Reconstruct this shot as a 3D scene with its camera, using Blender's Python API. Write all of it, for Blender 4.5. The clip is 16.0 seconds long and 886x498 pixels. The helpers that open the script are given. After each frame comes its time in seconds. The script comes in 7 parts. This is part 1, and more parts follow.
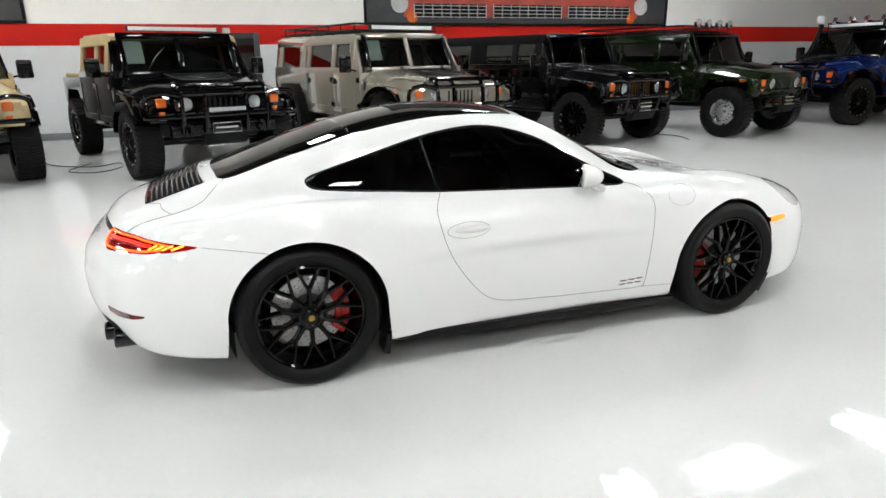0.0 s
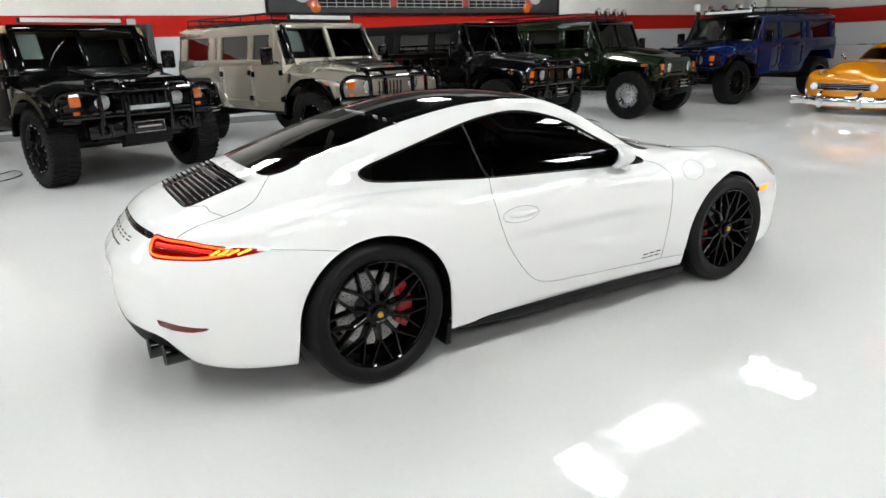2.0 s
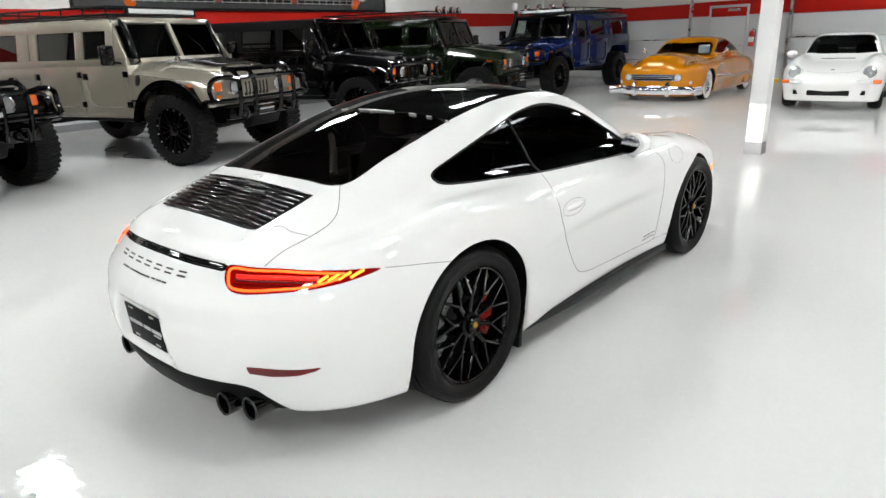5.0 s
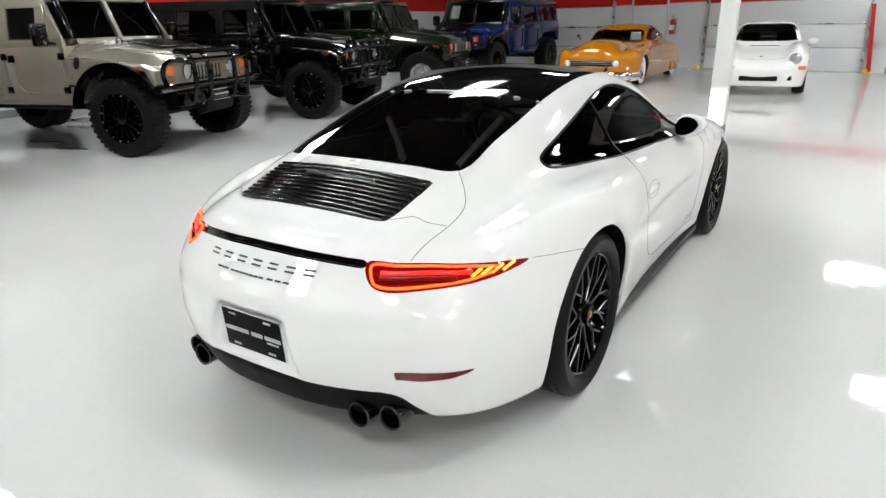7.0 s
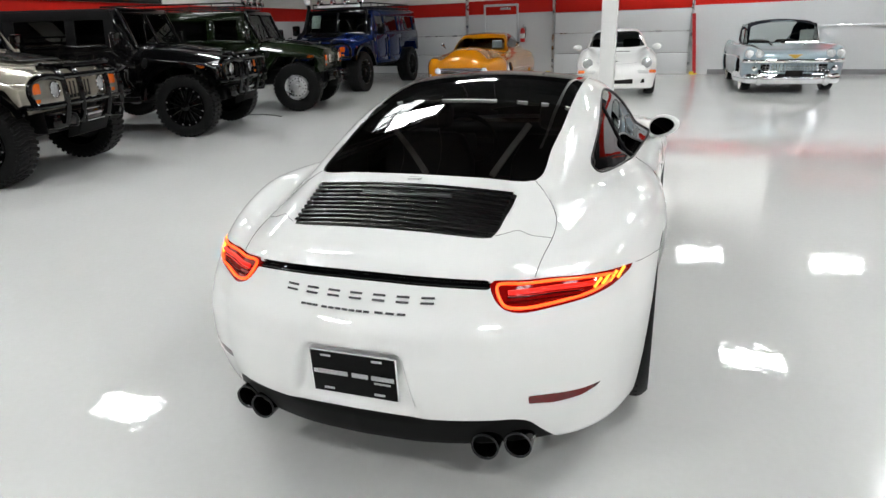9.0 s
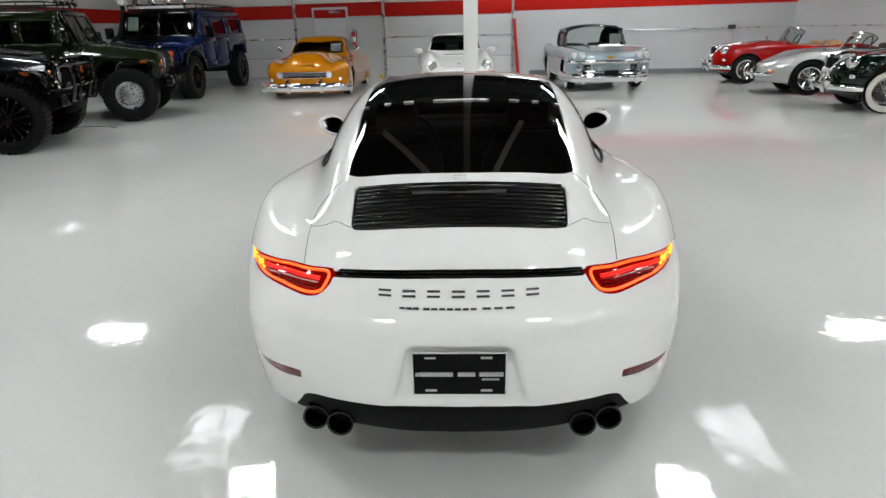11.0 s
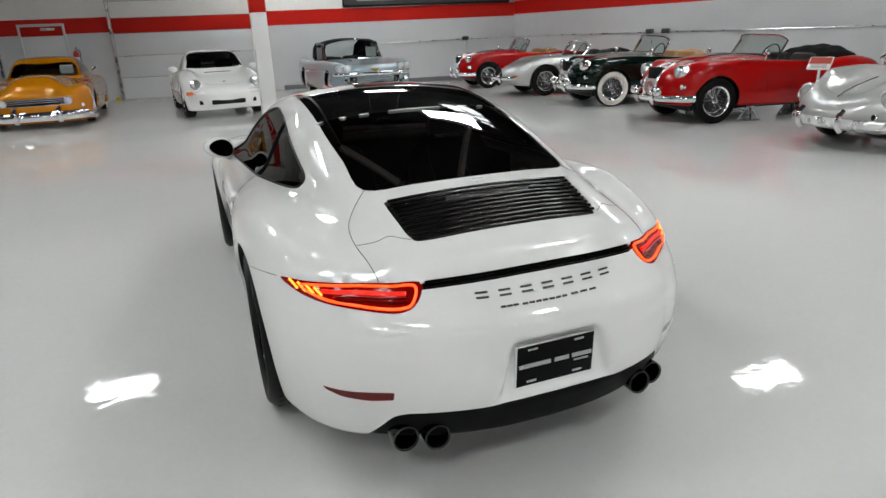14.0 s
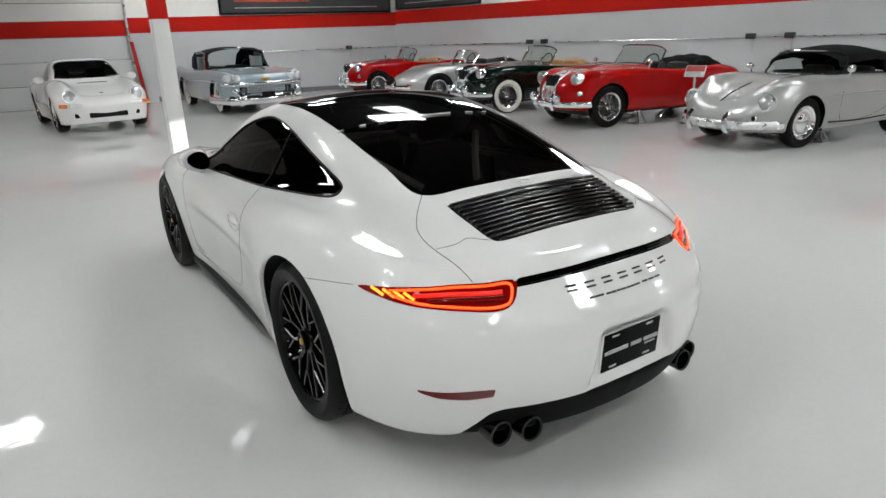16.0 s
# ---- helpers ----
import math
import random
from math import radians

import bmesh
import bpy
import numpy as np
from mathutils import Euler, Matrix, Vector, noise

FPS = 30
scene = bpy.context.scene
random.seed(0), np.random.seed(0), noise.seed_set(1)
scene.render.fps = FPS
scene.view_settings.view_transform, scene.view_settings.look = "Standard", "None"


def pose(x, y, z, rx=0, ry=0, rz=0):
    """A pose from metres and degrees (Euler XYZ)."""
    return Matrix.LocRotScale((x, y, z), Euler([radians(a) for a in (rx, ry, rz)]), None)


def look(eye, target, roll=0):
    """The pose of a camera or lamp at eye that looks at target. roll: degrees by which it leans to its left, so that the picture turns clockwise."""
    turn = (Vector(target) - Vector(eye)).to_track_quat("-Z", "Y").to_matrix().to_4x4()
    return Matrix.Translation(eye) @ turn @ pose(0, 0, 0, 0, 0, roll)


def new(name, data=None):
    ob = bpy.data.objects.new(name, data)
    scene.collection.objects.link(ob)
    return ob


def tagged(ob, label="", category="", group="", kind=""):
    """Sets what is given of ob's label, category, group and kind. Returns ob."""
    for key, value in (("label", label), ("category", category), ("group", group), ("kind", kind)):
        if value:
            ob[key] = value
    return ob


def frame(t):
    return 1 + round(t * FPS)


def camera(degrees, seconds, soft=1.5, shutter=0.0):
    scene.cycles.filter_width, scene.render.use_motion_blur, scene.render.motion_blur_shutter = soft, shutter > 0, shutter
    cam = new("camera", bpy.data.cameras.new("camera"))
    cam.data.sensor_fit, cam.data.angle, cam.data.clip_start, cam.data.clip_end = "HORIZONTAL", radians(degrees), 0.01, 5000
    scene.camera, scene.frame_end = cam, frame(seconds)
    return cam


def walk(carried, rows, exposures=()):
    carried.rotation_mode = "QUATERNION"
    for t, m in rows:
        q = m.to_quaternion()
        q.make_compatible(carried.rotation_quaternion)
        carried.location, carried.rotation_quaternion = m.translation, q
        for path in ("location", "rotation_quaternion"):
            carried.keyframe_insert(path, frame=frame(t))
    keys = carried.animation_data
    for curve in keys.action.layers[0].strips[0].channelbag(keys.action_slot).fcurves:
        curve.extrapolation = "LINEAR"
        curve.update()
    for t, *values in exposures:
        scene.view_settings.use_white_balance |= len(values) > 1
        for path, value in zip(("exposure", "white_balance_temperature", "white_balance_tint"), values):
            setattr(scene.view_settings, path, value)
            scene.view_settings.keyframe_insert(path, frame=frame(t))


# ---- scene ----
# The camera and its walk
cam = camera(69.8, 16.0)
PATH = [
    (0, (3.671, -1.575, 1.507), (1.867, -0.928, 0.934), -0.8),
    (0.5, (3.627, -1.779, 1.501), (1.867, -1.027, 0.92), -1.3),
    (1, (3.517, -1.942, 1.501), (1.783, -1.143, 0.904), -1.9),
    (1.5, (3.41, -2.124, 1.502), (1.713, -1.254, 0.899), -1.2),
    (2, (3.309, -2.322, 1.501), (1.665, -1.358, 0.896), -1.7),
    (2.5, (3.159, -2.453, 1.494), (1.568, -1.413, 0.873), -2.0),
    (3, (3.009, -2.59, 1.501), (1.465, -1.49, 0.862), -1.3),
    (3.5, (2.872, -2.761, 1.503), (1.393, -1.572, 0.87), -1.9),
    (4, (2.695, -2.868, 1.497), (1.264, -1.618, 0.872), -2.5),
    (4.5, (2.539, -2.978, 1.499), (1.165, -1.67, 0.866), -1.3),
    (4.7, (2.485, -3.049, 1.51), (1.158, -1.691, 0.883), -1.5),
    (7, (1.654, -3.521, 1.485), (0.619, -1.946, 0.814), -1.3),
    (7.5, (1.448, -3.578, 1.486), (0.493, -1.956, 0.809), -1.5),
    (8, (1.238, -3.685, 1.489), (0.412, -1.988, 0.826), -1.5),
    (8.5, (1.048, -3.731, 1.49), (0.324, -1.986, 0.834), -1.6),
    (11, (0.037, -3.969, 1.503), (-0.048, -2.083, 0.844), -1.4),
    (11.5, (-0.136, -3.962, 1.502), (-0.075, -2.073, 0.846), -1.2),
    (12, (-0.317, -3.96, 1.5), (-0.144, -2.08, 0.841), -1.2),
    (12.5, (-0.52, -3.983, 1.505), (-0.185, -2.126, 0.84), -1.7),
    (13, (-0.674, -3.936, 1.503), (-0.218, -2.1, 0.852), -1.9),
    (13.5, (-0.818, -3.872, 1.509), (-0.25, -2.066, 0.863), -1.4),
    (14, (-1.009, -3.843, 1.518), (-0.328, -2.077, 0.874), -2.4),
    (14.5, (-1.155, -3.779, 1.523), (-0.393, -2.044, 0.884), -2.0),
    (15, (-1.3, -3.69, 1.526), (-0.474, -1.983, 0.892), -2.4),
    (15.5, (-1.493, -3.633, 1.535), (-0.554, -1.978, 0.92), -2.2),
    (16, (-1.66, -3.57, 1.535), (-0.627, -1.979, 0.903), -2.0),
]
EXPOSURES = [(0.0, 0.64), (4.5, 0.63), (7.0, 0.55), (8.5, 0.43), (11.0, 0.14), (12.0, 0.03), (13.5, -0.06), (16.0, -0.03)]
walk(cam, [(t, look(eye, target, roll)) for t, eye, target, roll in PATH], EXPOSURES)

# World: a closed hall under an overcast sky that shows through its skylights
world = bpy.data.worlds.new("world")
scene.world = world
world.use_nodes = True
world.node_tree.nodes["Background"].inputs[0].default_value = (0.75, 0.78, 0.8, 1)
world.node_tree.nodes["Background"].inputs[1].default_value = 11.0
LAMP_POWER = 58.0


from mathutils.bvhtree import BVHTree


# ---- materials ----
def material(name, color, rough=0.5, metal=0.0, coat=0.0, emit=None, strength=0.0, spec=0.5, grain=0.0, grain_scale=60.0,
             stain=0.0, stain_scale=2.0, bump=0.0, bump_scale=80.0, rough_var=0.0, coat_rough=0.03, coat_ior=1.5, bump_detail=4.0):
    """A procedural surface: base colour with grain and stains at two scales, relief and uneven gloss."""
    m = bpy.data.materials.new(name)
    m.use_nodes = True
    nt = m.node_tree
    p = nt.nodes["Principled BSDF"]
    p.inputs["Base Color"].default_value = (*color, 1)
    p.inputs["Roughness"].default_value = rough
    p.inputs["Metallic"].default_value = metal
    p.inputs["Coat Weight"].default_value = coat
    p.inputs["Coat Roughness"].default_value = coat_rough
    p.inputs["Coat IOR"].default_value = coat_ior
    p.inputs["Specular IOR Level"].default_value = spec
    if emit:
        p.inputs["Emission Color"].default_value = (*emit, 1)
        p.inputs["Emission Strength"].default_value = strength
    co = nt.nodes.new("ShaderNodeTexCoord").outputs["Object"]

    def noise_out(scale, detail=4.0):
        n = nt.nodes.new("ShaderNodeTexNoise")
        n.inputs["Scale"].default_value, n.inputs["Detail"].default_value = scale, detail
        nt.links.new(co, n.inputs["Vector"])
        return n.outputs["Fac"]

    value = None
    for amount, scale in ((grain, grain_scale), (stain, stain_scale)):
        if amount:
            r = nt.nodes.new("ShaderNodeMapRange")
            r.inputs["From Min"].default_value, r.inputs["From Max"].default_value = 0.3, 0.7
            r.inputs["To Min"].default_value, r.inputs["To Max"].default_value = 1 - amount, 1 + amount
            nt.links.new(noise_out(scale), r.inputs["Value"])
            if value is None:
                value = r.outputs["Result"]
            else:
                mul = nt.nodes.new("ShaderNodeMath")
                mul.operation = "MULTIPLY"
                nt.links.new(value, mul.inputs[0])
                nt.links.new(r.outputs["Result"], mul.inputs[1])
                value = mul.outputs[0]
    if value is not None:
        hsv = nt.nodes.new("ShaderNodeHueSaturation")
        hsv.inputs["Color"].default_value = (*color, 1)
        nt.links.new(value, hsv.inputs["Value"])
        nt.links.new(hsv.outputs["Color"], p.inputs["Base Color"])
    if rough_var:
        r = nt.nodes.new("ShaderNodeMapRange")
        r.inputs["From Min"].default_value, r.inputs["From Max"].default_value = 0.3, 0.7
        r.inputs["To Min"].default_value, r.inputs["To Max"].default_value = max(0, rough - rough_var), rough + rough_var
        nt.links.new(noise_out(stain_scale * 3), r.inputs["Value"])
        nt.links.new(r.outputs["Result"], p.inputs["Roughness"])
    if bump:
        b = nt.nodes.new("ShaderNodeBump")
        b.inputs["Strength"].default_value, b.inputs["Distance"].default_value = 1.0, bump
        nt.links.new(noise_out(bump_scale, bump_detail), b.inputs["Height"])
        nt.links.new(b.outputs["Normal"], p.inputs["Normal"])
    return m


def glass(name, tint, gloss=1.0):
    """Thin tinted glass: what passes is tinted, what is thrown back follows Fresnel."""
    m = bpy.data.materials.new(name)
    m.use_nodes = True
    nt = m.node_tree
    nt.nodes.remove(nt.nodes["Principled BSDF"])
    out = nt.nodes["Material Output"]
    clear, shine = nt.nodes.new("ShaderNodeBsdfTransparent"), nt.nodes.new("ShaderNodeBsdfGlossy")
    clear.inputs["Color"].default_value = (*tint, 1)
    shine.inputs["Roughness"].default_value = 0.02
    shine.inputs["Color"].default_value = (gloss, gloss, gloss, 1)
    fres, mix = nt.nodes.new("ShaderNodeFresnel"), nt.nodes.new("ShaderNodeMixShader")
    fres.inputs["IOR"].default_value = 1.48
    nt.links.new(fres.outputs[0], mix.inputs[0])
    nt.links.new(clear.outputs[0], mix.inputs[1])
    nt.links.new(shine.outputs[0], mix.inputs[2])
    nt.links.new(mix.outputs[0], out.inputs["Surface"])
    return m


def paint(name, color, rough=0.25, flake=0.0, metal=0.0, coat_ior=1.5, spec=0.4):
    return material(name, color, rough, metal=metal, coat=1.0, coat_rough=0.005, stain=0.02, stain_scale=1.3, grain=flake, grain_scale=400, spec=spec, coat_ior=coat_ior)


M = {
    "white_paint": paint("white car paint", (0.82, 0.82, 0.81), spec=0.0),
    "black_paint": paint("black car paint", (0.0012, 0.0012, 0.0014), coat_ior=1.36, spec=0.02),
    "tan_paint": paint("pewter metallic paint", (0.33, 0.30, 0.245), 0.26, 0.1, 0.5),
    "sand_paint": paint("sand paint", (0.52, 0.39, 0.19), 0.4),
    "green_paint": paint("dark green paint", (0.005, 0.010, 0.003), coat_ior=1.38, spec=0.02),
    "blue_paint": paint("deep blue paint", (0.003, 0.011, 0.065), coat_ior=1.35, spec=0.02),
    "orange_paint": paint("candy orange paint", (0.56, 0.20, 0.002), 0.25, 0.05, 0.2, coat_ior=1.5, spec=0.2),
    "red_paint": paint("red car paint", (0.40, 0.0015, 0.0015), 0.45, coat_ior=1.48, spec=0.02),
    "racing_green": paint("racing green paint", (0.002, 0.009, 0.006), coat_ior=1.48, spec=0.02),
    "silver_paint": paint("silver metallic paint", (0.48, 0.48, 0.47), 0.34, 0.06, 0.55),
    "ice_blue_paint": paint("ice blue metallic paint", (0.36, 0.45, 0.5), 0.3, 0.05, 0.4),
    "gloss_black": material("gloss black", (0.002, 0.002, 0.002), 0.06, coat=1.0, coat_ior=1.38, spec=0.15),
    "satin_black": material("satin black plastic", (0.004, 0.004, 0.0045), 0.4, spec=0.22, grain=0.2, grain_scale=300, stain=0.1),
    "diffuser_black": material("dark diffuser plastic", (0.006, 0.006, 0.006), 0.5, spec=0.06, grain=0.2, grain_scale=250, stain=0.1),
    "charcoal": material("charcoal grey plastic", (0.03, 0.03, 0.032), 0.45, grain=0.12, grain_scale=200, stain=0.1),
    "rubber": material("tyre rubber", (0.0035, 0.0035, 0.0035), 0.5, spec=0.18, grain=0.25, grain_scale=90, stain=0.2, stain_scale=6, bump=0.0006, bump_scale=200),
    "chrome": material("chrome", (0.86, 0.86, 0.87), 0.06, metal=1.0, rough_var=0.03),
    "steel": material("brushed steel", (0.55, 0.55, 0.56), 0.3, metal=1.0, grain=0.15, grain_scale=150, rough_var=0.08),
    "dark_steel": material("dark metal", (0.05, 0.05, 0.052), 0.4, metal=0.6, grain=0.2, grain_scale=100),
    "wheel_black": material("gloss black wheel enamel", (0.002, 0.002, 0.002), 0.12, coat=0.6, spec=0.05, coat_ior=1.35, stain=0.15, stain_scale=8),
    "disc_metal": material("brake disc metal", (0.62, 0.61, 0.6), 0.42, metal=0.9, grain=0.2, grain_scale=120),
    "caliper_red": material("red caliper enamel", (0.42, 0.01, 0.008), 0.3, coat=0.5, grain=0.06),
    "gold": material("gold crest", (0.5, 0.3, 0.05), 0.3, metal=0.8, grain=0.2, grain_scale=200),
    "red_lens": material("red lamp lens", (0.12, 0.002, 0.002), 0.08, coat=1.0, coat_ior=1.35, spec=0.2, grain=0.1, grain_scale=120),
    "lamp_red": material("lit red tail lamp lens", (0.10, 0.002, 0.002), 0.08, coat=1.0, coat_ior=1.4, spec=0.2, grain=0.2, grain_scale=150, emit=(1.0, 0.008, 0.006), strength=0.09),
    "red_glow": material("lit red lamp", (0.6, 0.02, 0.01), 0.3, emit=(1.0, 0.012, 0.006), strength=0.6),
    "orange_glow": material("lit orange lamp tube", (0.8, 0.2, 0.02), 0.3, emit=(1.0, 0.04, 0.006), strength=2.3),
    "amber": material("amber lens", (0.75, 0.13, 0.01), 0.12, coat=1.0, grain=0.08, grain_scale=90),
    "amber_glow": material("lit amber lens", (0.8, 0.25, 0.03), 0.2, emit=(1.0, 0.17, 0.015), strength=1.3),
    "indicator_glow": material("lit amber indicator bar", (0.8, 0.3, 0.03), 0.2, emit=(1.0, 0.3, 0.03), strength=2.2),
    "slat_black": material("gloss black slat", (0.003, 0.003, 0.003), 0.12, coat=0.8, spec=0.3, coat_rough=0.03, grain=0.1, grain_scale=100),
    "belt_grey": material("grey belt webbing", (0.5, 0.48, 0.45), 0.8, grain=0.1, grain_scale=200),
    "lamp_glass": material("headlamp glass", (0.74, 0.75, 0.75), 0.15, metal=0.1, coat=1.0, grain=0.12, grain_scale=70),
    # A paler, less mirror-like chrome; its colour carries the bright reflections
    "bright_chrome": material("chrome with bright reflections in its colour", (0.80, 0.80, 0.81), 0.28, metal=0.75, rough_var=0.05),
    "head_glass": material("clear headlamp glass over a reflector", (0.50, 0.51, 0.52), 0.12, metal=0.5, coat=1.0, grain=0.35, grain_scale=60),
    "lamp_grey": material("grey ribbed lamp glass", (0.34, 0.36, 0.37), 0.2, metal=0.3, coat=1.0, grain=0.3, grain_scale=90),
    "leather_black": material("black leather", (0.012, 0.012, 0.012), 0.5, grain=0.2, grain_scale=120, bump=0.0008, bump_scale=160),
    "leather_tan": material("tan leather", (0.4, 0.23, 0.1), 0.5, grain=0.12, grain_scale=90, bump=0.0008, bump_scale=140),
    "canvas_black": material("black canvas", (0.007, 0.007, 0.0075), 0.9, spec=0.15, grain=0.25, grain_scale=250, stain=0.15, bump=0.001, bump_scale=300),
    "canvas_tan": material("tan canvas", (0.46, 0.35, 0.18), 0.85, grain=0.12, grain_scale=250, stain=0.1, bump=0.001, bump_scale=300),
    "navy_canvas": material("navy canvas", (0.006, 0.007, 0.014), 0.9, spec=0.15, grain=0.2, grain_scale=250, bump=0.001, bump_scale=300),
    "whitewall": material("white rubber", (0.72, 0.70, 0.63), 0.5, grain=0.06, stain=0.08, stain_scale=8),
    "mirror": material("mirror glass", (0.9, 0.9, 0.9), 0.01, metal=1.0),
    # The glass colour is darkened to stand in for the dark ceiling it reflects
    "dark_mirror": material("mirror glass with a dark reflection in its colour", (0.16, 0.16, 0.17), 0.015, metal=1.0),
    "tint": glass("tinted car glass", (0.10, 0.105, 0.105)),
    "rear_tint": glass("dark rear car glass", (0.30, 0.30, 0.30)),
    "smoke": glass("lightly tinted car glass", (0.45, 0.48, 0.47)),
    "clear": glass("clear car glass", (0.7, 0.75, 0.73)),
    "paper": material("white paper", (0.75, 0.77, 0.76), 0.7, grain=0.03),
    "gap": material("shadow gap", (0.012, 0.012, 0.012), 0.8, spec=0.1),
}


# ---- mesh helpers ----
def tri_count(bm):
    return sum(len(f.verts) - 2 for f in bm.faces)


def link(name, mesh, mat, parent=None, label="", smooth=35):
    ob = new(name, mesh)
    if mat is not None:
        mesh.materials.append(M[mat] if isinstance(mat, str) else mat)
    if parent is not None:
        ob.parent = parent
    if label:
        tagged(ob, label)
    return ob


def part(name, bm, mat, parent=None, label="", smooth=35):
    """Links a bmesh as one mesh object under a thing or a part; edges under `smooth` degrees shade smooth."""
    bmesh.ops.recalc_face_normals(bm, faces=bm.faces)
    lim = radians(smooth)
    for f in bm.faces:
        f.smooth = smooth > 0
    for e in bm.edges:
        e.smooth = len(e.link_faces) == 2 and e.calc_face_angle(0) < lim
    me = bpy.data.meshes.new(name)
    bm.to_mesh(me)
    bm.free()
    return link(name, me, mat, parent, label)


def empty(name, m=None):
    ob = new(name)
    ob.empty_display_size = 0.2
    if m is not None:
        ob.matrix_basis = m
    return ob


def bm_box(bm, lo, hi, bevel=0.0, m=None, seg=2):
    c = [(a + b) / 2 for a, b in zip(lo, hi)]
    s = [abs(b - a) for a, b in zip(lo, hi)]
    got = bmesh.ops.create_cube(bm, size=1, matrix=Matrix.Translation(c) @ Matrix.Diagonal((*s, 1)))
    vs = got["verts"]
    if bevel:
        es = list({e for v in vs for e in v.link_edges})
        got = bmesh.ops.bevel(bm, geom=es, offset=min(bevel, 0.45 * min(s)), segments=seg, affect="EDGES", profile=0.5)
        vs = list({v for f in got["faces"] for v in f.verts} | {v for v in vs if v.is_valid})
    if m is not None:
        bmesh.ops.transform(bm, matrix=m, verts=[v for v in vs if v.is_valid])
    return bm


def box(lo, hi, bevel=0.0, m=None):
    return bm_box(bmesh.new(), lo, hi, bevel, m)


def bm_prism(bm, pts, axis, a, b, bevel=0.0, inset=0.0):
    """A flat outline pushed along an axis from a to b. Outline points run over the two other axes, in order. inset narrows both ends."""
    o = [i for i in range(3) if i != axis]
    rings = []
    for w in (a, b):
        ring = []
        for p in pts:
            v = [0, 0, 0]
            v[o[0]], v[o[1]], v[axis] = p[0], p[1], w
            ring.append(bm.verts.new(v))
        rings.append(ring)
    n = len(pts)
    faces = [bm.faces.new(rings[0]), bm.faces.new(rings[1][::-1])]
    for i in range(n):
        faces.append(bm.faces.new((rings[0][i], rings[0][(i + 1) % n], rings[1][(i + 1) % n], rings[1][i])))
    bmesh.ops.recalc_face_normals(bm, faces=faces)
    if bevel:
        es = list({e for f in faces for e in f.edges})
        bmesh.ops.bevel(bm, geom=es, offset=bevel, segments=2, affect="EDGES", profile=0.5)
    return bm


def prism(pts, axis, a, b, bevel=0.0):
    return bm_prism(bmesh.new(), pts, axis, a, b, bevel)


def bm_rod(bm, p0, p1, r, seg=10, r2=None):
    p0, p1 = Vector(p0), Vector(p1)
    d = p1 - p0
    m = Matrix.Translation((p0 + p1) / 2) @ d.to_track_quat("Z", "Y").to_matrix().to_4x4()
    bmesh.ops.create_cone(bm, cap_ends=True, segments=seg, radius1=r, radius2=r if r2 is None else r2, depth=d.length, matrix=m)
    return bm


def bm_tube(bm, pts, r, seg=8, closed=False):
    """A round bar along a line of points."""
    pts = [Vector(p) for p in pts]
    n = len(pts)
    rings = []
    up = None
    for i, p in enumerate(pts):
        a = pts[i - 1] if i or closed else p
        b = pts[(i + 1) % n] if i < n - 1 or closed else p
        d = (b - a).normalized()
        if up is None:
            up = Vector((0, 0, 1)) if abs(d.z) < 0.9 else Vector((1, 0, 0))
        s = d.cross(up).normalized()
        up = s.cross(d).normalized()
        rings.append([bm.verts.new(p + r * (math.cos(k) * s + math.sin(k) * up)) for k in (2 * math.pi * j / seg for j in range(seg))])
    for i in range(n if closed else n - 1):
        a, b = rings[i], rings[(i + 1) % n]
        for j in range(seg):
            bm.faces.new((a[j], a[(j + 1) % seg], b[(j + 1) % seg], b[j]))
    if not closed:
        bm.faces.new(rings[0][::-1]), bm.faces.new(rings[-1])
    return bm


def tube(pts, r, seg=8, closed=False):
    return bm_tube(bmesh.new(), pts, r, seg, closed)


def bm_lathe(bm, prof, axis=0, seg=48, centre=(0, 0, 0), closed=False, caps=True):
    """Turns a profile of (radius, along) round an axis."""
    rings = []
    o = [i for i in range(3) if i != axis]
    for r, w in prof:
        ring = []
        for j in range(seg):
            k = 2 * math.pi * j / seg
            v = [0, 0, 0]
            v[axis], v[o[0]], v[o[1]] = w + centre[axis], r * math.cos(k) + centre[o[0]], r * math.sin(k) + centre[o[1]]
            ring.append(bm.verts.new(v))
        rings.append(ring)
    n = len(rings)
    for i in range(n if closed else n - 1):
        a, b = rings[i], rings[(i + 1) % n]
        for j in range(seg):
            bm.faces.new((a[j], a[(j + 1) % seg], b[(j + 1) % seg], b[j]))
    if not closed and caps:
        for r, ring in ((prof[0][0], rings[0]), (prof[-1][0], rings[-1])):
            if r > 1e-5:
                bm.faces.new(ring)
    bmesh.ops.remove_doubles(bm, verts=[v for ring in rings for v in ring], dist=1e-6)
    return bm


def lathe(prof, axis=0, seg=48, centre=(0, 0, 0), closed=False, caps=True):
    return bm_lathe(bmesh.new(), prof, axis, seg, centre, closed, caps)


def flip_x(ob, name=None):
    """The mirror image of a mesh part across its thing's middle, as a part of its own."""
    me = ob.data.copy()
    me.transform(Matrix.Diagonal((-1, 1, 1, 1)))
    me.flip_normals()
    twin = new(name or ob.name.split(".")[0], me)
    twin.parent = ob.parent
    for key in ("label",):
        if key in ob:
            twin[key] = ob[key]
    return twin


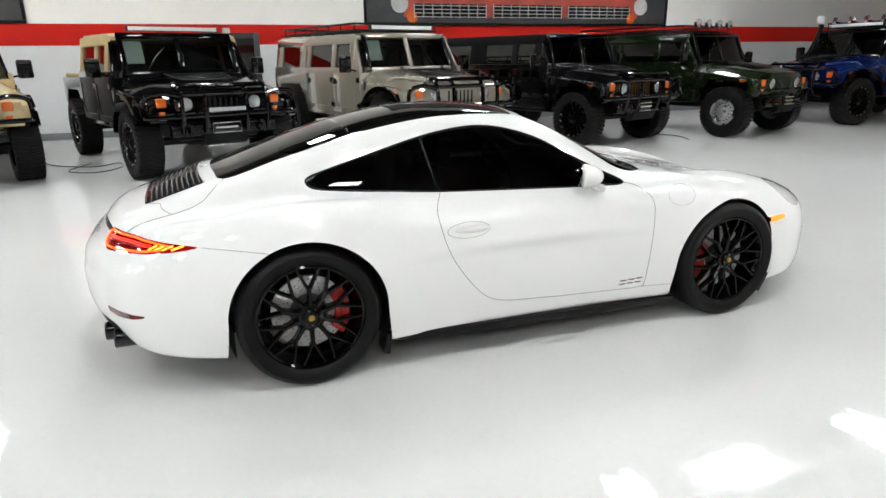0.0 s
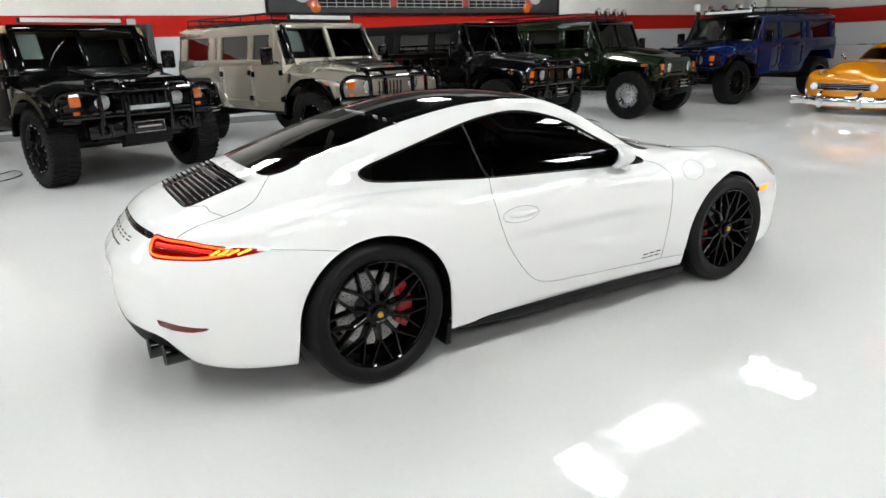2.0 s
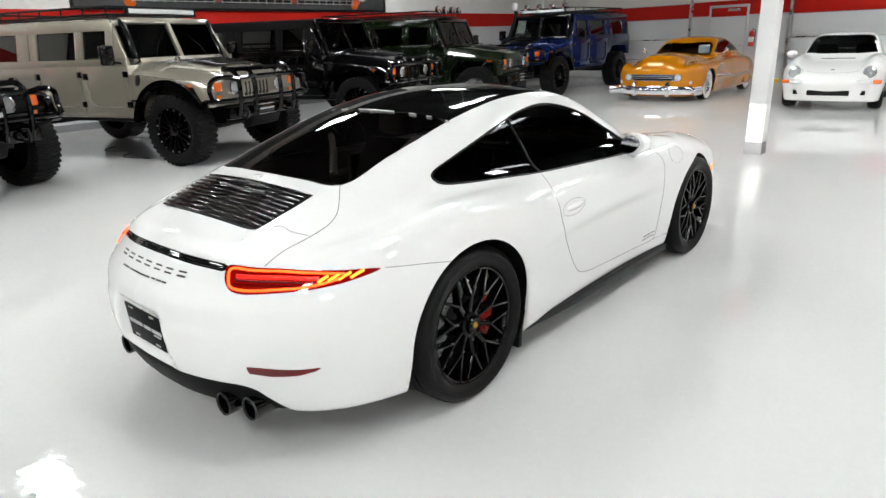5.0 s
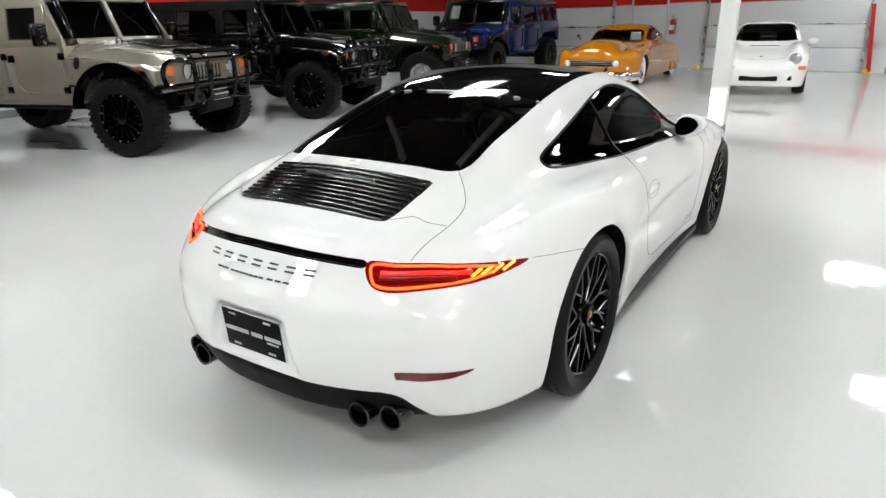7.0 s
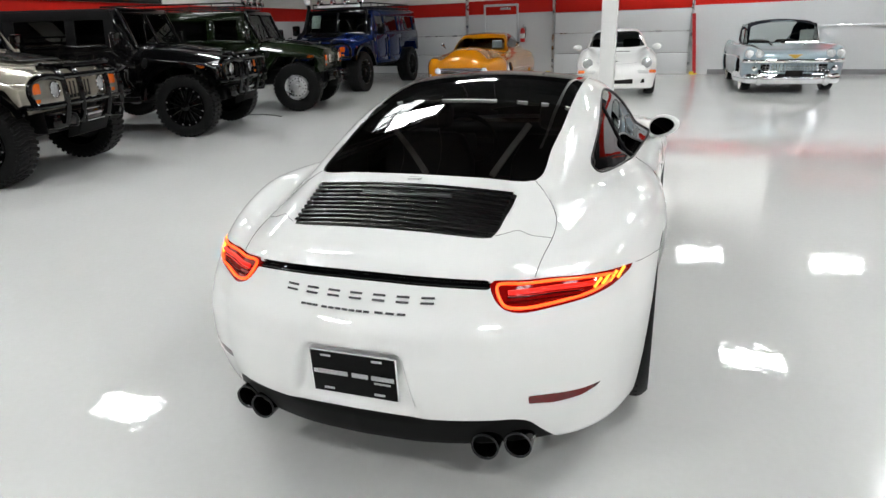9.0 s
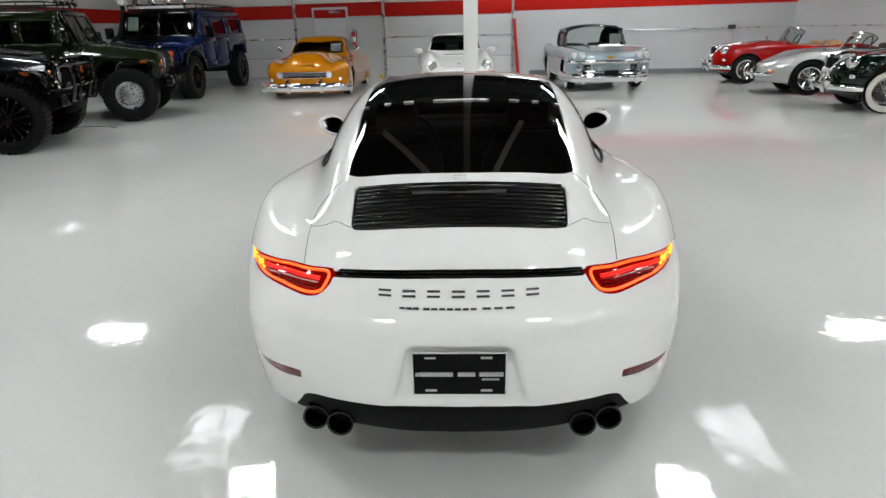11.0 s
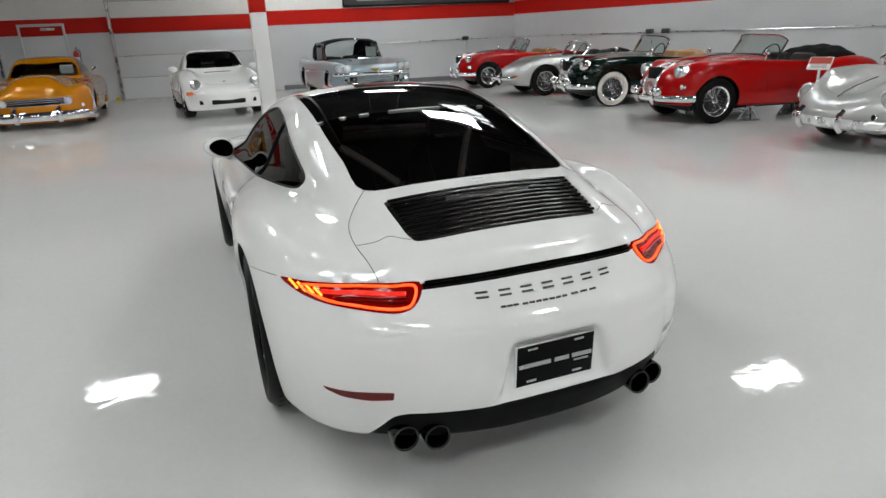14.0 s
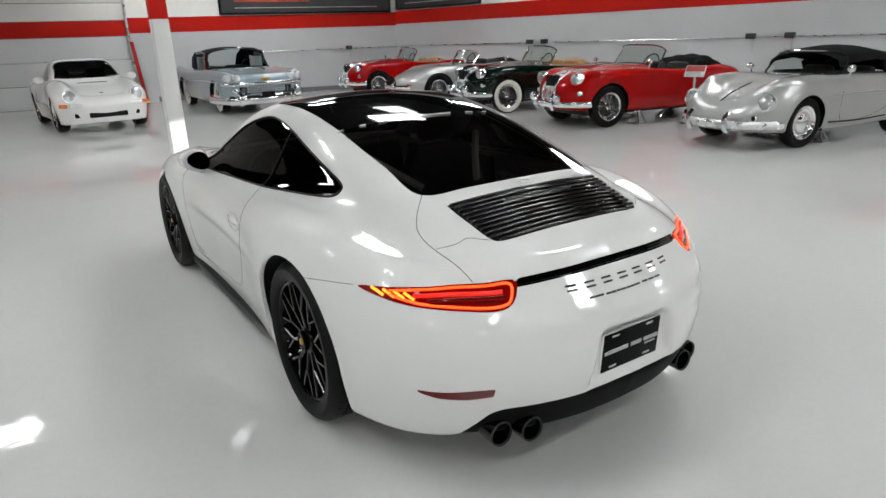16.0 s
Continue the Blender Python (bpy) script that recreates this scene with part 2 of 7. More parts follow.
# ---- smooth solid shapes: a body is the zero level of a field built from profiles ----
def sp(*pairs):
    """A smooth curve through (place, value) pairs, level beyond its ends."""
    xs, ys = np.array(pairs[0::2], float), np.array(pairs[1::2], float)
    d = np.diff(ys) / np.diff(xs)
    m = np.concatenate(([d[0]], (d[:-1] + d[1:]) / 2, [d[-1]]))
    flat = np.sign(np.concatenate(([d[0]], d[:-1]))) * np.sign(np.concatenate((d[:-1], [d[-1]]))) <= 0
    m[:-1] = np.where(flat, 0.25 * m[:-1], m[:-1])

    def curve(x):
        x = np.clip(x, xs[0], xs[-1])
        i = np.clip(np.searchsorted(xs, x) - 1, 0, len(xs) - 2)
        h = xs[i + 1] - xs[i]
        t = (x - xs[i]) / h
        t2, t3 = t * t, t * t * t
        return (2 * t3 - 3 * t2 + 1) * ys[i] + (t3 - 2 * t2 + t) * h * m[i] + (3 * t2 - 2 * t3) * ys[i + 1] + (t3 - t2) * h * m[i + 1]

    return curve


def smax(a, b, k):
    h = np.maximum(k - np.abs(a - b), 0) / k
    return np.maximum(a, b) + h * h * k * 0.25


def smin(a, b, k):
    return -smax(-a, -b, k)


def gradient(field, p, e=1e-3):
    g = np.empty_like(p)
    for i in range(3):
        d = np.zeros(3)
        d[i] = e
        g[:, i] = field(*(p + d).T) - field(*(p - d).T)
    return g / (2 * e)


def skin(field, lo, hi, cell):
    """Points, quads and normals of the field's zero level inside a box: one point in each cell that the surface crosses, drawn on to it."""
    lo = np.array(lo, float)
    n = np.ceil((np.array(hi) - lo) / cell).astype(int) + 1
    axes = [lo[i] + cell * np.arange(n[i]) for i in range(3)]
    v = np.empty(n)
    for i0 in range(0, n[1], 40):
        X, Y, Z = np.meshgrid(axes[0], axes[1][i0:i0 + 40], axes[2], indexing="ij")
        v[:, i0:i0 + 40] = field(X, Y, Z)
    inside = v < 0
    corners = [inside[a:n[0] - 1 + a, b:n[1] - 1 + b, c:n[2] - 1 + c] for a in (0, 1) for b in (0, 1) for c in (0, 1)]
    total = sum(c.astype(np.int8) for c in corners)
    mixed = (total > 0) & (total < 8)
    idx = -np.ones(mixed.shape, int)
    idx[mixed] = np.arange(mixed.sum())
    p = lo + cell * (np.argwhere(mixed) + 0.5)
    for _ in range(5):
        g = gradient(field, p)
        f = field(*p.T)
        step = np.clip(f / np.maximum((g * g).sum(1), 1e-6), -cell, cell)
        p = p - g * step[:, None]
    quads = []
    for ax in range(3):
        a, b = [i for i in range(3) if i != ax]
        cut = [slice(None)] * 3
        cut[ax] = slice(0, -1)
        nxt = [slice(None)] * 3
        nxt[ax] = slice(1, None)
        one, two = inside[tuple(cut)], inside[tuple(nxt)]
        sel = np.argwhere(one != two)
        sel = sel[(sel[:, a] > 0) & (sel[:, b] > 0) & (sel[:, a] < n[a] - 1) & (sel[:, b] < n[b] - 1)]
        out = one[tuple(sel.T)]
        q = []
        for da, db in ((1, 1), (0, 1), (0, 0), (1, 0)):
            c = sel.copy()
            c[:, a] -= da
            c[:, b] -= db
            q.append(idx[tuple(c.T)])
        q = np.stack(q, 1)
        turn = out if ax != 1 else ~out
        q[~turn] = q[~turn][:, ::-1]
        quads.append(q)
    quads = np.concatenate(quads)
    g = gradient(field, p)
    return p, quads, g / np.linalg.norm(g, axis=1)[:, None]


class Shell:
    """A skin that is shared out among panels by outlines; the points at a seam are drawn on to the outline, so that neighbours meet exactly."""

    def __init__(self, field, lo, hi, cell):
        self.field, self.cell = field, cell
        self.p, self.q, self.n = skin(field, lo, hi, cell)
        self.owner = np.zeros(len(self.q), int)
        self.tree = None

    def cut(self, number, outline, where=None, among=(0,)):
        """Gives the quads inside outline (a field that is negative inside) to a panel."""
        mid = self.p[self.q].mean(1)
        ok = np.isin(self.owner, among)
        if where is not None:
            ok &= where(*mid.T)
        inside = ok & (outline(*mid.T) < 0)
        rest = ok & ~inside
        a, b = np.zeros(len(self.p), bool), np.zeros(len(self.p), bool)
        a[self.q[inside].ravel()] = True
        b[self.q[rest].ravel()] = True
        seam = np.where(a & b)[0]
        s = self.p[seam]
        for _ in range(6):
            g = gradient(outline, s)
            n = gradient(self.field, s)
            n /= np.linalg.norm(n, axis=1)[:, None]
            g -= n * (g * n).sum(1)[:, None]
            step = np.clip(outline(*s.T) / np.maximum((g * g).sum(1), 1e-4), -self.cell, self.cell)
            s = s - 0.9 * g * step[:, None]
            s = s - n * np.clip(self.field(*s.T), -0.02, 0.02)[:, None]
        good = np.linalg.norm(s - self.p[seam], axis=1) < 1.6 * self.cell
        self.p[seam[good]] = s[good]
        self.owner[inside] = number

    def panel(self, name, number, mat, parent=None, label="", offset=0.0, side=0, rim=0.0):
        """A mesh of one panel's quads. offset lifts it along the normal; side keeps one half; rim turns its open edge inward, for thickness."""
        keep = self.owner == number
        if side:
            keep &= self.p[self.q].mean(1)[:, 0] * side > 0
        q = self.q[keep]
        used, inv = np.unique(q, return_inverse=True)
        q = inv.reshape(q.shape)
        g = gradient(self.field, self.p[used])
        nor = g / np.linalg.norm(g, axis=1)[:, None]
        v = self.p[used] + nor * offset
        faces = q
        if rim:
            e = np.concatenate([q[:, [i, (i + 1) % 4]] for i in range(4)])
            key = np.sort(e, 1)
            _, first, count = np.unique(key, axis=0, return_index=True, return_counts=True)
            e = e[first[count == 1]]
            ends, inv = np.unique(e, return_inverse=True)
            inv = inv.reshape(e.shape)
            base = len(v)
            v = np.concatenate((v, v[ends] - nor[ends] * rim))
            faces = np.concatenate((q, np.stack((e[:, 1], e[:, 0], inv[:, 0] + base, inv[:, 1] + base), 1)))
        me = bpy.data.meshes.new(name)
        me.from_pydata(v.tolist(), [], faces.tolist())
        me.polygons.foreach_set("use_smooth", [True] * len(me.polygons))
        me.update()
        if rim:
            me.normals_split_custom_set_from_vertices(np.concatenate((nor, nor[ends])).tolist())
        else:
            me.normals_split_custom_set_from_vertices(nor.tolist())
        return link(name, me, mat, parent, label)

    def on(self, p, way, far=9.0):
        """Where the ray from p along way first meets the skin."""
        if self.tree is None:
            self.tree = BVHTree.FromPolygons(self.p.tolist(), self.q.tolist())
        hit = self.tree.ray_cast(Vector(p), Vector(way).normalized(), far)[0]
        return hit if hit is not None else self.tree.find_nearest(Vector(p) + 2.2 * Vector(way).normalized())[0]


def outline_yz(pts, round_r=0.0):
    """A field over y and z from a closed outline: distance to it, negative inside."""
    pts = np.array(pts, float)

    def f(x, y, z):
        y, z = np.asarray(y, float), np.asarray(z, float)
        best = np.full(np.shape(y), 1e9)
        sign = np.ones(np.shape(y))
        n = len(pts)
        for i in range(n):
            a, b = pts[i], pts[(i + 1) % n]
            e = b - a
            wy, wz = y - a[0], z - a[1]
            t = np.clip((wy * e[0] + wz * e[1]) / (e @ e), 0, 1)
            dy, dz = wy - t * e[0], wz - t * e[1]
            best = np.minimum(best, dy * dy + dz * dz)
            c1, c2, c3 = z >= a[1], z < b[1], e[0] * wz > e[1] * wy
            flip = (c1 & c2 & c3) | (~c1 & ~c2 & ~c3)
            sign = np.where(flip, -sign, sign)
        return sign * np.sqrt(best) - round_r

    return f


def outline_xy(pts, round_r=0.0):
    g = outline_yz(pts, round_r)
    return lambda x, y, z: g(0, x, y)


def outline_xz(pts, round_r=0.0):
    g = outline_yz(pts, round_r)
    return lambda x, y, z: g(0, x, z)


def smooth_loop(pts, per=6):
    """A closed rounded line through a few corner points."""
    pts = [np.array(p, float) for p in pts]
    n, out = len(pts), []
    for i in range(n):
        a, b, c, d = pts[i - 1], pts[i], pts[(i + 1) % n], pts[(i + 2) % n]
        for k in range(per):
            t = k / per
            out.append(0.5 * (2 * b + (c - a) * t + (2 * a - 5 * b + 4 * c - d) * t * t + (3 * b - a - 3 * c + d) * t ** 3))
    return out


def smooth_line(pts, per=6):
    """A rounded open line through a few points."""
    pts = [np.array(p, float) for p in pts]
    pts = [2 * pts[0] - pts[1]] + pts + [2 * pts[-1] - pts[-2]]
    out = []
    for i in range(1, len(pts) - 2):
        a, b, c, d = pts[i - 1:i + 3]
        for k in range(per):
            t = k / per
            out.append(0.5 * (2 * b + (c - a) * t + (2 * a - 5 * b + 4 * c - d) * t * t + (3 * b - a - 3 * c + d) * t ** 3))
    out.append(pts[-2])
    return out


SHARED = {}


def shared_part(key, make, name, mat, parent, label="", m=None, smooth=35):
    """A part whose mesh is built once and then used again by every alike part."""
    if key in SHARED:
        ob = new(name, SHARED[key])
        ob.parent = parent
        if label:
            tagged(ob, label)
    else:
        ob = part(name, make(), mat, parent, label, smooth)
        SHARED[key] = ob.data
    if m is not None:
        ob.matrix_basis = m
    return ob


# ---- the hall ----
WEST, EAST, SOUTH, NORTH, TOP = -11.6, 22.0, -34.0, 17.5, 8.3
NORTH_TURN = math.atan(-.12)                       # the north wall runs a little askew
EAST_TURN = math.atan2(1.0, -.232)                 # and so does the east one
CORNER = Vector((9.69, 16.337, 0))
ON_NORTH = Matrix.Translation((0, NORTH, 0)) @ Matrix.Rotation(NORTH_TURN, 4, "Z") @ Matrix.Translation((0, -NORTH, 0))
ON_EAST = Matrix.Translation(CORNER) @ Matrix.Rotation(EAST_TURN + math.pi, 4, "Z")
M["floor"] = material("pale grey epoxy", (0.64, 0.64, 0.63), 0.025, stain=0.03, stain_scale=0.5, grain=0.012, grain_scale=30, rough_var=0.015, bump=0.0006, bump_scale=16.0, bump_detail=2.0, spec=0.30)
M["wall_grey"] = material("light grey wall paint", (0.60, 0.61, 0.62), 0.5, stain=0.03, stain_scale=0.8, grain=0.02, grain_scale=25, bump=0.001, bump_scale=60)
M["wall_white"] = material("cream white wall paint", (0.85, 0.84, 0.80), 0.55, stain=0.03, stain_scale=0.7, grain=0.02, grain_scale=25, bump=0.001, bump_scale=60)
M["wall_red"] = material("red wall stripe paint", (0.54, 0.011, 0.005), 0.5, spec=0.2, stain=0.04, stain_scale=0.9, grain=0.02, grain_scale=25, bump=0.001, bump_scale=60)
M["ceiling"] = material("dark ceiling deck", (0.035, 0.035, 0.036), 0.8, stain=0.15, stain_scale=0.6)
M["dark_cladding"] = material("dark upper cladding", (0.02, 0.02, 0.021), 0.8, stain=0.15, stain_scale=0.6)
M["base_grey"] = material("dark grey skirting", (0.2, 0.2, 0.21), 0.5, stain=0.1, grain=0.08)
M["tube_light"] = material("lit fluorescent tube", (0.9, 0.9, 0.9), 0.4, emit=(0.965, 0.99, 0.98), strength=LAMP_POWER)
M["white_metal"] = material("white enamelled metal", (0.78, 0.78, 0.77), 0.4, stain=0.03)

STRIPE_LO, STRIPE_HI, WHITE_TOP = 1.87, 2.29, 5.6


def structure(ob, label, category):
    return tagged(ob, label, category, kind="structure")


structure(part("floor", box((WEST - 0.3, SOUTH - 0.3, -0.2), (EAST + 0.3, NORTH + 2.0, 0.0)), "floor"), "glossy pale grey epoxy floor of the showroom", "floor")


def roof_deck():
    """A dark deck in strips round the skylight openings."""
    bm = bmesh.new()
    xs = [WEST - .3]
    for c in (-6.75, 6.75):
        xs += [c - .75, c + .75]
    xs.append(EAST + .3)
    ys = [SOUTH - .3, -5.6, -2.6, 8.4, 11.4, NORTH + 2.0]
    for i in range(len(xs) - 1):
        for k in range(len(ys) - 1):
            if i % 2 == 1 and k % 2 == 1:
                continue
            bm_box(bm, (xs[i], ys[k], TOP), (xs[i + 1], ys[k + 1], TOP + .2))
    bmesh.ops.remove_doubles(bm, verts=bm.verts, dist=1e-4)
    for k in range(21):
        y = -32.3 + 2.4 * k
        for z in (TOP - .58, TOP - .09):
            bm_box(bm, (WEST, y - .035, z), (EAST, y + .035, z + .08))
        for i in range(27):
            x = WEST + 1.2 * i
            bm_rod(bm, (x, y, TOP - .05), (x + .6, y, TOP - .54), .018, 4)
            bm_rod(bm, (x + .6, y, TOP - .54), (x + 1.2, y, TOP - .05), .018, 4)
    structure(part("ceiling", bm, "ceiling"), "dark painted deck ceiling with skylights above the showroom", "ceiling")
    n = 0
    for c in (-6.75, 6.75):
        for y0 in (-5.6, 8.4):
            n += 1
            sky = structure(empty("window_%d" % n, pose(c, y0 + 1.5, TOP + .1)), "daylit roof skylight with dark glazing bars", "skylight")
            for lo, hi in (((-.75, -1.5, -.04), (-.69, 1.5, .04)), ((.69, -1.5, -.04), (.75, 1.5, .04)), ((-.03, -1.5, -.03), (.03, 1.5, .03))):
                part("window_frame", box(lo, hi), "charcoal", sky)
            for k in range(5):
                part("glazing_bar", box((-.75, -1.5 + .735 * k, -.03), (.75, -1.44 + .735 * k, .03)), "charcoal", sky)
    return bm


roof_deck()


def wall(name, m, length, label, lift=(0.0, 0.0)):
    """A wall in painted bands, grey below, a red stripe, white and dark above; it runs along x of m, and lift raises the stripe's two ends."""
    root = structure(empty(name, m), label, "wall")
    lo, hi = [STRIPE_LO + v for v in lift], [STRIPE_HI + v for v in lift]
    flat = lambda v: [v, v]
    for z0, z1, mat, nm, lab in ((flat(0), lo, "wall_grey", "lower_band", "light grey painted lower band"), (lo, hi, "wall_red", "stripe", "red painted stripe"),
                                 (hi, flat(WHITE_TOP), "wall_white", "upper_band", "cream white painted upper band"), (flat(WHITE_TOP), flat(TOP), "dark_cladding", "dark_band", "dark unpainted band under the roof")):
        part(nm, prism([(0, z0[0]), (length, z0[1]), (length, z1[1]), (0, z1[0])], 1, 0, .25), mat, root, lab)
    return root


wall("wall_west", pose(WEST, SOUTH, 0, 0, 0, 90), NORTH + 1.4 - SOUTH, "white and grey wall with a red stripe behind the off-road trucks")
wall("wall_north", ON_NORTH @ Matrix.Translation((-12.2, NORTH, 0)), 21.96, "grey and white wall with a red stripe behind the classic cars", (0.0, .10))
wall("wall_east", ON_EAST, 52.0, "grey and white wall with a red stripe behind the row of roadsters", (.14, .14))
wall("wall_south", pose(EAST, SOUTH, 0, 0, 0, 180), EAST - WEST + .25, "white and grey wall with a red stripe behind the camera")
for nm, m, x0, x1 in (("baseboard_1", pose(WEST, SOUTH, 0, 0, 0, 90), 0, 52.8), ("baseboard_2", ON_NORTH @ Matrix.Translation((0, NORTH, 0)), 2.0, 9.7), ("baseboard_3", ON_EAST, 0, 51)):
    ob = structure(part(nm, box((x0, -.02, 0), (x1, 0, .14), .006), "base_grey"), "dark grey skirting along the foot of the wall", "baseboard")
    ob.matrix_basis = m


def column():
    root = structure(empty("column", pose(0.075, 5.5, 0, 0, 0, 0)), "square white steel column with a grey base and a red band", "column")
    part("shaft", box((-0.1, -0.1, 0.15), (0.1, 0.1, STRIPE_LO), 0.01), "white_metal", root)
    part("base", box((-0.104, -0.104, 0), (0.104, 0.104, 0.15), 0.006), "base_grey", root, "grey painted base")
    part("stripe", box((-0.102, -0.102, STRIPE_LO), (0.102, 0.102, STRIPE_HI), 0.01), "wall_red", root, "red painted band")
    part("upper_shaft", box((-0.1, -0.1, STRIPE_HI), (0.1, 0.1, TOP), 0.01), "white_metal", root)
    return root


column()


def high_bay(x, y, turn):
    root = tagged(empty("ceiling_light", pose(x, y, 5.0, 0, 0, turn)), "white high-bay fluorescent fixture with six lit tubes under the ceiling", "ceiling light", "high-bay lights in rows")
    part("housing", box((-0.64, -0.3, 0.03), (0.64, 0.3, 0.09), 0.01), "white_metal", root)
    for i in range(6):
        yy = -0.25 + 0.1 * i
        shared_part(("bay_tube", i), lambda: box((-0.6, yy - 0.022, -0.01), (0.6, yy + 0.022, 0.025)), "tube", "tube_light", root)
    # Shallow blades added to trim the tubes' slanting light; the fixtures' inside is unseen
    for i in range(7):
        yy = -0.3 + 0.1 * i
        shared_part(("bay_blade", i), lambda: box((-0.63, yy - 0.003, -0.014), (0.63, yy + 0.003, 0.03)), "added_louvre_blade", "charcoal", root)
    for i in range(5):
        xx = -0.625 + 0.3125 * i
        shared_part(("bay_cross", i), lambda: box((xx - 0.004, -0.3, -0.022), (xx + 0.004, 0.3, 0.03)), "added_louvre_blade", "charcoal", root)
    for s in (-0.5, 0.5):
        bm = bmesh.new()
        bm_rod(bm, (s, 0, 0.09), (s, 0, TOP - 5.0), 0.006, 6)
        part("hanger", bm, "steel", root)
    return root


for lx in (-8.15, -3.05, 2.95, 8.55, 14.3):
    for ly in (-31.0, -26.0, -21.0, -16.0, -11.0, -6.0, -1.0, 3.95, 9.0):
        if lx < 12.4 - .232 * ly:
            high_bay(lx, ly, 0)
# Two fixtures added outside the rows only to brighten the north wall
for lx in (2.2, 5.75):
    high_bay(lx, 15.3, 0)


# ---- wall hangings and doors of the hall ----
M["poster_dark"] = material("dark printed canvas", (0.035, 0.035, 0.038), 0.45, grain=0.15, grain_scale=20, stain=0.3, stain_scale=1.5)
M["poster_red"] = material("red printed canvas", (0.42, 0.06, 0.035), 0.4, grain=0.1, grain_scale=20, stain=0.3, stain_scale=2)
M["poster_grey"] = material("grey printed canvas", (0.5, 0.5, 0.5), 0.4, grain=0.1, grain_scale=20, stain=0.2, stain_scale=2)
M["door_white"] = material("white enamelled door panel", (0.68, 0.69, 0.70), 0.45, stain=0.03, stain_scale=0.9, grain=0.015)
M["red_steel"] = material("red painted steel", (0.5, 0.012, 0.012), 0.35, stain=0.08, stain_scale=3)
M["yellow"] = material("yellow painted steel", (0.7, 0.5, 0.03), 0.4, stain=0.08)


def banner(m, width, height, grille):
    """A framed dark print; grille: a car's nose drawn on it in plain shapes."""
    root = tagged(empty("wall_banner", m), "large dark framed print of a classic car on the wall", "wall banner")
    part("canvas", box((0, -.03, 0), (width, 0, height)), "poster_dark", root)
    for lo, hi in (((-.06, -.06, -.06), (width + .06, .0, 0.0)), ((-.06, -.06, height), (width + .06, 0, height + .06)), ((-.06, -.06, 0), (0, 0, height)), ((width, -.06, 0), (width + .06, 0, height))):
        part("banner_frame", box(lo, hi, .008), "satin_black", root, "black frame")
    if grille:
        c = width / 2
        part("printed_shape", box((.9, -.036, .13), (width - .9, -.031, .75)), "poster_red", root)
        for x0, x1 in ((c - 3.0, c - 1.15), (c - .95, c + .95), (c + 1.15, c + 3.0)):
            part("printed_shape", box((x0, -.041, .1), (x1, -.037, .42)), "gap", root)
            for k in range(4):
                part("printed_bar", box((x0, -.046, .12 + .085 * k), (x1, -.042, .135 + .085 * k)), "poster_grey", root)
            for k in range(9):
                xx = x0 + (x1 - x0) * k / 8
                part("printed_bar", box((xx - .008, -.046, .1), (xx + .008, -.042, .42)), "poster_grey", root)
        for s in (-1, 1):
            part("printed_lamp", lathe([(.0001, -.045), (.2, -.042), (.21, -.037)], 1, 24, (c + s * 3.35, 0, .42)), "poster_grey", root)
            part("printed_lamp", lathe([(.0001, -.045), (.12, -.042), (.13, -.037)], 1, 24, (c + s * 3.05, 0, .12)), "amber", root)
    else:
        part("printed_bar", box((.4, -.036, .12), (width - .4, -.031, .14)), "poster_grey", root)
        part("printed_bar", box((.4, -.036, .3), (width * .5, -.031, .6)), "poster_red", root)
    return root


banner(pose(WEST, 2.1, STRIPE_HI + .06, 0, 0, 90), 8.3, 2.4, True)
banner(pose(WEST, -13.0, STRIPE_HI + .06, 0, 0, 90), 8.2, 2.4, False)
banner(ON_NORTH @ pose(4.1, NORTH, STRIPE_HI + .16), 5.4, 2.4, False)
banner(ON_EAST @ pose(.12, 0, STRIPE_HI + .22), 3.6, 2.4, False)


def overhead_door(name, x0, x1, top):
    """A sectional door in its tracks, its panels parted by grooves; the stripe runs across it."""
    root = structure(empty(name), "white sectional overhead door with a red stripe across it", "overhead door")
    edges = [0.0, .62, 1.24, STRIPE_LO, STRIPE_HI, 2.75, 3.3, top]
    for z0, z1 in zip(edges, edges[1:]):
        mat = "wall_red" if z0 == STRIPE_LO else ("door_white" if z1 <= STRIPE_LO else "wall_white")
        part("panel", box((x0, NORTH - .05, z0 + .008), (x1, NORTH - .012, z1 - .008), .008), mat, root)
    part("backing", box((x0, NORTH - .012, 0), (x1, NORTH - .004, top)), "base_grey", root)
    for xx in (x0 - .05, x1 + .05):
        part("track", box((xx - .035, NORTH - .11, 0), (xx + .035, NORTH - .004, top), .006), "steel", root, "steel door track")
    part("cross_rail", box((x0, NORTH - .062, 1.22), (x1, NORTH - .05, 1.26), .003), "steel", root)
    return root


for nm, x0, x1 in (("door_1", -2.65, 1.42), ("door_2", -10.6, -5.75)):
    door = overhead_door(nm, x0, x1, 4.0)
    door.matrix_basis = ON_NORTH


